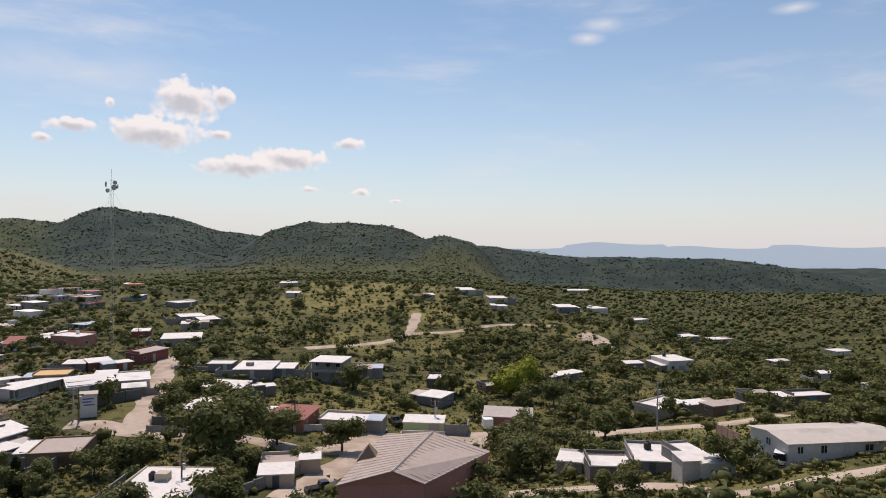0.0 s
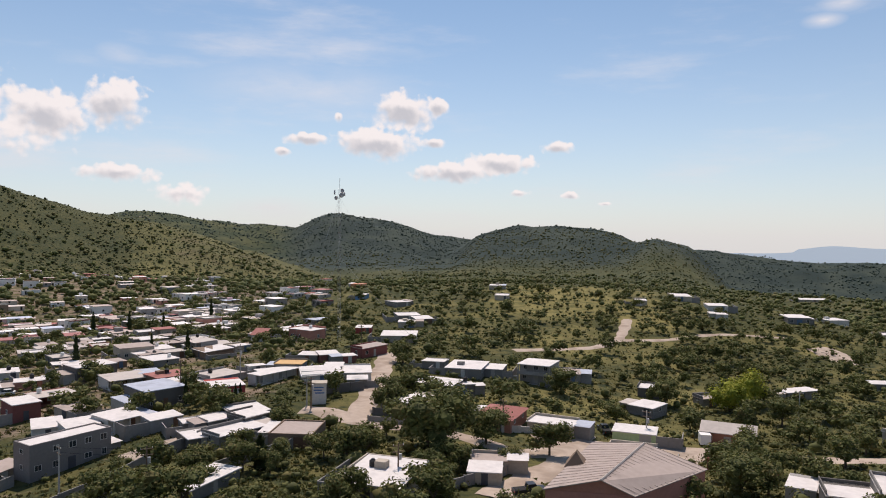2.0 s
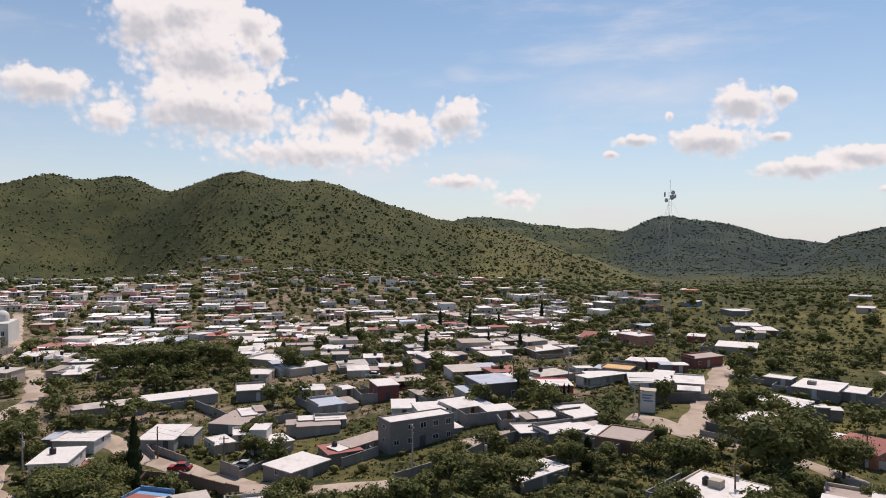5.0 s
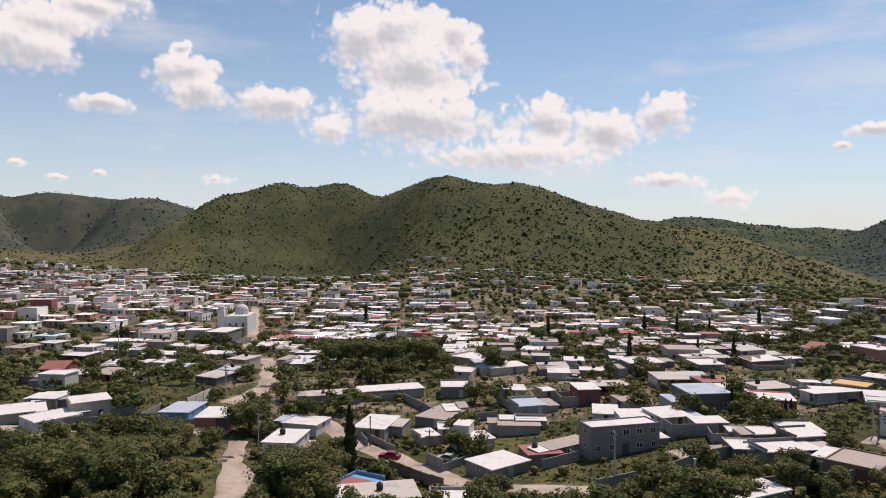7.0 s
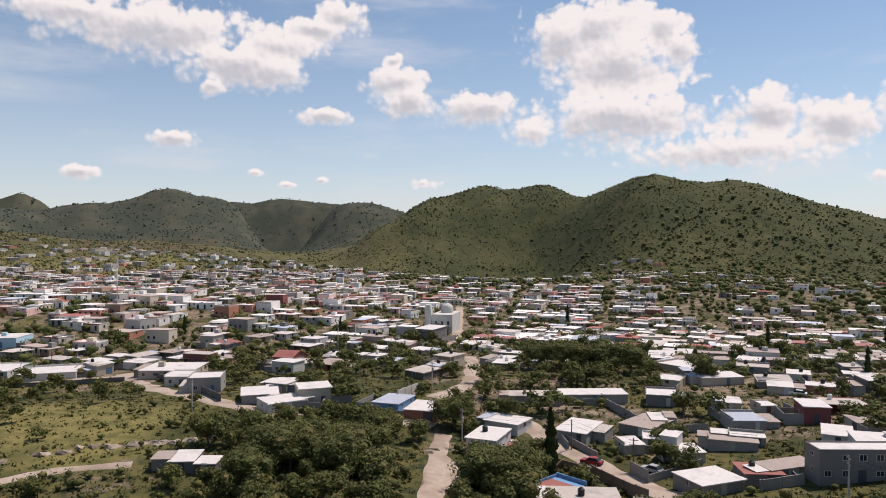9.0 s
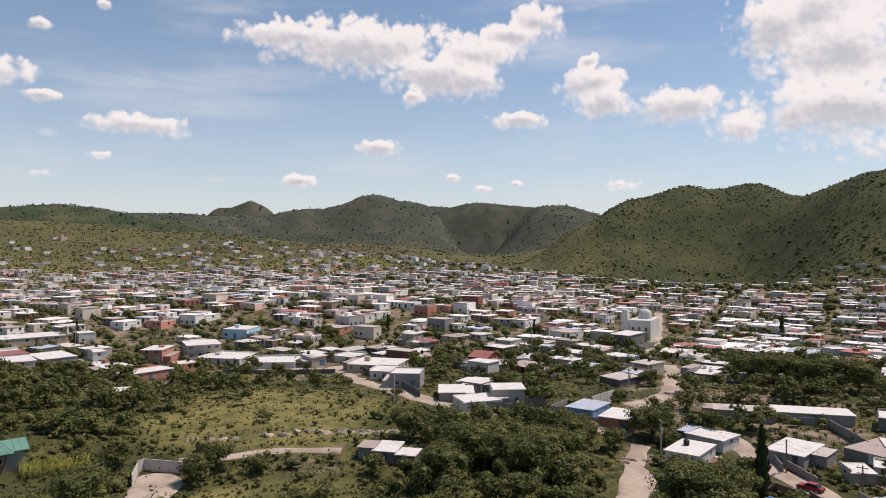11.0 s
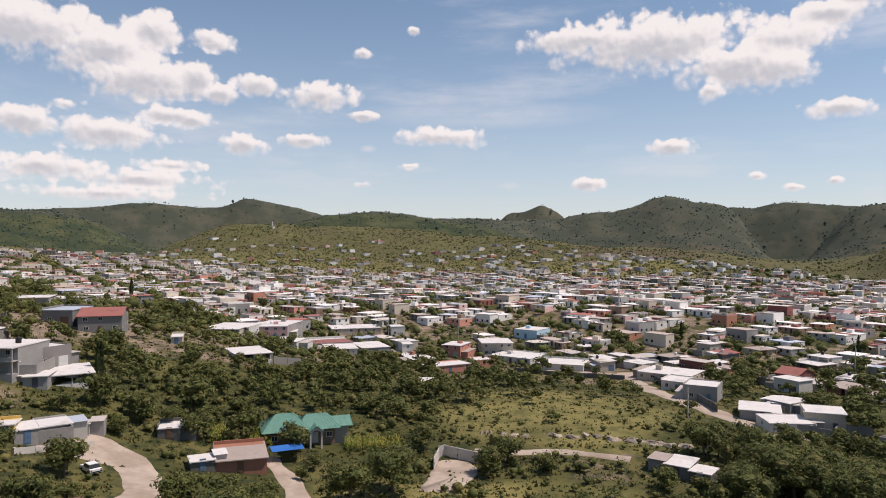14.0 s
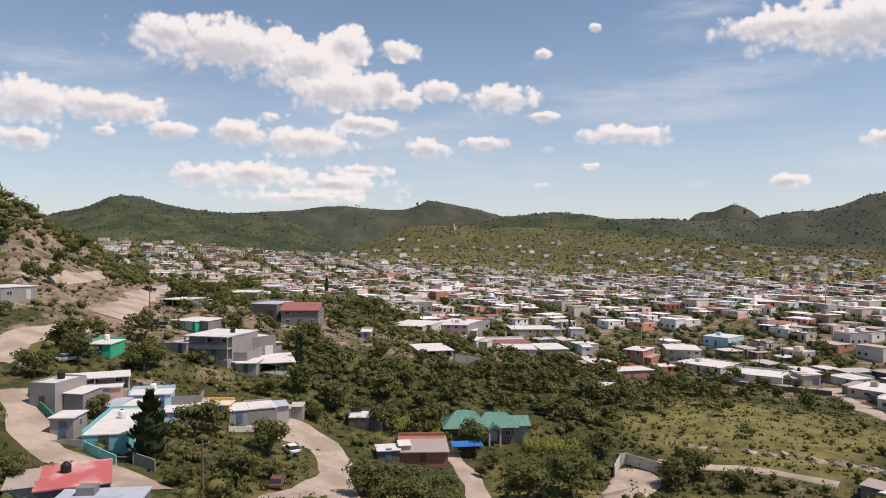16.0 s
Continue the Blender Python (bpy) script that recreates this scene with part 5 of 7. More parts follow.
def build_town():
    rng = random.Random(12)
    spots = []
    turn = 62.0
    c, s = math.cos(radians(turn)), math.sin(radians(turn))
    for i in range(-122, 122):
        for j in range(-122, 122):
            if i % 7 == 0 or j % 5 == 0:
                continue
            u, v = i * 8.8 + rng.uniform(-2.0, 2.0), j * 9.8 + rng.uniform(-2.0, 2.0)
            x, y = u * c - v * s, u * s + v * c
            r = math.hypot(x, y)
            if r < 140 or r > 1060:
                continue
            b = float(bearing_of(x, y))
            if rng.random() > town_density(b, r, x, y) or taken(x, y, 5.0) or on_road(x, y, 4.0):
                continue
            if abs(z_at(x * 1.02, y * 1.02) - z_at(x * 0.98, y * 0.98)) > 0.04 * r * 0.2:
                continue  # too steep to build on
            spots.append((r, x, y))
    spots.sort()
    walls, roofs, gaps = Shape(), Shape(), Shape()
    kinds = ["white"] * 4 + ["cream"] * 4 + ["grey"] * 5 + ["cement"] * 5 + ["brown", "brickgrey"] + ["brick", "pink", "salmon", "white", "cream", "dark", "brown", "maroon"]
    tops = ["white"] * 9 + ["cream"] * 4 + ["tan"] * 3 + ["red", "steel"]
    for n, (r, x, y) in enumerate(spots):
        w, d = rng.uniform(5.5, 11.0), rng.uniform(5.5, 9.5)
        h = rng.choice((2.2, 2.4, 2.5, 2.2, 2.7, 2.3, 2.4, 4.6)) if 300 < r < 650 and 78 < bearing_of(x, y) < 135 else rng.choice((2.0, 2.1, 2.2, 2.1, 2.2, 2.4, 2.0, 2.3, 2.1, 3.8))
        a = turn + rng.choice((0, 0, 90)) + rng.uniform(-9, 9) + 14 * math.sin(x * 0.008 + y * 0.006)
        # the front faces the valley where the camera hovers
        if (-math.sin(radians(a)) * x + math.cos(radians(a)) * y) < 0:
            a += 180
        if n < 115:
            house(x, y, w, d, h, a, rng.choice(kinds), rng.choice(tops), rng.choice(("slab", "slab", "slab", "parapet", "porch", "mono", "slab", "open")), 1 if rng.random() < 0.35 else 0)
            continue
        base = z_at(x, y)
        ca, sa = math.cos(radians(a)), math.sin(radians(a))
        W, D = w / 2, d / 2

        def block(shape, x0, y0, z0, x1, y1, z1):
            k = len(shape.v)
            shape.box(x0, y0, z0, x1, y1, z1)
            shape.v[k:] = [(x + p * ca - q * sa, y + p * sa + q * ca, base + z) for p, q, z in shape.v[k:]]

        block(walls, -W, -D, -1.5, W, D, h)
        o = rng.uniform(0.1, 0.4)
        if rng.random() < 0.3:
            block(roofs, -W + 0.25, -D + 0.25, h - 0.05, W - 0.25, D - 0.25, h + 0.05)
            for b in ((-W, -D, W, -D + 0.25), (-W, D - 0.25, W, D), (-W, -D + 0.25, -W + 0.25, D - 0.25), (W - 0.25, -D + 0.25, W, D - 0.25)):
                block(walls, b[0], b[1], h - 0.02, b[2], b[3], h + 0.55)
        else:
            block(roofs, -W - o * 0.5, -D - o, h - 0.02, W + o * 0.5, D + 0.1, h + 0.15)
        if rng.random() < 0.25:
            block(walls, -W * 0.3, -D * 0.1, h + 0.1, W * 0.3, D * 0.5, h + rng.uniform(0.6, 2.0))
        if rng.random() < 0.4:
            block(roofs, -W - 2.6, -D + 0.8, 2.3, -W + 0.02, D - 1.0, 2.45)
            block(walls, -W - 2.55, D - 1.3, -1, -W, D - 1.05, 2.3)
        if r < 750:
            for q in range(max(2, int(w / 2.6))):
                px = -W + w * (q + 0.5) / max(2, int(w / 2.6))
                if rng.random() < 0.8:
                    dz = rng.random() < 0.3
                    block(gaps, px - 0.5, -D - 0.04, 0.0 if dz else 1.0, px + 0.5, -D + 0.05, 2.1)
                    if h > 5:
                        block(gaps, px - 0.5, -D - 0.04, 3.9, px + 0.5, -D + 0.05, 5.0)
            block(gaps, W - 0.05, -0.5, 1.0, W + 0.04, 0.5, 2.1)
            block(gaps, -W - 0.04, -0.5, 1.0, -W + 0.05, 0.5, 2.1)
        PLOTS.append((x, y, W, D, radians(a)))
    town = new("far_town")
    tagged(town, "dense far town of low white and cream flat-roofed houses", "town", kind="stuff")
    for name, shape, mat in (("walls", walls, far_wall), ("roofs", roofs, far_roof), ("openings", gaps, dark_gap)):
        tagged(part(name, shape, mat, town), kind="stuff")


build_town()


# ---- radio mast ----
dish_grey = material("grey_dish", (0.40, 0.40, 0.41), 0.6, 0.1)


def mast(x, y, high):
    ob = new("radio_mast")
    z = z_at(x, y)
    ob.location = (x, y, z)
    sh = Shape()
    s = 0.55
    corners = [(s, 0), (-s * 0.5, s * 0.87), (-s * 0.5, -s * 0.87)]
    n = int(high / 1.6)
    for i in range(n):
        z0, z1 = high * i / n, high * (i + 1) / n
        for a in range(3):
            p, q = corners[a], corners[(a + 1) % 3]
            sh.strut((*p, z0), (*p, z1), 0.026)
            sh.strut((*p, z0), (*q, z1), 0.012)
            sh.strut((*p, z1), (*q, z1), 0.012)
    part("lattice", sh, steel, ob)
    part("spire", Shape().strut((0, 0, high), (0, 0, high + 3.5), 0.07), steel, ob)
    for dz, a, r in ((-1.2, 200, 0.9), (-2.2, 320, 0.9), (-0.6, 80, 0.7), (-3.2, 250, 0.7), (-1.8, 30, 0.7)):
        d = new("dish", Shape().tube(0, 0, 0, 0.35, r, r * 0.9, 16).mesh("dish", dish_grey))
        d.parent = ob
        d.matrix_basis = pose(1.5 * math.cos(radians(a)), 1.5 * math.sin(radians(a)), high + dz, 0, 90, a)
    for a in (20, 140, 260):
        for lift in (0.55, 0.95):
            e = (26 * math.cos(radians(a)), 26 * math.sin(radians(a)))
            part("guy_wire", Shape().strut((0, 0, high * lift), (*e, z_at(x + e[0], y + e[1]) - z), 0.02), steel, ob)
    return tagged(ob, "tall slender lattice radio mast with white dishes", "radio mast")


mast(-103.0, 219.8, 52.0)


# ---- distance ----
def mesas():
    """The far tableland beyond the plain, air haze put into its blue colour and glow."""
    haze = bpy.data.materials.new("hazed_blue_tableland")
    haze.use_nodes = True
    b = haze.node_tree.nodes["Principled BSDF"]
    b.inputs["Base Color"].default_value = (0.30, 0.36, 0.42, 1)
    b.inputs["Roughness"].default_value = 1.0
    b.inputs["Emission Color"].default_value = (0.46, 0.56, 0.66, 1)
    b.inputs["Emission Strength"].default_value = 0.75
    sh = Shape()
    g = random.Random(3)
    steps = [-4 - 0.35 * i for i in range(110)]
    tops = []
    for a in steps:
        e = -0.80 - 0.5 * max(0, (a + 12) / 8) + 0.10 * math.sin(a * 0.9) * (1 if math.sin(a * 0.9) > 0 else 0.5) + 0.10 * math.copysign(1, math.sin(a * 0.42 + 1))
        tops.append(e)
    for k in range(len(steps)):
        x, y = polar(steps[k], 4600)
        sh.v.append((x, y, -330))
        sh.v.append((x, y, EYE + 4600 * math.tan(radians(tops[k]))))
        x, y = polar(steps[k], 4880)
        sh.v.append((x, y, EYE + 4600 * math.tan(radians(tops[k])) - 140))
    for k in range(len(steps) - 1):
        a = 3 * k
        sh.f += [(a, a + 1, a + 4, a + 3), (a + 1, a + 2, a + 5, a + 4)]
        sh.m += [0, 0]
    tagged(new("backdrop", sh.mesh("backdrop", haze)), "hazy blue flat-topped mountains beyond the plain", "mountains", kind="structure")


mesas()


# ---- walls, poles, vehicles and other things between the houses ----
brown_wall = material("brown_block_wall", (0.24, 0.16, 0.12), 0.95, 0.2, 2.0, 0.3, 0.02)
dark_wall = material("dark_block_wall", (0.13, 0.125, 0.12), 0.95, 0.2, 2.0, 0.3, 0.02)
pale_wall = material("pale_rendered_wall", (0.50, 0.46, 0.42), 0.9, 0.2, 2.0, 0.3, 0.02)
red_wall = material("salmon_yard_wall", (0.42, 0.17, 0.12), 0.9, 0.2, 2.0, 0.3, 0.02)
green_wall = material("green_mesh_fence", (0.06, 0.22, 0.15), 0.9, 0.2, 2.0, 0.3)
teal_wall = material("teal_painted_wall", (0.16, 0.40, 0.38), 0.9, 0.2, 2.0, 0.3)
WALL_WORD = {"block_wall": "grey concrete block", "brown_block_wall": "brown block", "dark_block_wall": "dark grey block", "pale_rendered_wall": "pale rendered", "salmon_yard_wall": "salmon painted", "green_mesh_fence": "dark green", "teal_painted_wall": "teal painted"}


def yard_wall(points, high, mat):
    ob = new("yard_wall")
    for p, q in zip(points, points[1:]):
        n = max(1, int(math.dist(p, q) / 3.0))
        for i in range(n):
            a = [p[k] + (q[k] - p[k]) * i / n for k in (0, 1)]
            b = [p[k] + (q[k] - p[k]) * (i + 1) / n for k in (0, 1)]
            za, zb = z_at(*a), z_at(*b)
            d = Vector((b[0] - a[0], b[1] - a[1], 0)).normalized()
            s = Vector((-d.y, d.x, 0)) * 0.09
            top = high + rnd.choice((0, 0, 0, 0.12, -0.1))
            v = []
            for z0, z1 in ((-0.6, -0.6), (top, top)):
                for e, z, off in ((a, za, s), (b, zb, s), (b, zb, -s), (a, za, -s)):
                    v.append((e[0] + off.x, e[1] + off.y, z + z0))
            part("panel", Shape().faces(v, [(0, 1, 2, 3), (7, 6, 5, 4), (0, 4, 5, 1), (1, 5, 6, 2), (2, 6, 7, 3), (3, 7, 4, 0)]), mat, ob)
            part("pier", Shape().box(a[0] - 0.14, a[1] - 0.14, za - 0.6, a[0] + 0.14, a[1] + 0.14, za + top + 0.08), mat, ob)
    return tagged(ob, f"{WALL_WORD[mat.name]} yard wall with square piers", "wall", "yard walls")


POLES = []


def power_pole(x, y, high, arms=2):
    ob = new("power_pole")
    z = z_at(x, y)
    ob.matrix_basis = pose(x, y, z, 0, 0, rnd.uniform(-40, 60))
    part("post", Shape().tube(0, 0, -0.8, high, 0.17, 0.11, 8), rnd.choice((concrete, wood)), ob)
    for i in range(arms):
        part("crossarm", Shape().box(-0.9, -0.06, high - 0.5 - 0.9 * i, 0.9, 0.06, high - 0.38 - 0.9 * i), wood, ob)
    for px in (-0.8, 0, 0.8):
        part("insulator", Shape().tube(px, 0, high - 0.38, high - 0.15, 0.05, 0.04, 6), white_plastic, ob)
    if rnd.random() < 0.5:
        part("transformer", Shape().tube(0.32, 0, high - 2.6, high - 1.7, 0.24, 0.24, 10), steel, ob)
    POLES.append((x, y, z + high - 0.2))
    return tagged(ob, "slim utility pole with wooden crossarms and insulators", "utility pole", "utility poles")


PAINT = {k: material(k + "_car_paint", c, 0.3, 0.06) for k, c in {"white": (0.75, 0.75, 0.74), "dark": (0.03, 0.03, 0.035), "silver": (0.4, 0.41, 0.42), "blue": (0.03, 0.09, 0.3), "red": (0.3, 0.03, 0.03), "rust": (0.17, 0.07, 0.045), "teal": (0.12, 0.35, 0.36)}.items()}
rubber = material("rubber", (0.02, 0.02, 0.02), 0.9)
lamp_red = material("tail_lamp_red", (0.35, 0.02, 0.02), 0.3)
TYRE = Shape().tube(0, 0, -0.1, 0.1, 0.33, 0.33, 14).mesh("tyre", rubber)
RIM = Shape().tube(0, 0, 0.1, 0.115, 0.19, 0.17, 10).mesh("rim", steel)


def car(x, y, turn, colour, kind="car"):
    """A vehicle that points along its own y."""
    ob = new({"car": "car", "suv": "car", "pickup": "pickup_truck", "van": "van", "trailer": "box_trailer"}[kind])
    ob.matrix_basis = pose(x, y, z_at(x, y) + 0.17, 0, 0, turn)
    m = PAINT[colour]
    W, L = 0.86, 2.15
    if kind == "trailer":
        part("body", Shape().box(-1.0, -1.6, 0.35, 1.0, 1.6, 2.3), m, ob)
        part("roof", Shape().box(-1.05, -1.65, 2.3, 1.05, 1.65, 2.38), white_plastic, ob)
        spots = [(-0.95, 0), (0.95, 0)]
    else:
        lo, hood, top = 0.22, 0.82, 1.38
        if kind in ("suv", "van"):
            hood, top, L = 0.95, (1.65 if kind == "suv" else 1.9), 2.3
        if kind == "pickup":
            hood, top, L = 0.92, 1.62, 2.6
        cab = {"car": (-1.7, -1.15, 0.35, 1.05), "suv": (-2.2, -2.0, 0.5, 1.15), "van": (-2.25, -2.15, 1.0, 1.7), "pickup": (-0.55, -0.4, 0.75, 1.25)}[kind]
        side = [(-L, lo), (L, lo), (L, hood - 0.18), (L - 0.15, hood - 0.05), (cab[3], hood), (cab[0], hood), (-L, hood - 0.06)]
        v = [(s * W, a, b) for s in (-1, 1) for a, b in side]
        n = len(side)
        part("body", Shape().faces(v, [tuple(range(n - 1, -1, -1)), tuple(range(n, 2 * n))] + [(i, (i + 1) % n, n + (i + 1) % n, n + i) for i in range(n)]), m, ob)
        up = [(cab[0], hood), (cab[3], hood), (cab[2], top - 0.06), (cab[1], top - 0.06)]
        v = [(s * w, a, b) for s in (-1, 1) for (a, b), w in zip(up, (W - 0.03, W - 0.03, W - 0.17, W - 0.17))]
        part("cabin", Shape().faces(v, [(3, 2, 1, 0), (4, 5, 6, 7)] + [(i, (i + 1) % 4, 4 + (i + 1) % 4, 4 + i) for i in range(4)]), glass_pane, ob)
        part("roof", Shape().box(-W + 0.16, cab[1] - 0.04, top - 0.06, W - 0.16, cab[2] + 0.04, top), m, ob)
        if kind == "pickup":
            part("bed", Shape().box(-W + 0.1, -L + 0.12, hood - 0.02, W - 0.1, cab[0] - 0.1, hood + 0.01), rubber, ob)
        for s in (-1, 1):
            part("headlight", Shape().box(s * 0.62 - 0.14, L - 0.03, 0.55, s * 0.62 + 0.14, L + 0.02, 0.7), white_plastic, ob)
            part("tail_light", Shape().box(s * 0.7 - 0.1, -L - 0.02, 0.55, s * 0.7 + 0.1, -L + 0.03, 0.75), lamp_red, ob)
            part("bumper", Shape().box(-0.8, s * L - 0.06, 0.3, 0.8, s * L + 0.06, 0.46), rubber, ob)
        spots = [(s * (W - 0.03), q * (L - 0.85)) for s in (-1, 1) for q in (-1, 1)]
    for px, py in spots:
        t = new("wheel", TYRE)
        t.parent = ob
        t.matrix_basis = pose(px, py, 0.16, 0, 90 if px > 0 else -90, 0)
        r = new("rim", RIM)
        r.parent = t
    word = {"car": "saloon car", "suv": "estate car", "pickup": "pickup truck", "van": "van", "trailer": "box trailer"}[kind]
    return tagged(ob, f"parked {'rusty brown' if colour == 'rust' else colour} {word} on bare ground", "vehicle" if kind == "trailer" else word.split()[-1], "parked vehicles")


def patch(points, mat, name):
    """Bare ground laid over the land inside an outline."""
    P = np.array(points, float)
    c = P.mean(0)
    rim = spline(list(map(tuple, P)) + [tuple(P[0])], 2.5)
    n, rings = len(rim), 7
    verts, faces = [(c[0], c[1], z_at(*c) + 0.13)], []
    for k in range(1, rings + 1):
        for i, q in enumerate(rim):
            e = c + (q - c) * (k / rings) * (1 + 0.06 * math.sin(i * 2.3) * (k / rings))
            verts.append((e[0], e[1], z_at(*e) + (0.13 if k < rings else -0.3)))
    for i in range(n):
        j = (i + 1) % n
        faces.append((0, 1 + i, 1 + j))
        for k in range(rings - 1):
            a, b = 1 + k * n, 1 + (k + 1) * n
            faces.append((a + i, b + i, b + j, a + j))
    ob = mesh_object(name, verts, faces, mat, smooth=True)
    if sum(p.normal.z for p in ob.data.polygons) < 0:
        ob.data.flip_normals()
    for i in range(n):
        ROADS.append((rim[i][0] * 0.6 + c[0] * 0.4, rim[i][1] * 0.6 + c[1] * 0.4, 1.5))
    return tagged(ob, "patch of pale bare earth worn free of grass", "bare ground", kind="structure")


def rock_bank(x, y, wide, high):
    """A broken face of pale rock set into the slope that it was cut from."""
    e = 2.0
    g = Vector((z_at(x + e, y) - z_at(x - e, y), z_at(x, y + e) - z_at(x, y - e), 0))
    if g.length < 0.15:
        g = Vector((x, y, 0))
    g.normalize()
    s = Vector((-g.y, g.x, 0))
    seed = rnd.uniform(0, 90)
    nu, nv = 22, 9
    verts, faces = [], []
    for i in range(nu + 1):
        for j in range(nv + 1):
            u, v = i / nu * 2 - 1, j / nv
            edge = max(0.0, 1 - abs(u) ** 6) * (0.7 + 0.3 * math.sin(u * 9 + seed))
            k = noise.fractal(Vector((u * wide * 0.35 + seed, v * high * 0.5, seed)), 1.0, 2.0, 4)
            d = v * high * 0.55 + k * 0.9 - 0.6 + (1 - edge) * 1.2
            p = Vector((x, y, 0)) + s * (u * wide * 0.6) + g * d
            top = z_at(p.x, p.y)
            p.z = z_at(x + s.x * u * wide * 0.6, y + s.y * u * wide * 0.6) - 0.4 + v * high * edge * (0.85 + 0.3 * k)
            if j == nv:
                p = p + g * 1.6
                p.z = min(p.z, z_at(p.x, p.y) + 0.25)
            verts.append(p)
    for i in range(nu):
        for j in range(nv):
            a = i * (nv + 1) + j
            faces.append((a, a + nv + 1, a + nv + 2, a + 1))
    ob = mesh_object("rock_bank", verts, faces, rock)
    return tagged(ob, "broken pale rock face in an eroded bank", "rock bank", "rock banks")


yard_wall([(-85.0, 79.9), (-82.7, 89.8), (-82.9, 100.5)], 1.9, block_wall)
yard_wall([(-82.9, 100.5), (-80.0, 115.2), (-61.8, 112.4)], 2.2, block_wall)
yard_wall([(-61.8, 112.4), (-73.0, 86.5), (-81.4, 85.7)], 1.6, block_wall)
yard_wall([(-82.1, 112.4), (-80.2, 115.5)], 2.0, block_wall)
yard_wall([(-121.8, 61.0), (-104.0, 62.4)], 2.2, brown_wall)
yard_wall([(-128.2, 56.8), (-121.1, 60.7)], 1.8, brown_wall)
yard_wall([(-120.7, 68.6), (-114.3, 68.6)], 2.4, block_wall)
yard_wall([(-114.3, 68.6), (-118.7, 82.8)], 1.6, block_wall)
yard_wall([(-101.9, 82.5), (-101.2, 90.8)], 1.8, block_wall)
yard_wall([(-164.1, 86.4), (-142.6, 86.4)], 2.0, block_wall)
yard_wall([(-142.6, 86.4), (-137.2, 97.3)], 1.8, block_wall)
yard_wall([(-137.3, 63.4), (-145.0, 64.5), (-130.5, 66.7)], 1.6, block_wall)
yard_wall([(-173.8, 33.9), (-182.8, 41.0)], 3.0, pale_wall)
yard_wall([(-149.4, 106.0), (-133.3, 102.8)], 1.8, block_wall)
yard_wall([(-167.4, 77.4), (-166.1, 84.9)], 1.6, block_wall)
yard_wall([(-68.7, 109.4), (-61.0, 114.0)], 2.2, block_wall)
yard_wall([(-61.0, 114.0), (-62.2, 103.0)], 2.0, block_wall)
yard_wall([(-29.0, 101.5), (-23.5, 112.3)], 1.8, block_wall)
yard_wall([(-23.5, 112.3), (-21.3, 120.1)], 1.6, block_wall)
yard_wall([(-55.1, 131.6), (-43.7, 132.9)], 1.2, block_wall)
yard_wall([(-55.9, 136.1), (-43.2, 137.6)], 1.6, dark_wall)
yard_wall([(-72.7, 146.7), (-65.6, 153.8)], 2.2, dark_wall)
yard_wall([(9.3, 132.0), (12.9, 127.7), (20.3, 129.6)], 2.2, red_wall)
yard_wall([(48.5, 123.5), (46.9, 110.0)], 2.4, brown_wall)
yard_wall([(-29.0, 138.6), (-18.6, 144.4)], 1.4, pale_wall)
yard_wall([(11.0, 136.6), (17.8, 138.3)], 1.6, block_wall)
yard_wall([(-126.5, -57.2), (-127.6, -56.6), (-126.5, -48.6)], 2.2, pale_wall)
yard_wall([(-126.5, -57.2), (-120.0, -55.4)], 2.2, pale_wall)
yard_wall([(-249.9, -35.1), (-179.0, -8.8)], 1.9, dark_wall)
yard_wall([(-244.2, -80.7), (-239.9, -40.6)], 1.5, dark_wall)
yard_wall([(-46.0, -118.8), (-45.3, -112.2), (-44.9, -106.5)], 1.2, green_wall)
yard_wall([(-44.2, -96.4), (-45.5, -90.4)], 1.4, teal_wall)
yard_wall([(-48.0, -90.7), (-49.2, -87.4)], 1.6, block_wall)
yard_wall([(-162.8, -124.9), (-170.9, -121.6)], 2.0, block_wall)
yard_wall([(-71.3, -103.0), (-85.1, -102.7)], 0.9, pale_wall)
yard_wall([(-48.7, -130.8), (-51.0, -133.3)], 2, block_wall)
power_pole(43.4, 141.1, 10.0, 2)
power_pole(-29.1, 139.8, 6.5, 2)
power_pole(-71.7, 137.0, 6.5, 2)
power_pole(-1.3, 148.9, 6.5, 2)
power_pole(-37.1, 100.5, 6.5, 2)
power_pole(-85.9, 84.9, 8.7, 2)
power_pole(-71.7, 86.9, 7.6, 2)
power_pole(-104.4, 137.8, 9.2, 2)
power_pole(-121.5, 69.7, 6.5, 2)
power_pole(-137.0, 64.0, 6.5, 2)
power_pole(-142.4, 41.5, 8.0, 2)
power_pole(-69.9, 135.5, 6.9, 2)
power_pole(-174.8, -15.0, 6.5, 2)
power_pole(-171.3, -14.7, 6.5, 2)
power_pole(-48.1, -74.8, 7.1, 2)
power_pole(-100.7, -181.9, 6.7, 2)
power_pole(-186.3, 45.8, 7.8, 2)
power_pole(-268.9, 29.4, 11.0, 2)
power_pole(-280.6, -117.9, 11.1, 2)
power_pole(-275.3, -149.1, 7.6, 2)
power_pole(-100.6, 156.4, 9.1, 2)
power_pole(33.9, 188.5, 6.5, 2)
power_pole(-92.3, 214.2, 6.6, 2)
power_pole(-270.4, -69.0, 6.8, 2)
power_pole(-362.2, -64.2, 12.0, 2)
car(-76.6, -93.1, 161, 'white', 'car')
car(-62.1, -78.5, 132, 'rust', 'car')
car(-17.7, 105.1, -60, 'dark', 'pickup')
car(46.1, 95.1, -31, 'white', 'van')
car(16.9, 145.5, 73, 'dark', 'suv')
car(10.0, 151.8, 6, 'white', 'trailer')
car(-62.0, -137.9, 96, 'blue', 'pickup')
car(-58.9, -135.1, 96, 'silver', 'car')
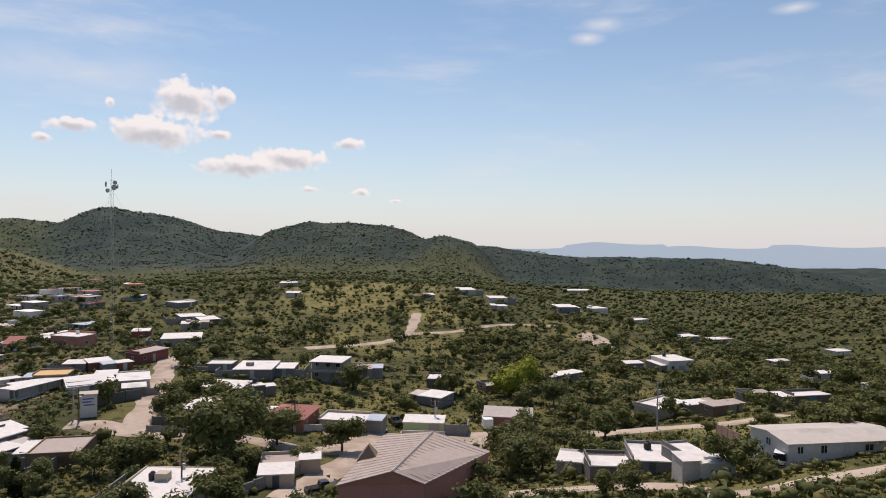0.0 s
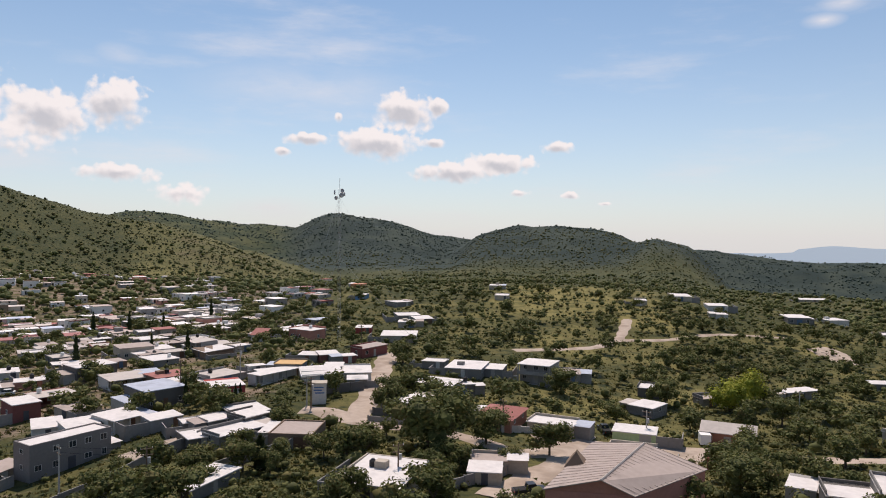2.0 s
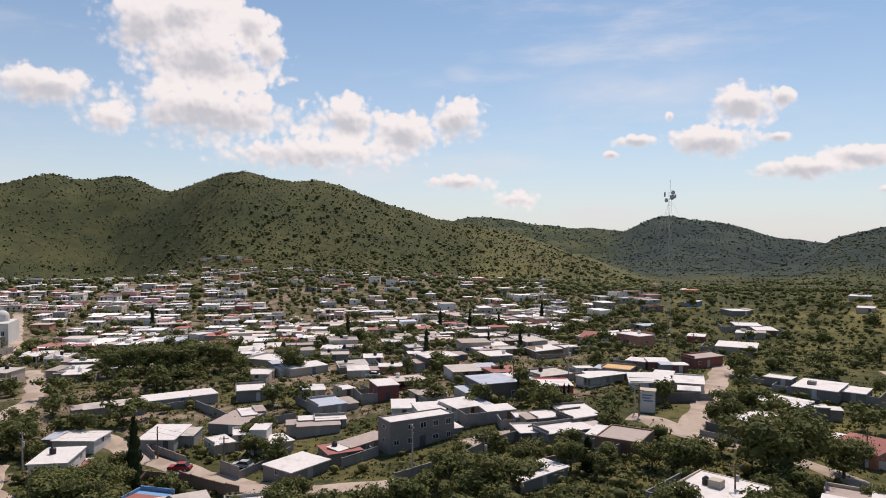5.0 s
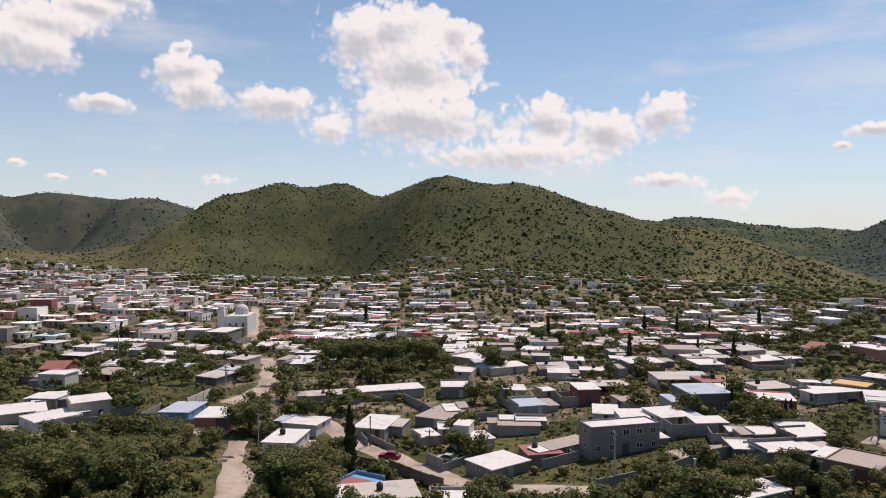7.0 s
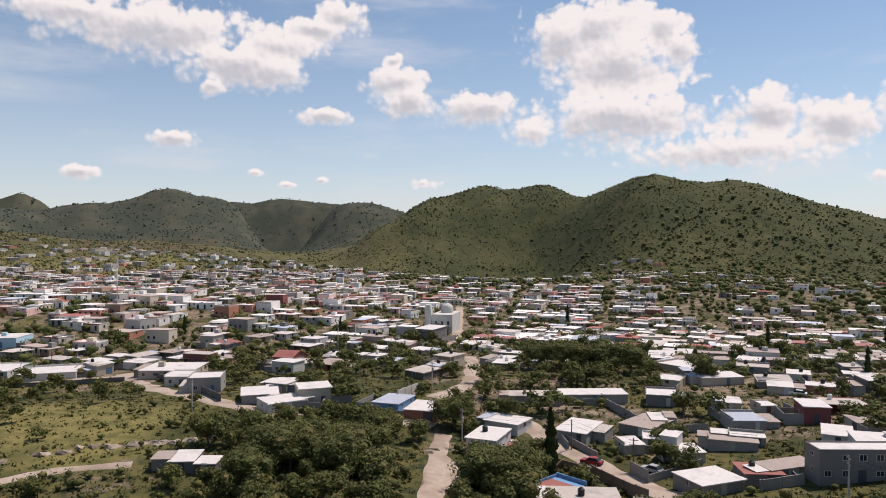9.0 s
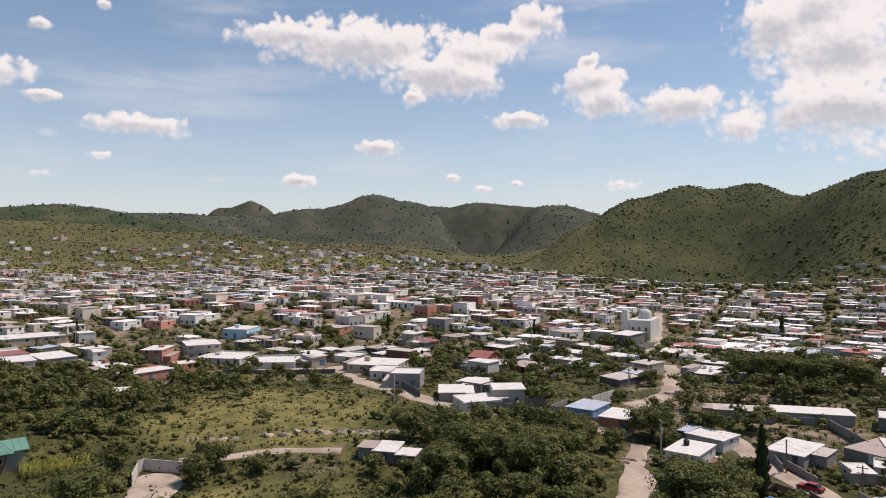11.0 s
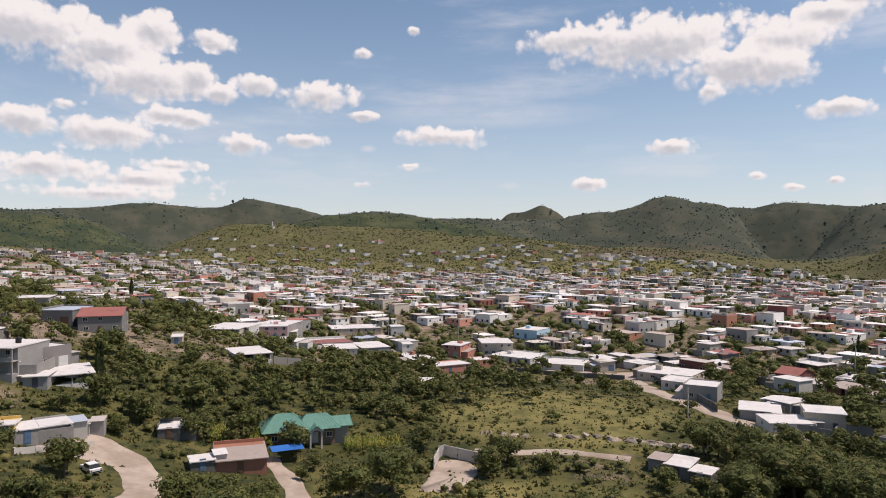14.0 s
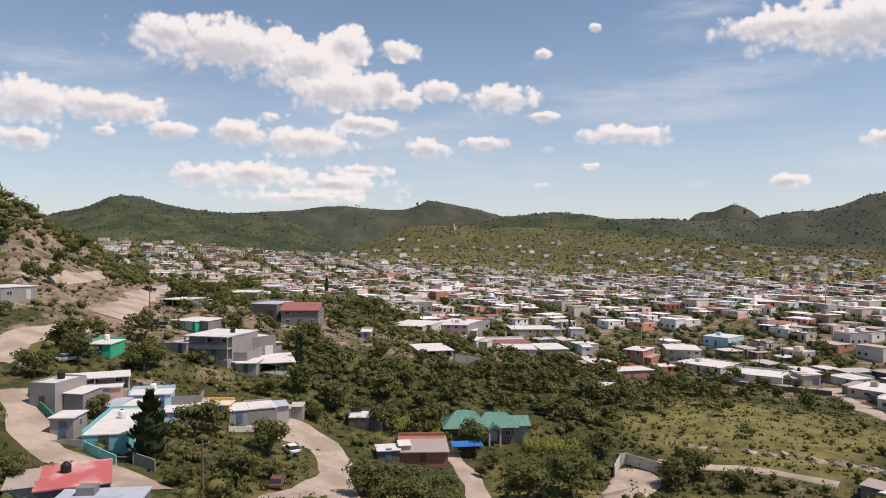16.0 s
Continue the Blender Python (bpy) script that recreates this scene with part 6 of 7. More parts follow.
car(-91.0, -161.3, 231, 'dark', 'pickup')
car(-123.8, -188.6, 232, 'white', 'pickup')
car(-119.2, -216.0, 191, 'dark', 'pickup')
car(-127.9, 64.1, 133, 'red', 'car')
car(-119.7, 72.6, 119, 'silver', 'car')
car(52.6, 163.0, 62, 'white', 'pickup')
car(-22.1, 144.1, 94, 'white', 'car')
car(-9.8, 151.2, 24, 'dark', 'pickup')
car(-5.5, 150.1, 82, 'teal', 'car')
car(-51.8, -116.3, 176, 'dark', 'car')
car(-248.9, 8.0, 168, 'dark', 'car')
car(-242.9, 13.9, 167, 'white', 'car')
car(-186.4, 2.3, 149, 'dark', 'car')
car(-155.0, 136.8, 129, 'white', 'car')
patch([(52.3, 286.0), (62.1, 294.5), (67.7, 278.7), (65.8, 266.0), (57.7, 268.1)], dirt, 'bare_knoll')
patch([(-157.2, 30.3), (-167.0, 34.1), (-164.8, 42.0), (-154.8, 39.0), (-153.5, 34.2)], dirt, 'dirt_yard')
patch([(-121.2, 27.4), (-135.4, 32.2), (-138.7, 37.3), (-127.2, 37.3), (-117.5, 33.5)], dirt, 'dirt_yard')
patch([(-108.2, -53.5), (-126.6, -56.7), (-125.6, -48.3), (-118.7, -46.7), (-109.7, -47.6)], dirt, 'gravel_yard')
patch([(-74.9, -104.0), (-80.3, -109.8), (-88.8, -107.2), (-88.5, -98.1), (-81.9, -92.9), (-79.1, -98.5)], dirt, 'dirt_yard')
patch([(-47.8, -114.4), (-52.9, -119.2), (-56.4, -116.9), (-45.0, -103.1), (-44.8, -105.3)], dirt, 'dirt_yard')
patch([(-92.8, 103.7), (-87.5, 114.8), (-83.5, 111.1), (-86.2, 102.2)], dirt, 'dirt_yard')
patch([(-25.2, 142.1), (-16.7, 147.4), (-10.7, 147.1), (-14.2, 135.4), (-20.7, 135.5)], dirt, 'dirt_yard')
patch([(-15.0, 133.2), (-9.3, 143.1), (9.6, 149.2), (9.9, 136.7), (-2.1, 131.7)], dirt, 'dirt_yard')
patch([(-65.0, -187.0), (-84.0, -199.5), (-104.0, -214.0), (-112.0, -228.0), (-105.0, -214.0), (-91.0, -197.0), (-76.0, -184.5)], dirt, 'quarry_terrace')
rock_bank(-78.6, -193.4, 10.0, 4.3)
rock_bank(-100.0, -218.2, 11.5, 5.0)
rock_bank(-128.4, -253.7, 11.4, 5.0)
rock_bank(-151.7, -280.8, 10.2, 4.1)
rock_bank(-94.2, -225.8, 5.9, 4.3)
rock_bank(-99.7, -190.6, 5.2, 2.1)
rock_bank(-71.7, -182.7, 9.4, 2.2)
rock_bank(-146.1, -37.6, 8.7, 1.6)
rock_bank(-148.7, -31.3, 6.3, 1.4)
rock_bank(-148.0, -23.2, 11.2, 1.7)
rock_bank(-148.2, -15.5, 8.6, 1.5)
rock_bank(-143.5, -47.5, 6.3, 1.1)
rock_bank(-142.9, -53.6, 2.5, 1.3)
rock_bank(-149.5, -8.5, 2.2, 1.2)
rock_bank(-73.5, -150.0, 2.7, 1.3)
rock_bank(-96.5, -171.5, 4.7, 1.9)
rock_bank(-123.5, -180.0, 3.5, 2.5)
rock_bank(-89.7, -186.3, 6.6, 2.3)
rock_bank(-139.5, 34.8, 4.8, 1.4)
rock_bank(-87.8, -99.6, 2.2, 0.7)


# ---- the hall with the broad ribbed roof ----
def seam_plate(corners, mat, parent, name, seams, label=""):
    """A sheet roof face: eave from corner 0 to 1, ridge from 3 to 2, with standing seams up the slope."""
    q = [Vector(c) for c in corners]
    n = (q[1] - q[0]).cross(q[3] - q[0]).normalized()
    if n.z < 0:
        n = -n
    sh = Shape().slab([tuple(c) for c in q], 0.1)
    ob = part(name, sh, mat, parent, label)
    ribs = Shape()
    for i in range(seams + 1):
        t = i / seams
        a, b = q[0].lerp(q[1], t) + n * 0.03, q[3].lerp(q[2], t) + n * 0.03
        ribs.strut(a, b, 0.03)
    tagged(part("seams", ribs, mat, ob), kind="stuff")
    return ob


def hall():
    ob = new("hall")
    E, T = 12.4, 14.3
    L, F, R, B = (-13.5, 90.0), (-2.1, 91.0), (7.4, 105.0), (-9.3, 113.0)
    A, C = (-6.2, 90.2), (-1.2, 108.6)
    roof = ROOF_M["tan"]
    seam_plate([(*L, E), (*B, E), (*C, T), (*A, T)][::1], roof, ob, "roof", 16)
    seam_plate([(*F, E), (*R, E), (*C, T), (*A, T)], roof, ob, "roof", 16)
    seam_plate([(*R, E), (*B, E), (*C, T), (*C, T)], roof, ob, "roof", 12)
    part("ridge_cap", Shape().strut((*A, T + 0.05), (*C, T + 0.05), 0.14), ROOF_M["cream"], ob)
    inset = [tuple(np.array(p) * 0.96 + np.array((-3.5, 100)) * 0.04) for p in (L, F, R, B)]
    for p, q in zip(inset, inset[1:] + inset[:1]):
        d = Vector((q[0] - p[0], q[1] - p[1], 0)).normalized()
        s = Vector((-d.y, d.x, 0)) * 0.12
        v = [(e[0] + o.x, e[1] + o.y, z) for z in (4.0, E - 0.05) for e, o in ((p, s), (q, s), (q, -s), (p, -s))]
        part("wall", Shape().faces(v, [(0, 1, 2, 3), (7, 6, 5, 4), (0, 4, 5, 1), (1, 5, 6, 2), (2, 6, 7, 3), (3, 7, 4, 0)]), WALL_M["salmon"], ob)
    part("gable_wall", Shape().faces([(*inset[0], E - 0.05), (*inset[1], E - 0.05), (A[0], A[1] + 0.5, T - 0.1)], [(0, 1, 2)]), WALL_M["salmon"], ob)
    dx, dy, dz = -10.4, 101.5, 10.8
    part("dormer", Shape().box(dx - 1.3, dy - 1.3, dz - 4, dx + 1.3, dy + 1.3, dz + 1.6), WALL_M["brick"], ob)
    part("dormer_roof", Shape().faces([(dx - 1.6, dy - 1.6, dz + 1.5), (dx + 1.6, dy - 1.6, dz + 1.5), (dx + 1.6, dy + 1.6, dz + 1.5), (dx - 1.6, dy + 1.6, dz + 1.5), (dx, dy - 0.5, dz + 3.6), (dx, dy + 0.5, dz + 3.6)], [(0, 1, 4), (1, 2, 5, 4), (2, 3, 5), (3, 0, 4, 5), (3, 2, 1, 0)]), WALL_M["brown"], ob)
    return tagged(ob, "large salmon hall under a broad tan ribbed sheet roof", "hall")


hall()


# ---- the green-roofed house, its awning and maize ----
def hip(ob, x0, x1, y0, y1, h, up, cut, mat, name="roof"):
    ym = (y0 + y1) / 2
    a, b = x0 + cut, x1 - cut
    if a > b:
        a = b = (x0 + x1) / 2
    seam_plate([(x0, y0, h), (x1, y0, h), (b, ym, h + up), (a, ym, h + up)], mat, ob, name, max(4, int((x1 - x0) / 0.8)))
    seam_plate([(x1, y1, h), (x0, y1, h), (a, ym, h + up), (b, ym, h + up)], mat, ob, name, max(4, int((x1 - x0) / 0.8)))
    seam_plate([(x1, y0, h), (x1, y1, h), (b, ym, h + up), (b, ym, h + up)], mat, ob, name, max(4, int((y1 - y0) / 0.8)))
    seam_plate([(x0, y1, h), (x0, y0, h), (a, ym, h + up), (a, ym, h + up)], mat, ob, name, max(4, int((y1 - y0) / 0.8)))


def green_house():
    ob = new("house")
    x, y, turn = -119.6, -83.8, 133
    z = z_at(x, y)
    ob.matrix_basis = pose(x, y, z, 0, 0, turn)
    g = ROOF_M["green"]
    part("body", Shape().box(-7.9, -2.4, -1.5, -1.0, 4.6, 3.0), WALL_M["brown"], ob)
    part("body", Shape().box(-1.0, -2.0, -1.5, 5.6, 4.2, 3.0), WALL_M["brown"], ob)
    part("body", Shape().box(5.62, -1.4, -1.5, 8.4, 3.6, 3.0), WALL_M["cement"], ob)
    hip(ob, -9.0, 0.6, -3.4, 5.8, 2.9, 2.7, 3.2, g)
    hip(ob, -2.2, 6.6, -3.3, 4.7, 2.95, 2.3, 2.4, g)
    seam_plate([(4.6, -2.2, 3.0), (9.2, -2.2, 3.0), (9.2, 1.1, 4.4), (4.6, 1.1, 4.4)], g, ob, "roof", 4)
    seam_plate([(9.2, 4.4, 3.0), (4.6, 4.4, 3.0), (4.6, 1.1, 4.4), (9.2, 1.1, 4.4)], g, ob, "roof", 4)
    for px in (0.3, 2.5):
        part("column", Shape().box(px - 0.16, -4.4, -1.0, px + 0.16, -4.1, 2.4), WALL_M["white"], ob)
    part("arch", Shape().faces([(0.14 + 2.52 * i / 8, -4.4, 2.3 + (0.0 if j else 0.0) + (0.75 * math.sin(math.pi * i / 8) if j == 0 else 1.4 - abs(i - 4) * 0.18)) for j in (0, 1) for i in range(9)], [(i, i + 1, 10 + i, 9 + i) for i in range(8)]), WALL_M["white"], ob)
    seam_plate([(1.4, -4.7, 3.9), (1.4, -2.0, 3.9), (-0.2, -2.0, 2.7), (-0.2, -4.7, 2.7)], g, ob, "porch_roof", 3)
    seam_plate([(1.4, -2.0, 3.9), (1.4, -4.7, 3.9), (3.0, -4.7, 2.7), (3.0, -2.0, 2.7)], g, ob, "porch_roof", 3)
    opening("door", ob, 1.4, -2.0, 0.0, 0, 1.5)
    for px in (-6.5, -4.5, -2.5):
        opening("window", ob, px, -2.4, 1.5, 0, 1.1, 1.0)
    opening("window", ob, 4.4, -2.0, 1.5, 0, 1.1)
    PLOTS.append((x, y, 8.6, 5.0, radians(turn)))
    tagged(ob, "house with a green ribbed metal hipped roof and white arched porch", "house")


green_house()


def awning(x, y, turn):
    ob = new("awning")
    ob.matrix_basis = pose(x, y, z_at(x, y), 0, 0, turn)
    tarp = material("blue_tarpaulin", (0.03, 0.14, 0.42), 0.5, 0.12)
    n = 8
    v = [(-3 + 6 * i / n, -1.6 + 3.2 * j / n, 2.4 - 0.35 * math.sin(math.pi * i / n) * math.sin(math.pi * j / n) + 0.25 * j / n) for j in range(n + 1) for i in range(n + 1)]
    part("tarpaulin", Shape().faces(v, [(a + i, a + i + 1, a + i + n + 2, a + i + n + 1) for a in range(0, n * (n + 1), n + 1) for i in range(n)]), tarp, ob)
    for px, py in ((-2.9, -1.5), (2.9, -1.5), (-2.9, 1.5), (2.9, 1.5)):
        part("pole", Shape().tube(px, py, -0.3, 2.5, 0.05, 0.05, 6), wood, ob)
    tagged(ob, "bright blue tarpaulin awning on thin poles", "awning")


awning(-108.4, -80.2, 138)


def maize(x, y, wide, deep, turn, seed):
    """A small stand of maize."""
    g = random.Random(seed)
    sh = Shape()
    c, s = math.cos(radians(turn)), math.sin(radians(turn))
    for i in range(int(wide / 0.55)):
        for j in range(int(deep / 0.7)):
            u, v = (i + g.random()) * 0.55 - wide / 2, (j + g.random()) * 0.7 - deep / 2
            px, py = x + u * c - v * s, y + u * s + v * c
            z, h = z_at(px, py), g.uniform(1.3, 2.2)
            sh.strut((px, py, z), (px, py, z + h), 0.025)
            for k in range(6):
                a = g.uniform(0, 6.28)
                o = Vector((px, py, z + h * (0.2 + 0.13 * k)))
                d = Vector((math.cos(a), math.sin(a), 0))
                e = Vector((-d.y, d.x, 0)) * 0.06
                sh.faces([o - e, o + d * 0.35 + Vector((0, 0, 0.3)) - e, o + d * 0.75 + Vector((0, 0, 0.05)), o + d * 0.35 + Vector((0, 0, 0.3)) + e, o + e], [(0, 1, 2, 3, 4)])
    tagged(new("maize", sh.mesh("maize", corn_leaf)), "stand of tall green and yellowing maize", "maize", kind="stuff")


maize(-110.4, -92.6, 11, 7, 133, 1)
maize(-125.0, -71.5, 11, 5, 128, 2)


# ---- landmarks of the town ----
def church(x, y):
    ob = new("church")
    ob.matrix_basis = pose(x, y, z_at(x, y), 0, 0, 62)
    w = WALL_M["white"]
    part("nave", Shape().box(-5, -8, -1.5, 5, 10, 8.5), w, ob)
    part("tower", Shape().box(-8.2, -9, -1.5, -5.1, -5.5, 11), w, ob)
    part("belfry", Shape().box(-7.9, -8.7, 11, -5.4, -5.8, 13), w, ob)
    part("drum", Shape().tube(0, 3, 8.5, 10.2, 3.1, 3.1, 16), w, ob)
    d = Shape()
    for i in range(5):
        a0, a1 = i * 0.314, (i + 1) * 0.314
        d.tube(0, 3, 10.2 + 2.8 * math.sin(a0), 10.2 + 2.8 * math.sin(a1), 3.1 * math.cos(a0), max(0.05, 3.1 * math.cos(a1)), 16)
    part("dome", d, w, ob)
    part("lantern", Shape().tube(0, 3, 12.9, 14.2, 0.5, 0.3, 8), w, ob)
    for px in (-3, 0, 3):
        opening("window", ob, px, -8, 4.5, 0, 1.0, 1.8)
    PLOTS.append((x, y, 9, 11, radians(62)))
    tagged(ob, "white church with a round dome and square bell tower", "church")


church(-330, 88)


def monument(x, y):
    ob = new("monument")
    ob.location = (x, y, z_at(x, y))
    part("plinth", Shape().box(-2.5, -2.5, -2, 2.5, 2.5, 3), concrete, ob)
    part("figure_block", Shape().tube(0, 0, 3, 10, 1.5, 0.9, 8), concrete, ob)
    tagged(ob, "grey stone monument on the hilltop", "monument")


monument(-813, -627)


def white_mast(x, y, high):
    ob = new("antenna_mast")
    ob.location = (x, y, z_at(x, y))
    part("pole", Shape().tube(0, 0, -1, high, 0.35, 0.18, 8), white_plastic, ob)
    for k in range(3):
        part("bracket", Shape().box(-0.8, -0.1, high - 1.0 - 1.5 * k, 0.8, 0.1, high - 0.7 - 1.5 * k), steel, ob)
    tagged(ob, "slim white antenna mast above the town roofs", "mast")


white_mast(-372, -66, 24)


def sign_tower(x, y):
    """White water cube with lines of blue writing too small to read."""
    ob = new("sign_tower")
    ob.matrix_basis = pose(x, y, z_at(x, y), 0, 0, 25)
    part("body", Shape().box(-1.5, -1.5, -0.8, 1.5, 1.5, 4.4), WALL_M["white"], ob)
    part("cap", Shape().box(-1.7, -1.7, 4.4, 1.7, 1.7, 4.6), WALL_M["cream"], ob)
    ink = material("faded_blue_paint", (0.10, 0.18, 0.36), 0.8, 0.2)
    for z, a, b in ((3.5, -1.1, 1.0), (2.9, -1.2, 0.6), (2.3, -0.9, 1.1)):
        part("writing_bar", Shape().box(a, -1.53, z, b, -1.5, z + 0.28), ink, ob)
    tagged(ob, "white block tower with faded blue painted lines", "sign")


sign_tower(-70.5, 140.6)


def wires():
    """Sagging cables between neighbouring poles."""
    left = list(POLES)
    n = 0
    for i, p in enumerate(POLES):
        near = sorted((math.dist(p[:2], q[:2]), q) for q in POLES if q is not p)[:1]
        for d, q in near:
            if d > 75 or (q, p) in left:
                continue
            left.append((p, q))
            for k in range(2):
                sh = Shape()
                for e in range(11):
                    t = e / 10
                    v = Vector(p).lerp(Vector(q), t) + Vector((0, 0, -0.9 * k - 4 * t * (1 - t) * d * 0.02))
                    sh.v += [tuple(v + o) for o in (Vector((0.015, 0.015, 0)), Vector((-0.015, -0.015, 0)), Vector((0, 0, 0.025)))]
                    if e:
                        c = 3 * e
                        sh.f += [(c - 3 + i, c - 3 + (i + 1) % 3, c + (i + 1) % 3, c + i) for i in range(3)]
                        sh.m += [0, 0, 0]
                tagged(new("cable", sh.mesh("cable", rubber)), "thin dark overhead cable sagging between poles", "cable", "overhead cables")


wires()


# ---- plants ----
def crown_mesh(name, mat, seed, clumps=420, wide=1.0, high=1.0, leafsize=0.16, lobes=9, low=0.25):
    """A crown of unit height on the ground: leaf clumps round several lobes, uneven, with gaps, over a dark core."""
    r = random.Random(seed)
    sh = Shape()
    centres = []
    for i in range(lobes):
        a, q = r.uniform(0, 6.283), r.uniform(0.05, 0.36) * wide
        centres.append((math.cos(a) * q, math.sin(a) * q, r.uniform(low + 0.12, 0.82) * high, r.uniform(0.16, 0.27)))
    for i in range(clumps):
        cx, cy, cz, cr = r.choice(centres)
        v = Vector((r.gauss(0, 1), r.gauss(0, 1), r.gauss(0.15, 1))).normalized()
        p = Vector((cx, cy, cz)) + Vector((v.x * cr, v.y * cr, v.z * cr * 0.85)) * r.uniform(0.7, 1.08)
        n = (v + Vector((r.gauss(0, 0.5), r.gauss(0, 0.5), r.gauss(0.3, 0.5)))).normalized()
        t = n.orthogonal().normalized()
        t.rotate(Matrix.Rotation(r.uniform(0, 6.28), 3, n))
        b = n.cross(t)
        s = leafsize * r.uniform(0.55, 1.15)
        sh.faces([p - t * s * 0.6, p + b * s * 0.6 + n * s * 0.1, p + t * s * 0.6], [(0, 1, 2)])
    for cx, cy, cz, cr in centres:
        k = len(sh.v)
        bm = bmesh.new()
        bmesh.ops.create_icosphere(bm, subdivisions=1, radius=cr * 0.55)
        sh.faces([(v.co.x + cx + r.uniform(-0.02, 0.02), v.co.y + cy + r.uniform(-0.02, 0.02), v.co.z * 0.9 + cz) for v in bm.verts], [[v.index for v in f.verts] for f in bm.faces])
        bm.free()
    return sh.mesh(name, mat)


def trunk_mesh(seed, top=0.5):
    r = random.Random(seed)
    sh = Shape()
    sh.tube(0, 0, -0.08, top * 0.55, 0.035, 0.024, 7)
    for i in range(4):
        a = i * 1.57 + r.uniform(-0.4, 0.4)
        p = Vector((0, 0, top * 0.4))
        q = Vector((math.cos(a) * 0.22, math.sin(a) * 0.22, top + r.uniform(0, 0.15)))
        sh.strut(p, q, 0.014)
    return sh.mesh("trunk", bark)


CROWNS = [crown_mesh("crown", leaf, 100 + i, 1350, 1.15, 1.0, leafsize=0.088, lobes=12) for i in range(7)]
TALL_CROWNS = [crown_mesh("crown", leaf, 400 + i, 3600, 1.2, 1.0, leafsize=0.052, lobes=24) for i in range(4)]
TRUNKS = [trunk_mesh(40 + i) for i in range(3)]
YELLOW = [crown_mesh("crown", yellow_leaf, 200 + i, 3000, 1.1, 1.0, leafsize=0.055, lobes=18, low=0.1) for i in range(2)]
STANDING = []


def tree(x, y, high, crown=None, label="leafy dark green tree with a rounded uneven crown", group="trees"):
    ob = new("tree")
    s = high * rnd.uniform(0.92, 1.08)
    ob.matrix_basis = pose(x, y, z_at(x, y), 0, 0, rnd.uniform(0, 360)) @ Matrix.Diagonal((s * rnd.uniform(1.0, 1.3), s * rnd.uniform(1.0, 1.3), s, 1))
    for name, me in (("crown", crown or rnd.choice(CROWNS if high < 6.6 else TALL_CROWNS)), ("trunk", rnd.choice(TRUNKS))):
        p = new(name, me)
        p.parent = ob
    STANDING.append((x, y, high * 0.45))
    return tagged(ob, label, "tree", group)


def yellow_tree(x, y, high):
    return tree(x, y, high, rnd.choice(YELLOW), "bright yellow-green tree above the darker scrub", "yellow-green trees")


def cypress_mesh(seed):
    r = random.Random(seed)
    sh = Shape()
    for i in range(420):
        z = r.uniform(0.04, 1.0) ** 0.9
        q = 0.115 * math.sin(min(1, (1 - z) * 1.5 + 0.06) * 1.57) * r.uniform(0.75, 1.15) * (0.7 + 0.3 * math.sin(z * 31 + seed))
        a = r.uniform(0, 6.283)
        p = Vector((math.cos(a) * q, math.sin(a) * q, z))
        up = Vector((math.cos(a) * 0.35, math.sin(a) * 0.35, 1)).normalized()
        side = Vector((-math.sin(a), math.cos(a), 0))
        s = r.uniform(0.03, 0.06)
        sh.faces([p - up * s, p + side * s * 0.5, p + up * s * 1.2, p - side * s * 0.5], [(0, 1, 2, 3)])
    sh.tube(0, 0, 0.05, 0.55, 0.085, 0.075, 9).tube(0, 0, 0.55, 0.97, 0.075, 0.006, 9)
    return sh.mesh("crown", cypress_leaf)


CYPRESSES = [cypress_mesh(i) for i in range(3)]


def cypress(x, y, high, wide=1.0):
    ob = new("cypress")
    ob.matrix_basis = pose(x, y, z_at(x, y), 0, 0, rnd.uniform(0, 360)) @ Matrix.Diagonal((high * wide, high * wide, high, 1))
    for name, me in (("crown", rnd.choice(CYPRESSES)), ("trunk", TRUNKS[0])):
        p = new(name, me)
        p.parent = ob
        if name == "trunk":
            p.scale = (1, 1, 0.3)
    STANDING.append((x, y, 1.5))
    return tagged(ob, "tall narrow dark green cypress", "tree", "cypresses")


def conifer(x, y, high):
    return tagged(cypress(x, y, high * 1.1, 2.3), "broad dark conical conifer beside low houses", "tree", "conifers")


def palm(x, y, high):
    ob = new("palm")
    ob.matrix_basis = pose(x, y, z_at(x, y))
    part("trunk", Shape().tube(0, 0, -0.5, high * 0.6, 0.3, 0.22, 9), bark, ob)
    sh = Shape()
    for i in range(34):
        a, lift = i * 2.4, 0.9 - 1.5 * (i / 34)
        o = Vector((0, 0, high * 0.6))
        d = Vector((math.cos(a), math.sin(a), 0))
        side = Vector((-math.sin(a), math.cos(a), 0))
        last = None
        for k in range(6):
            t = k / 5
            p = o + d * (t * high * 0.55) + Vector((0, 0, high * 0.45 * (lift * t - 0.75 * t * t)))
            w = 0.28 * math.sin(0.4 + 2.6 * t)
            if last:
                sh.faces([last[0] - side * last[1], p - side * w, p + Vector((0, 0, 0.12)), last[0] + Vector((0, 0, 0.12)), p + side * w, last[0] + side * last[1]], [(0, 1, 2, 3), (3, 2, 4, 5)])
            last = (p, w)
    part("crown", sh, leaf, ob)
    return tagged(ob, "short palm with arching dark green fronds", "palm tree")


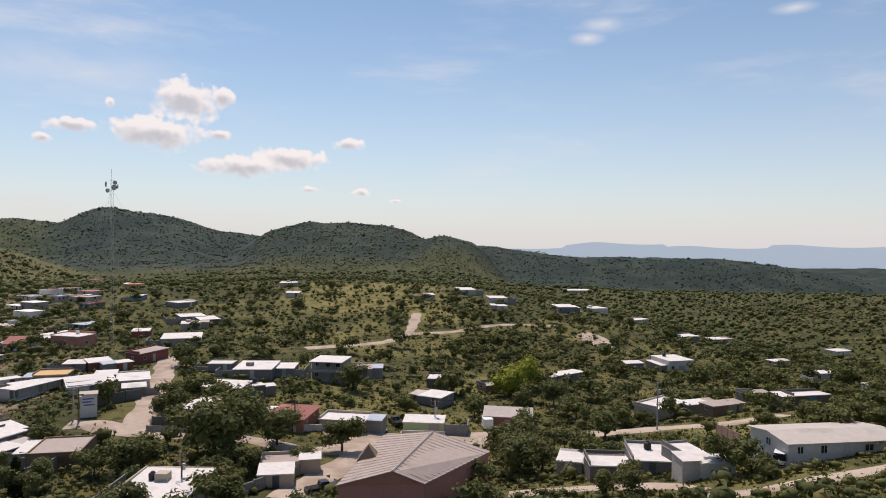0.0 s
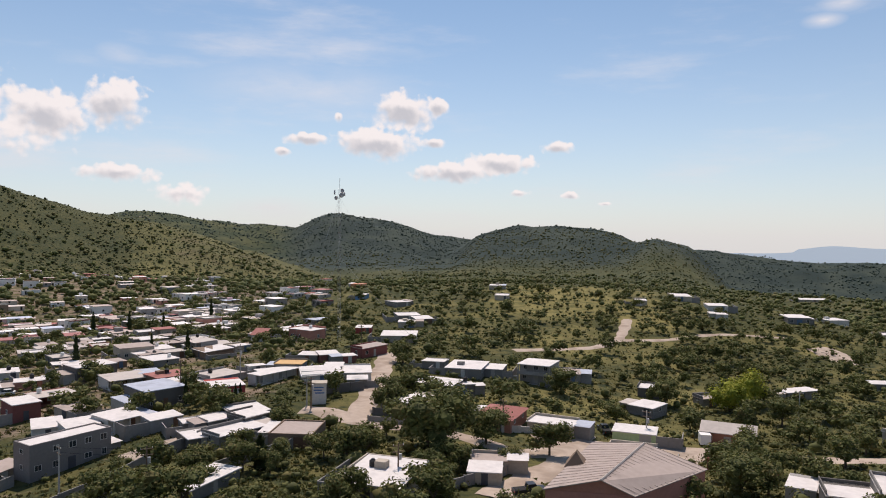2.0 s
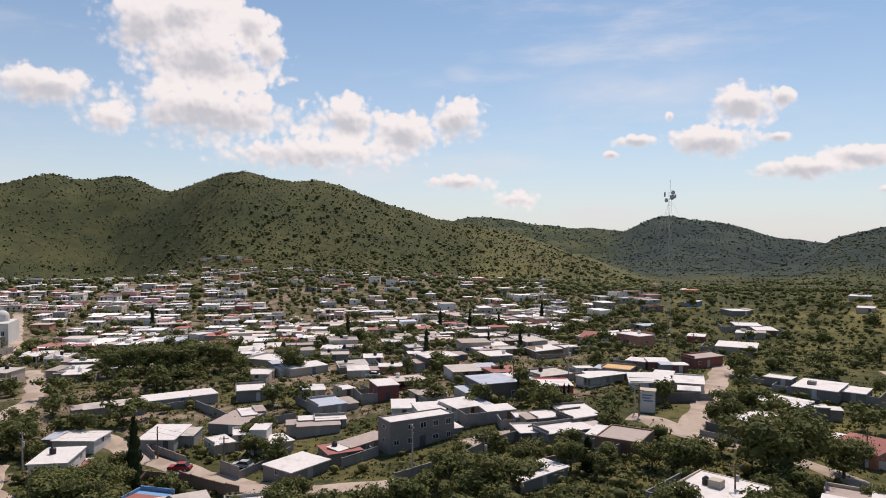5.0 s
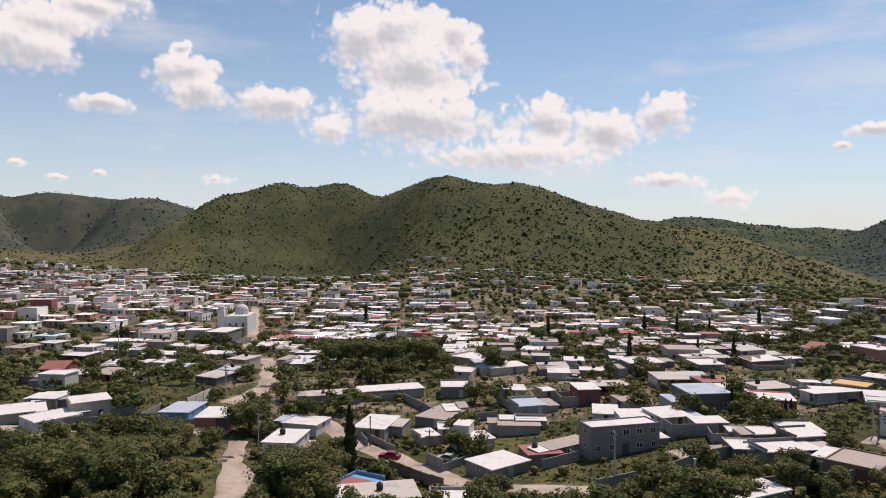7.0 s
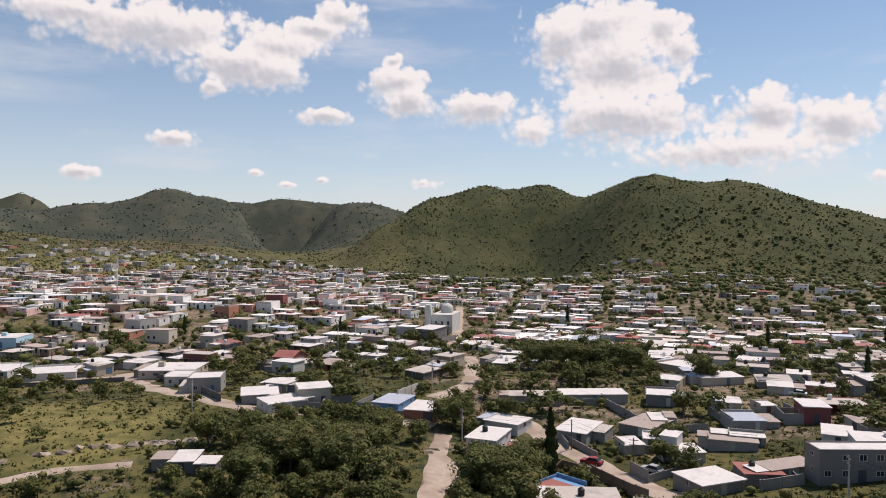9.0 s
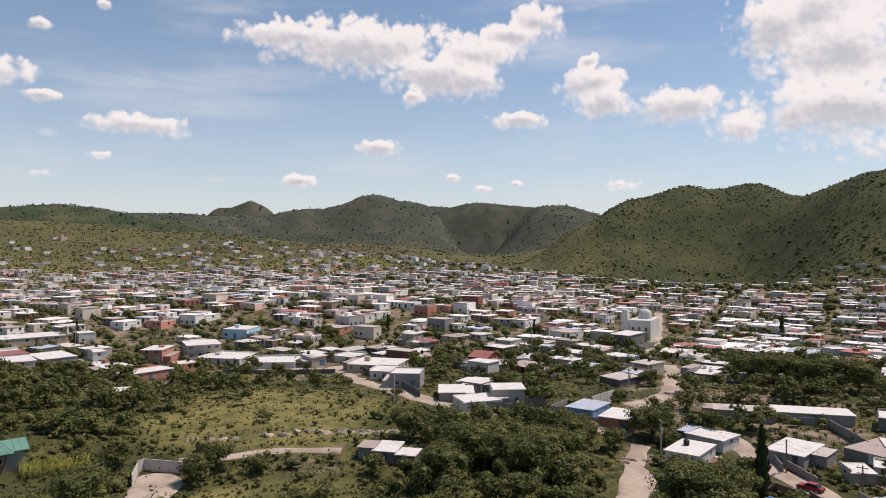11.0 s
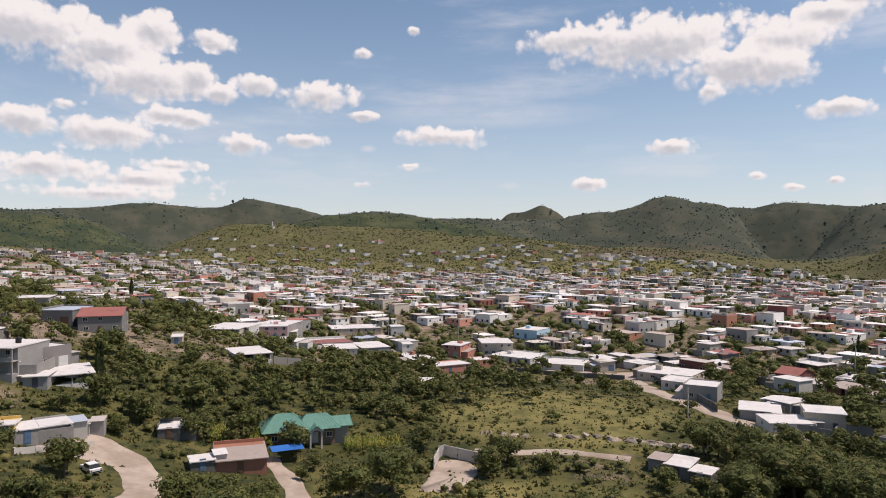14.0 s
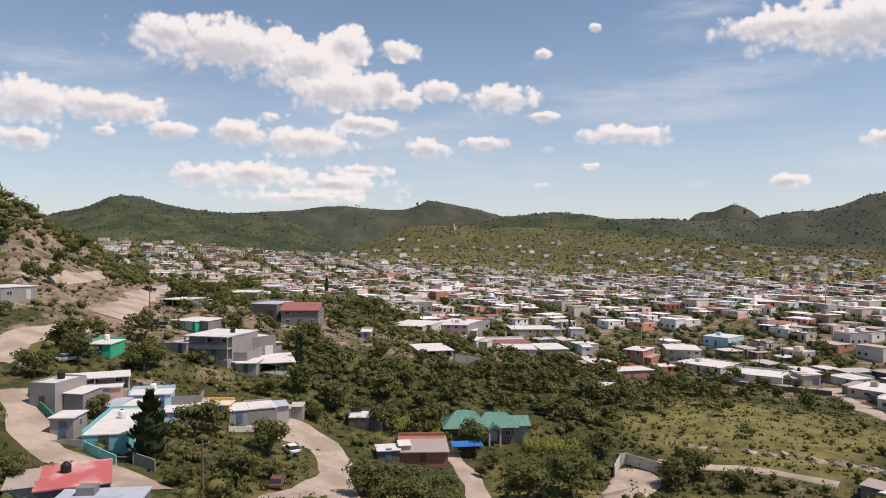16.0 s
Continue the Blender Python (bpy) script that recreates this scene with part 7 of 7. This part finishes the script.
tree(-36.4, 118.9, 11.5)
tree(-42.4, 122.4, 4.3)
tree(2.8, 184.1, 7.6)
tree(-22.5, 179.0, 7.4)
tree(-68.4, 188.6, 6.5)
tree(-55.5, 140.7, 5.2)
tree(-18.1, 128.6, 6.5)
tree(0.9, 106.2, 5.4)
tree(12.8, 113.6, 6.8)
tree(-46.9, 110.0, 6.0)
tree(-49.3, 108.4, 5.5)
tree(16.6, 114.2, 5.8)
tree(36.7, 118.5, 3.1)
tree(38.7, 94.0, 6.0)
tree(-31.6, 112.3, 4.9)
tree(-35.5, 108.7, 3.9)
yellow_tree(21.9, 196.8, 11.7)
yellow_tree(18.1, 189.0, 8.6)
palm(11.7, 131.7, 4.4)
tree(28.4, 177.6, 6.7)
tree(31.5, 163.8, 5.5)
tree(-7.8, 160.3, 5.3)
tree(38.6, 150.3, 5.1)
tree(-30.1, 128.9, 6.6)
tree(-22.6, 117.2, 4.0)
tree(7.7, 162.3, 5.4)
cypress(-123.9, 53.6, 12.7)
cypress(-178.6, 83.4, 4.8)
cypress(-177.9, 84.8, 5.2)
cypress(-176.9, 87.0, 4.8)
cypress(-222.5, 121.8, 7.0)
tree(-210.1, 95.1, 9.4)
tree(-208.0, 99.2, 9.4)
tree(-204.8, 104.8, 9.4)
tree(-213.5, 88.7, 9.4)
tree(-203.0, 108.0, 9.3)
tree(-199.7, 113.5, 9.3)
cypress(-100.4, 134.4, 5.5)
cypress(-89.5, 137.3, 4.0)
cypress(-87.5, 136.1, 4.5)
cypress(-166.0, 170.7, 7.0)
cypress(-158.3, 194.3, 6.1)
for cx, cy, high in ((-365, 168, 11), (-166.6, 171.1, 9), (-156, 191, 7.5), (-190.2, 272.5, 9.5), (-244.6, 201.1, 10), (-169.6, 151.5, 7),
                     (-206.8, 240.4, 9), (-140.8, 189.4, 8), (-311.7, 35.1, 8), (-219, 234, 10), (-234.8, -259.4, 10), (-230.8, -250.2, 9),
                     (-257.8, -133.3, 6), (-276, -149.5, 7), (-287.8, -155.2, 7), (-316.5, -30, 8), (-312.9, -131.3, 7), (-187.7, 237.2, 8), (-279.4, 371.5, 11)):
    if not taken(cx, cy, 0.8):
        cypress(cx, cy, high)
conifer(-60.9, 100.5, 5.1)
tree(-64.8, 90.7, 4.2)
tree(-76.8, 95.1, 6.2)
tree(-151.7, 100.5, 6.0)
tree(-123.5, 77.6, 4.9)
tree(-179.8, 125.4, 8.9)
tree(-116.9, 38.1, 8.4)
tree(-114.1, 43.2, 9.3)
tree(-115.5, 40.7, 7.3)
tree(-118.7, 48.1, 6.5)
tree(-154.9, 43.0, 8.0)
tree(-186.1, 12.9, 6.9)
tree(-158.7, 57.3, 5.6)
tree(-134.3, 1.7, 8.4)
tree(-136.8, 9.4, 7.8)
tree(-131.8, 16.0, 8.3)
tree(-147.2, 25.1, 6.8)
tree(-156.2, 5.9, 5.3)
tree(-156.6, 15.9, 6.2)
tree(-124.9, 19.5, 6.5)
tree(-148.9, -0.7, 6.7)
conifer(-50.6, -91.3, 8.7)
tree(-63.6, -101.0, 6.1)
tree(-68.7, -103.2, 3.7)
cypress(-108.5, -129.7, 7.5)
cypress(-109.3, -129.6, 7.6)
tree(-52.0, -109.7, 4.0)
tree(-73.1, -71.9, 5.4)
tree(-78.8, -69.3, 5.2)
tree(-84.7, -67.6, 4.1)
tree(-113.0, -81.7, 5.8)
tree(-107.5, -73.6, 3.3)
tree(-101.9, -72.4, 2.3)
tree(-106.7, -69.0, 2.7)
tree(-105.9, -56.7, 8.1)
tree(-100.7, -59.1, 5.0)
tree(-53.3, -77.6, 3.2)
tree(-49.8, -80.9, 2.7)
tree(-63.6, -81.7, 3.0)
tree(-47.8, -81.4, 2.4)
tree(-63.7, -87.1, 2.7)
tree(-103.8, -97.5, 5.9)
tree(-103.4, -103.4, 4.8)
tree(-92.6, -105.1, 4.0)
tree(-32.5, -82.6, 0.7)
tree(-122.9, -2.2, 7.8)
tree(-130.8, 5.6, 7.5)
tree(-128.0, 13.0, 8.1)
tree(-136.0, 20.7, 7.1)
tree(-144.4, 2.9, 4.9)
tree(-152.3, 26.4, 5.2)


def scatter(count, seed, b0, b1, r0, r1):
    """Points spread evenly over the ground as the eye sees it."""
    g = np.random.default_rng(seed)
    b = g.uniform(b0, b1, count)
    r = np.exp(g.uniform(math.log(r0), math.log(r1), count))
    x, y = polar(b, r)
    return x, y, b, r, g


def green_share(x, y, b, r):
    """How thickly trees and bushes stand."""
    n = value_noise(x, y, 45, 77)
    p = 0.35 + 0.9 * (n - 0.4)
    town = box_near(b, 26, 165, 3) * box_near(r, 260, 900, 80)
    p = p * (1 - 0.3 * town)
    meadow = np.maximum(box_near(b, 95, 115, 4) * box_near(r, 132, 198, 14), 1.1 * box_near(b, 102, 123, 3) * box_near(r, 84, 132, 6))
    p = p * (1 - 0.78 * meadow * np.clip(0.4 + 1.2 * value_noise(x, y, 22, 41), 0, 1))
    wood1 = box_near(b, 74, 88, 3) * box_near(r, 105, 170, 12)
    wood2 = np.maximum(0.9 * box_near(b, 113, 136, 3) * box_near(r, 140, 235, 15), box_near(b, 120, 148, 3) * box_near(r, 146, 195, 6))
    p = p * (1 - 0.8 * box_near(b, 121, 148, 2) * box_near(r, 96, 142, 4)) + 0.3 * box_near(b, 26, 54, 3) * box_near(r, 200, 520, 30)
    p = p * (1 - 0.75 * box_near(b, -30, 12, 3) * box_near(r, 112, 152, 5)) * (1 - 0.6 * box_near(b, 142, 166, 2) * box_near(r, 92, 140, 5))
    wood3 = box_near(b, 57, 70, 2) * box_near(r, 195, 300, 15)
    valley = box_near(b, -40, 2, 5) * box_near(r, 150, 700, 30)
    return np.clip(p + np.maximum.reduce([0.75 * wood1, 0.5 * wood2, 0.75 * wood3]) + 0.3 * valley, 0, 1)


def joined_trees(spots):
    """The trees past those that stand as single things, as one object."""
    g = np.random.default_rng(91)
    verts, faces, count = [], [], 0
    data = []
    for me in [crown_mesh("crown", leaf, 300 + i, 420, 1.15, 1.0, leafsize=0.13, lobes=8) for i in range(6)]:
        co = np.empty(len(me.vertices) * 3)
        me.vertices.foreach_get("co", co)
        data.append((co.reshape(-1, 3), [tuple(p.vertices) for p in me.polygons]))
    for x, y, high in spots:
        co, fs = data[int(g.integers(len(data)))]
        a = g.uniform(0, 6.28)
        w = high * g.uniform(1.0, 1.3)
        p = np.column_stack([(co[:, 0] * math.cos(a) - co[:, 1] * math.sin(a)) * w + x, (co[:, 0] * math.sin(a) + co[:, 1] * math.cos(a)) * w + y, co[:, 2] * high + z_at(x, y)])
        verts.append(p)
        faces += [tuple(i + count for i in f) for f in fs]
        count += len(p)
    ob = mesh_object("tree_cover", np.vstack(verts), faces, leaf)
    tagged(ob, "dense cover of dark green trees on the slopes", "trees", kind="stuff")


def plant_trees():
    x, y, b, r, g = scatter(9500, 5, -36, 166, 88, 360)
    keep = g.random(len(x)) < green_share(x, y, b, r) * 0.36 * np.clip(r / 170, 0.3, 1.2)
    spots = []
    for px, py in zip(x[keep], y[keep]):
        if len(spots) >= 900:
            break
        if taken(px, py, 2.2) or on_road(px, py, 1.2):
            continue
        if any((px - a) ** 2 + (py - c) ** 2 < (q * 0.8) ** 2 for a, c, q in STANDING):
            continue
        spots.append((float(px), float(py), float(g.uniform(2.8, 6.6))))
    spots.sort(key=lambda q: q[0] ** 2 + q[1] ** 2)
    single = 290 - len(STANDING)
    for px, py, high in spots[:single]:
        tree(px, py, high)
    joined_trees(spots[single:])


plant_trees()


def clumps_mesh(name, xs, ys, sizes, mat, leaves, seed, label, category, core=True):
    """Bushes and far trees, too many to count, as one object: leaf clumps over a lumpy core each."""
    g = np.random.default_rng(seed)
    n = len(xs)
    zs = land(xs, ys)
    verts, faces = [], []
    count = 0
    if core:
        bm = bmesh.new()
        bmesh.ops.create_icosphere(bm, subdivisions=1, radius=0.5)
        ico = np.array([v.co[:] for v in bm.verts])
        tri = np.array([[v.index for v in f.verts] for f in bm.faces])
        bm.free()
        if leaves == 0:  # a plain lumpy dome far off
            ring = [(math.cos(i * 1.5708), math.sin(i * 1.5708)) for i in range(4)]
            ico = np.array([(0, 0, 0.5)] + [(c * 0.48, q * 0.48, 0.12) for c, q in ring] + [(c * 0.42, q * 0.42, -0.45) for c, q in ring])
            tri = np.array([(0, 1 + i, 1 + (i + 1) % 4) for i in range(4)] + [(1 + i, 5 + i, 5 + (i + 1) % 4) for i in range(4)] + [(1 + i, 5 + (i + 1) % 4, 1 + (i + 1) % 4) for i in range(4)])
        k = len(ico)
        scale = g.uniform(0.75, 1.2, (n, k, 1)) * np.stack([g.uniform(0.9, 1.35, n), g.uniform(0.9, 1.35, n), g.uniform(0.65, 1.0, n)], 1)[:, None, :]
        v = ico[None] * scale * sizes[:, None, None] * (0.62 if leaves > 12 else 0.8 if leaves else 1.0)
        v[:, :, 0] += xs[:, None]
        v[:, :, 1] += ys[:, None]
        v[:, :, 2] += (zs + sizes * 0.32)[:, None]
        verts.append(v.reshape(-1, 3))
        faces.append((tri[None] + (np.arange(n) * k)[:, None, None]).reshape(-1, 3))
        count = n * k
    if leaves:
        m = n * leaves
        d = g.normal(size=(m, 3))
        d[:, 2] = np.abs(d[:, 2]) * 0.9 - 0.15
        d /= np.linalg.norm(d, axis=1)[:, None]
        sz = np.repeat(sizes, leaves)
        p = np.stack([np.repeat(xs, leaves), np.repeat(ys, leaves), np.repeat(zs + sizes * 0.32, leaves)], 1) + d * (sz * g.uniform(0.3, 0.62, m))[:, None] * np.array([1.1, 1.1, 0.85])
        t = np.cross(d, g.normal(size=(m, 3)))
        t /= np.linalg.norm(t, axis=1)[:, None]
        u = np.cross(d, t)
        w = (sz * (g.uniform(0.08, 0.15, m) if leaves > 12 else g.uniform(0.1, 0.2, m)))[:, None]
        q = np.stack([p - t * w, p + u * w * 0.7 + d * w * 0.3, p + t * w], 1)
        verts.append(q.reshape(-1, 3))
        faces.append(np.arange(m * 3).reshape(-1, 3) + count)
    V, F = np.vstack(verts), np.vstack(faces)
    me = bpy.data.meshes.new(name)
    me.vertices.add(len(V))
    me.vertices.foreach_set("co", V.ravel())
    me.loops.add(F.size)
    me.loops.foreach_set("vertex_index", F.ravel().astype(np.int32))
    me.polygons.add(len(F))
    me.polygons.foreach_set("loop_start", np.arange(0, F.size, 3, dtype=np.int32))
    me.materials.append(mat)
    me.update(calc_edges=True)
    ob = new(name, me)
    return tagged(ob, label, category, kind="stuff")


def free_of_buildings(x, y, grow):
    ok = np.ones(len(x), bool)
    for px, py, w, d, a in PLOTS:
        dx, dy = x - px, y - py
        u, v = dx * math.cos(a) + dy * math.sin(a), -dx * math.sin(a) + dy * math.cos(a)
        ok &= ~((np.abs(u) < w + grow) & (np.abs(v) < d + grow))
    for a, b, q in ROADS:
        ok &= (x - a) ** 2 + (y - b) ** 2 > (q + grow * 0.4) ** 2
    return ok


def plant_bushes():
    x, y, b, r, g = scatter(20000, 8, -36, 166, 80, 320)
    keep = (g.random(len(x)) < np.clip(green_share(x, y, b, r) * 1.6, 0.13, 1)) & free_of_buildings(x, y, 0.9)
    x, y, r = x[keep], y[keep], r[keep]
    clumps_mesh("bushes", x, y, np.exp(g.normal(0.32, 0.42, len(x))), scrub, 22, 3, "low green bushes and scrub on open ground", "bushes")
    x, y, b, r, g = scatter(46000, 9, -36, 166, 230, 1050)
    open_side = box_near(b, -45, 27, 5) + box_near(b, 24, 80, 4) * box_near(r, 420, 1000, 60)
    bare_hill = box_near(b, 96, 168, 6) * box_near(r, 640, 1100, 60)
    keep = (g.random(len(x)) < np.clip(0.26 + 0.6 * green_share(x, y, b, r) + 0.42 * open_side * np.clip((r - 150) / 350, 0.2, 1) + 0.16 * box_near(b, 98, 168, 4) * box_near(r, 250, 640, 30), 0, 1) * (1 - 0.45 * bare_hill)) & free_of_buildings(x, y, 0.5) & ~((b > 84) & (b < 116) & (r < 262))
    x, y, r, b = x[keep], y[keep], r[keep], b[keep]
    size = g.uniform(2.4, 5.5, len(x)) * g.choice([0.6, 0.8, 1.3], len(x)) * np.where(b < 27, np.clip(r / 620, 0.42, 0.9), np.clip(r / 330, 0.6, 1.0)) * np.where((b > 96) & (r > 660), 0.6, 1.0)
    mid = r < 470
    clumps_mesh("town_trees", x[mid], y[mid], size[mid], leaf, 16, 14, "dark green trees in the yards of the town", "trees")
    clumps_mesh("far_trees", x[~mid], y[~mid], size[~mid], leaf, 6, 4, "far dark green trees between the houses", "trees")
    x, y, b, r, g = scatter(250000, 10, -36, 166, 600, 4300)
    climb = land(x * 1.02, y * 1.02) - land(x * 0.98, y * 0.98)  # slopes that face the valley are the thicker grown
    facing = climb / (0.04 * r)
    want = np.where(facing > 0.05, 1.0, 0.05) * (0.25 + 1.2 * value_noise(x, y, 70, 55)) * np.clip(1.1 - 0.3 * (r > 1700) - 0.3 * ((r > 2200) & (b > 74)), 0, 1)
    keep = (g.random(len(x)) < want) & free_of_buildings(x, y, 0.5)
    x, y, r = x[keep], y[keep], r[keep]
    size = np.exp(g.normal(0.62, 0.34, len(x))) * np.clip(r / 1150, 0.72, 2.6)
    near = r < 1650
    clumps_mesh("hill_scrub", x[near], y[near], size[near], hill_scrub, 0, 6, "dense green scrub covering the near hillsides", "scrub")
    clumps_mesh("ridge_scrub", x[~near], y[~near], size[~near], ridge_scrub, 0, 7, "dense dark scrub on the far ridges, tinted blue-green with haze", "scrub")


plant_bushes()


def plant_tufts():
    """Tall grass and weeds on the open ground, as single blades in tufts."""
    x, y, b, r, g = scatter(72000, 18, -36, 166, 78, 270)
    keep = (g.random(len(x)) < 0.45 + 0.7 * (value_noise(x, y, 25, 61) - 0.3)) & free_of_buildings(x, y, 0.3)
    x, y = x[keep], y[keep]
    z = land(x, y)
    n, blades = len(x), 3
    size = np.repeat(g.uniform(0.15, 0.42, n), blades)
    a = g.uniform(0, 6.283, n * blades)
    X, Y, Z = np.repeat(x, blades) + g.normal(0, 0.3, n * blades), np.repeat(y, blades) + g.normal(0, 0.3, n * blades), np.repeat(z, blades)
    c, s = np.cos(a) * size, np.sin(a) * size
    lean = g.normal(0, 0.35, (n * blades, 2)) * size[:, None]
    V = np.stack([np.stack([X - c, Y - s, Z - 0.1], 1), np.stack([X + c, Y + s, Z - 0.1], 1), np.stack([X + lean[:, 0], Y + lean[:, 1], Z + size * g.uniform(0.8, 1.4, n * blades)], 1)], 1).reshape(-1, 3)
    ob = mesh_object("tall_grass", V, np.arange(len(V)).reshape(-1, 3), weed)
    tagged(ob, "tall dry and green grass and weeds on open ground", "grass", kind="stuff")


plant_tufts()
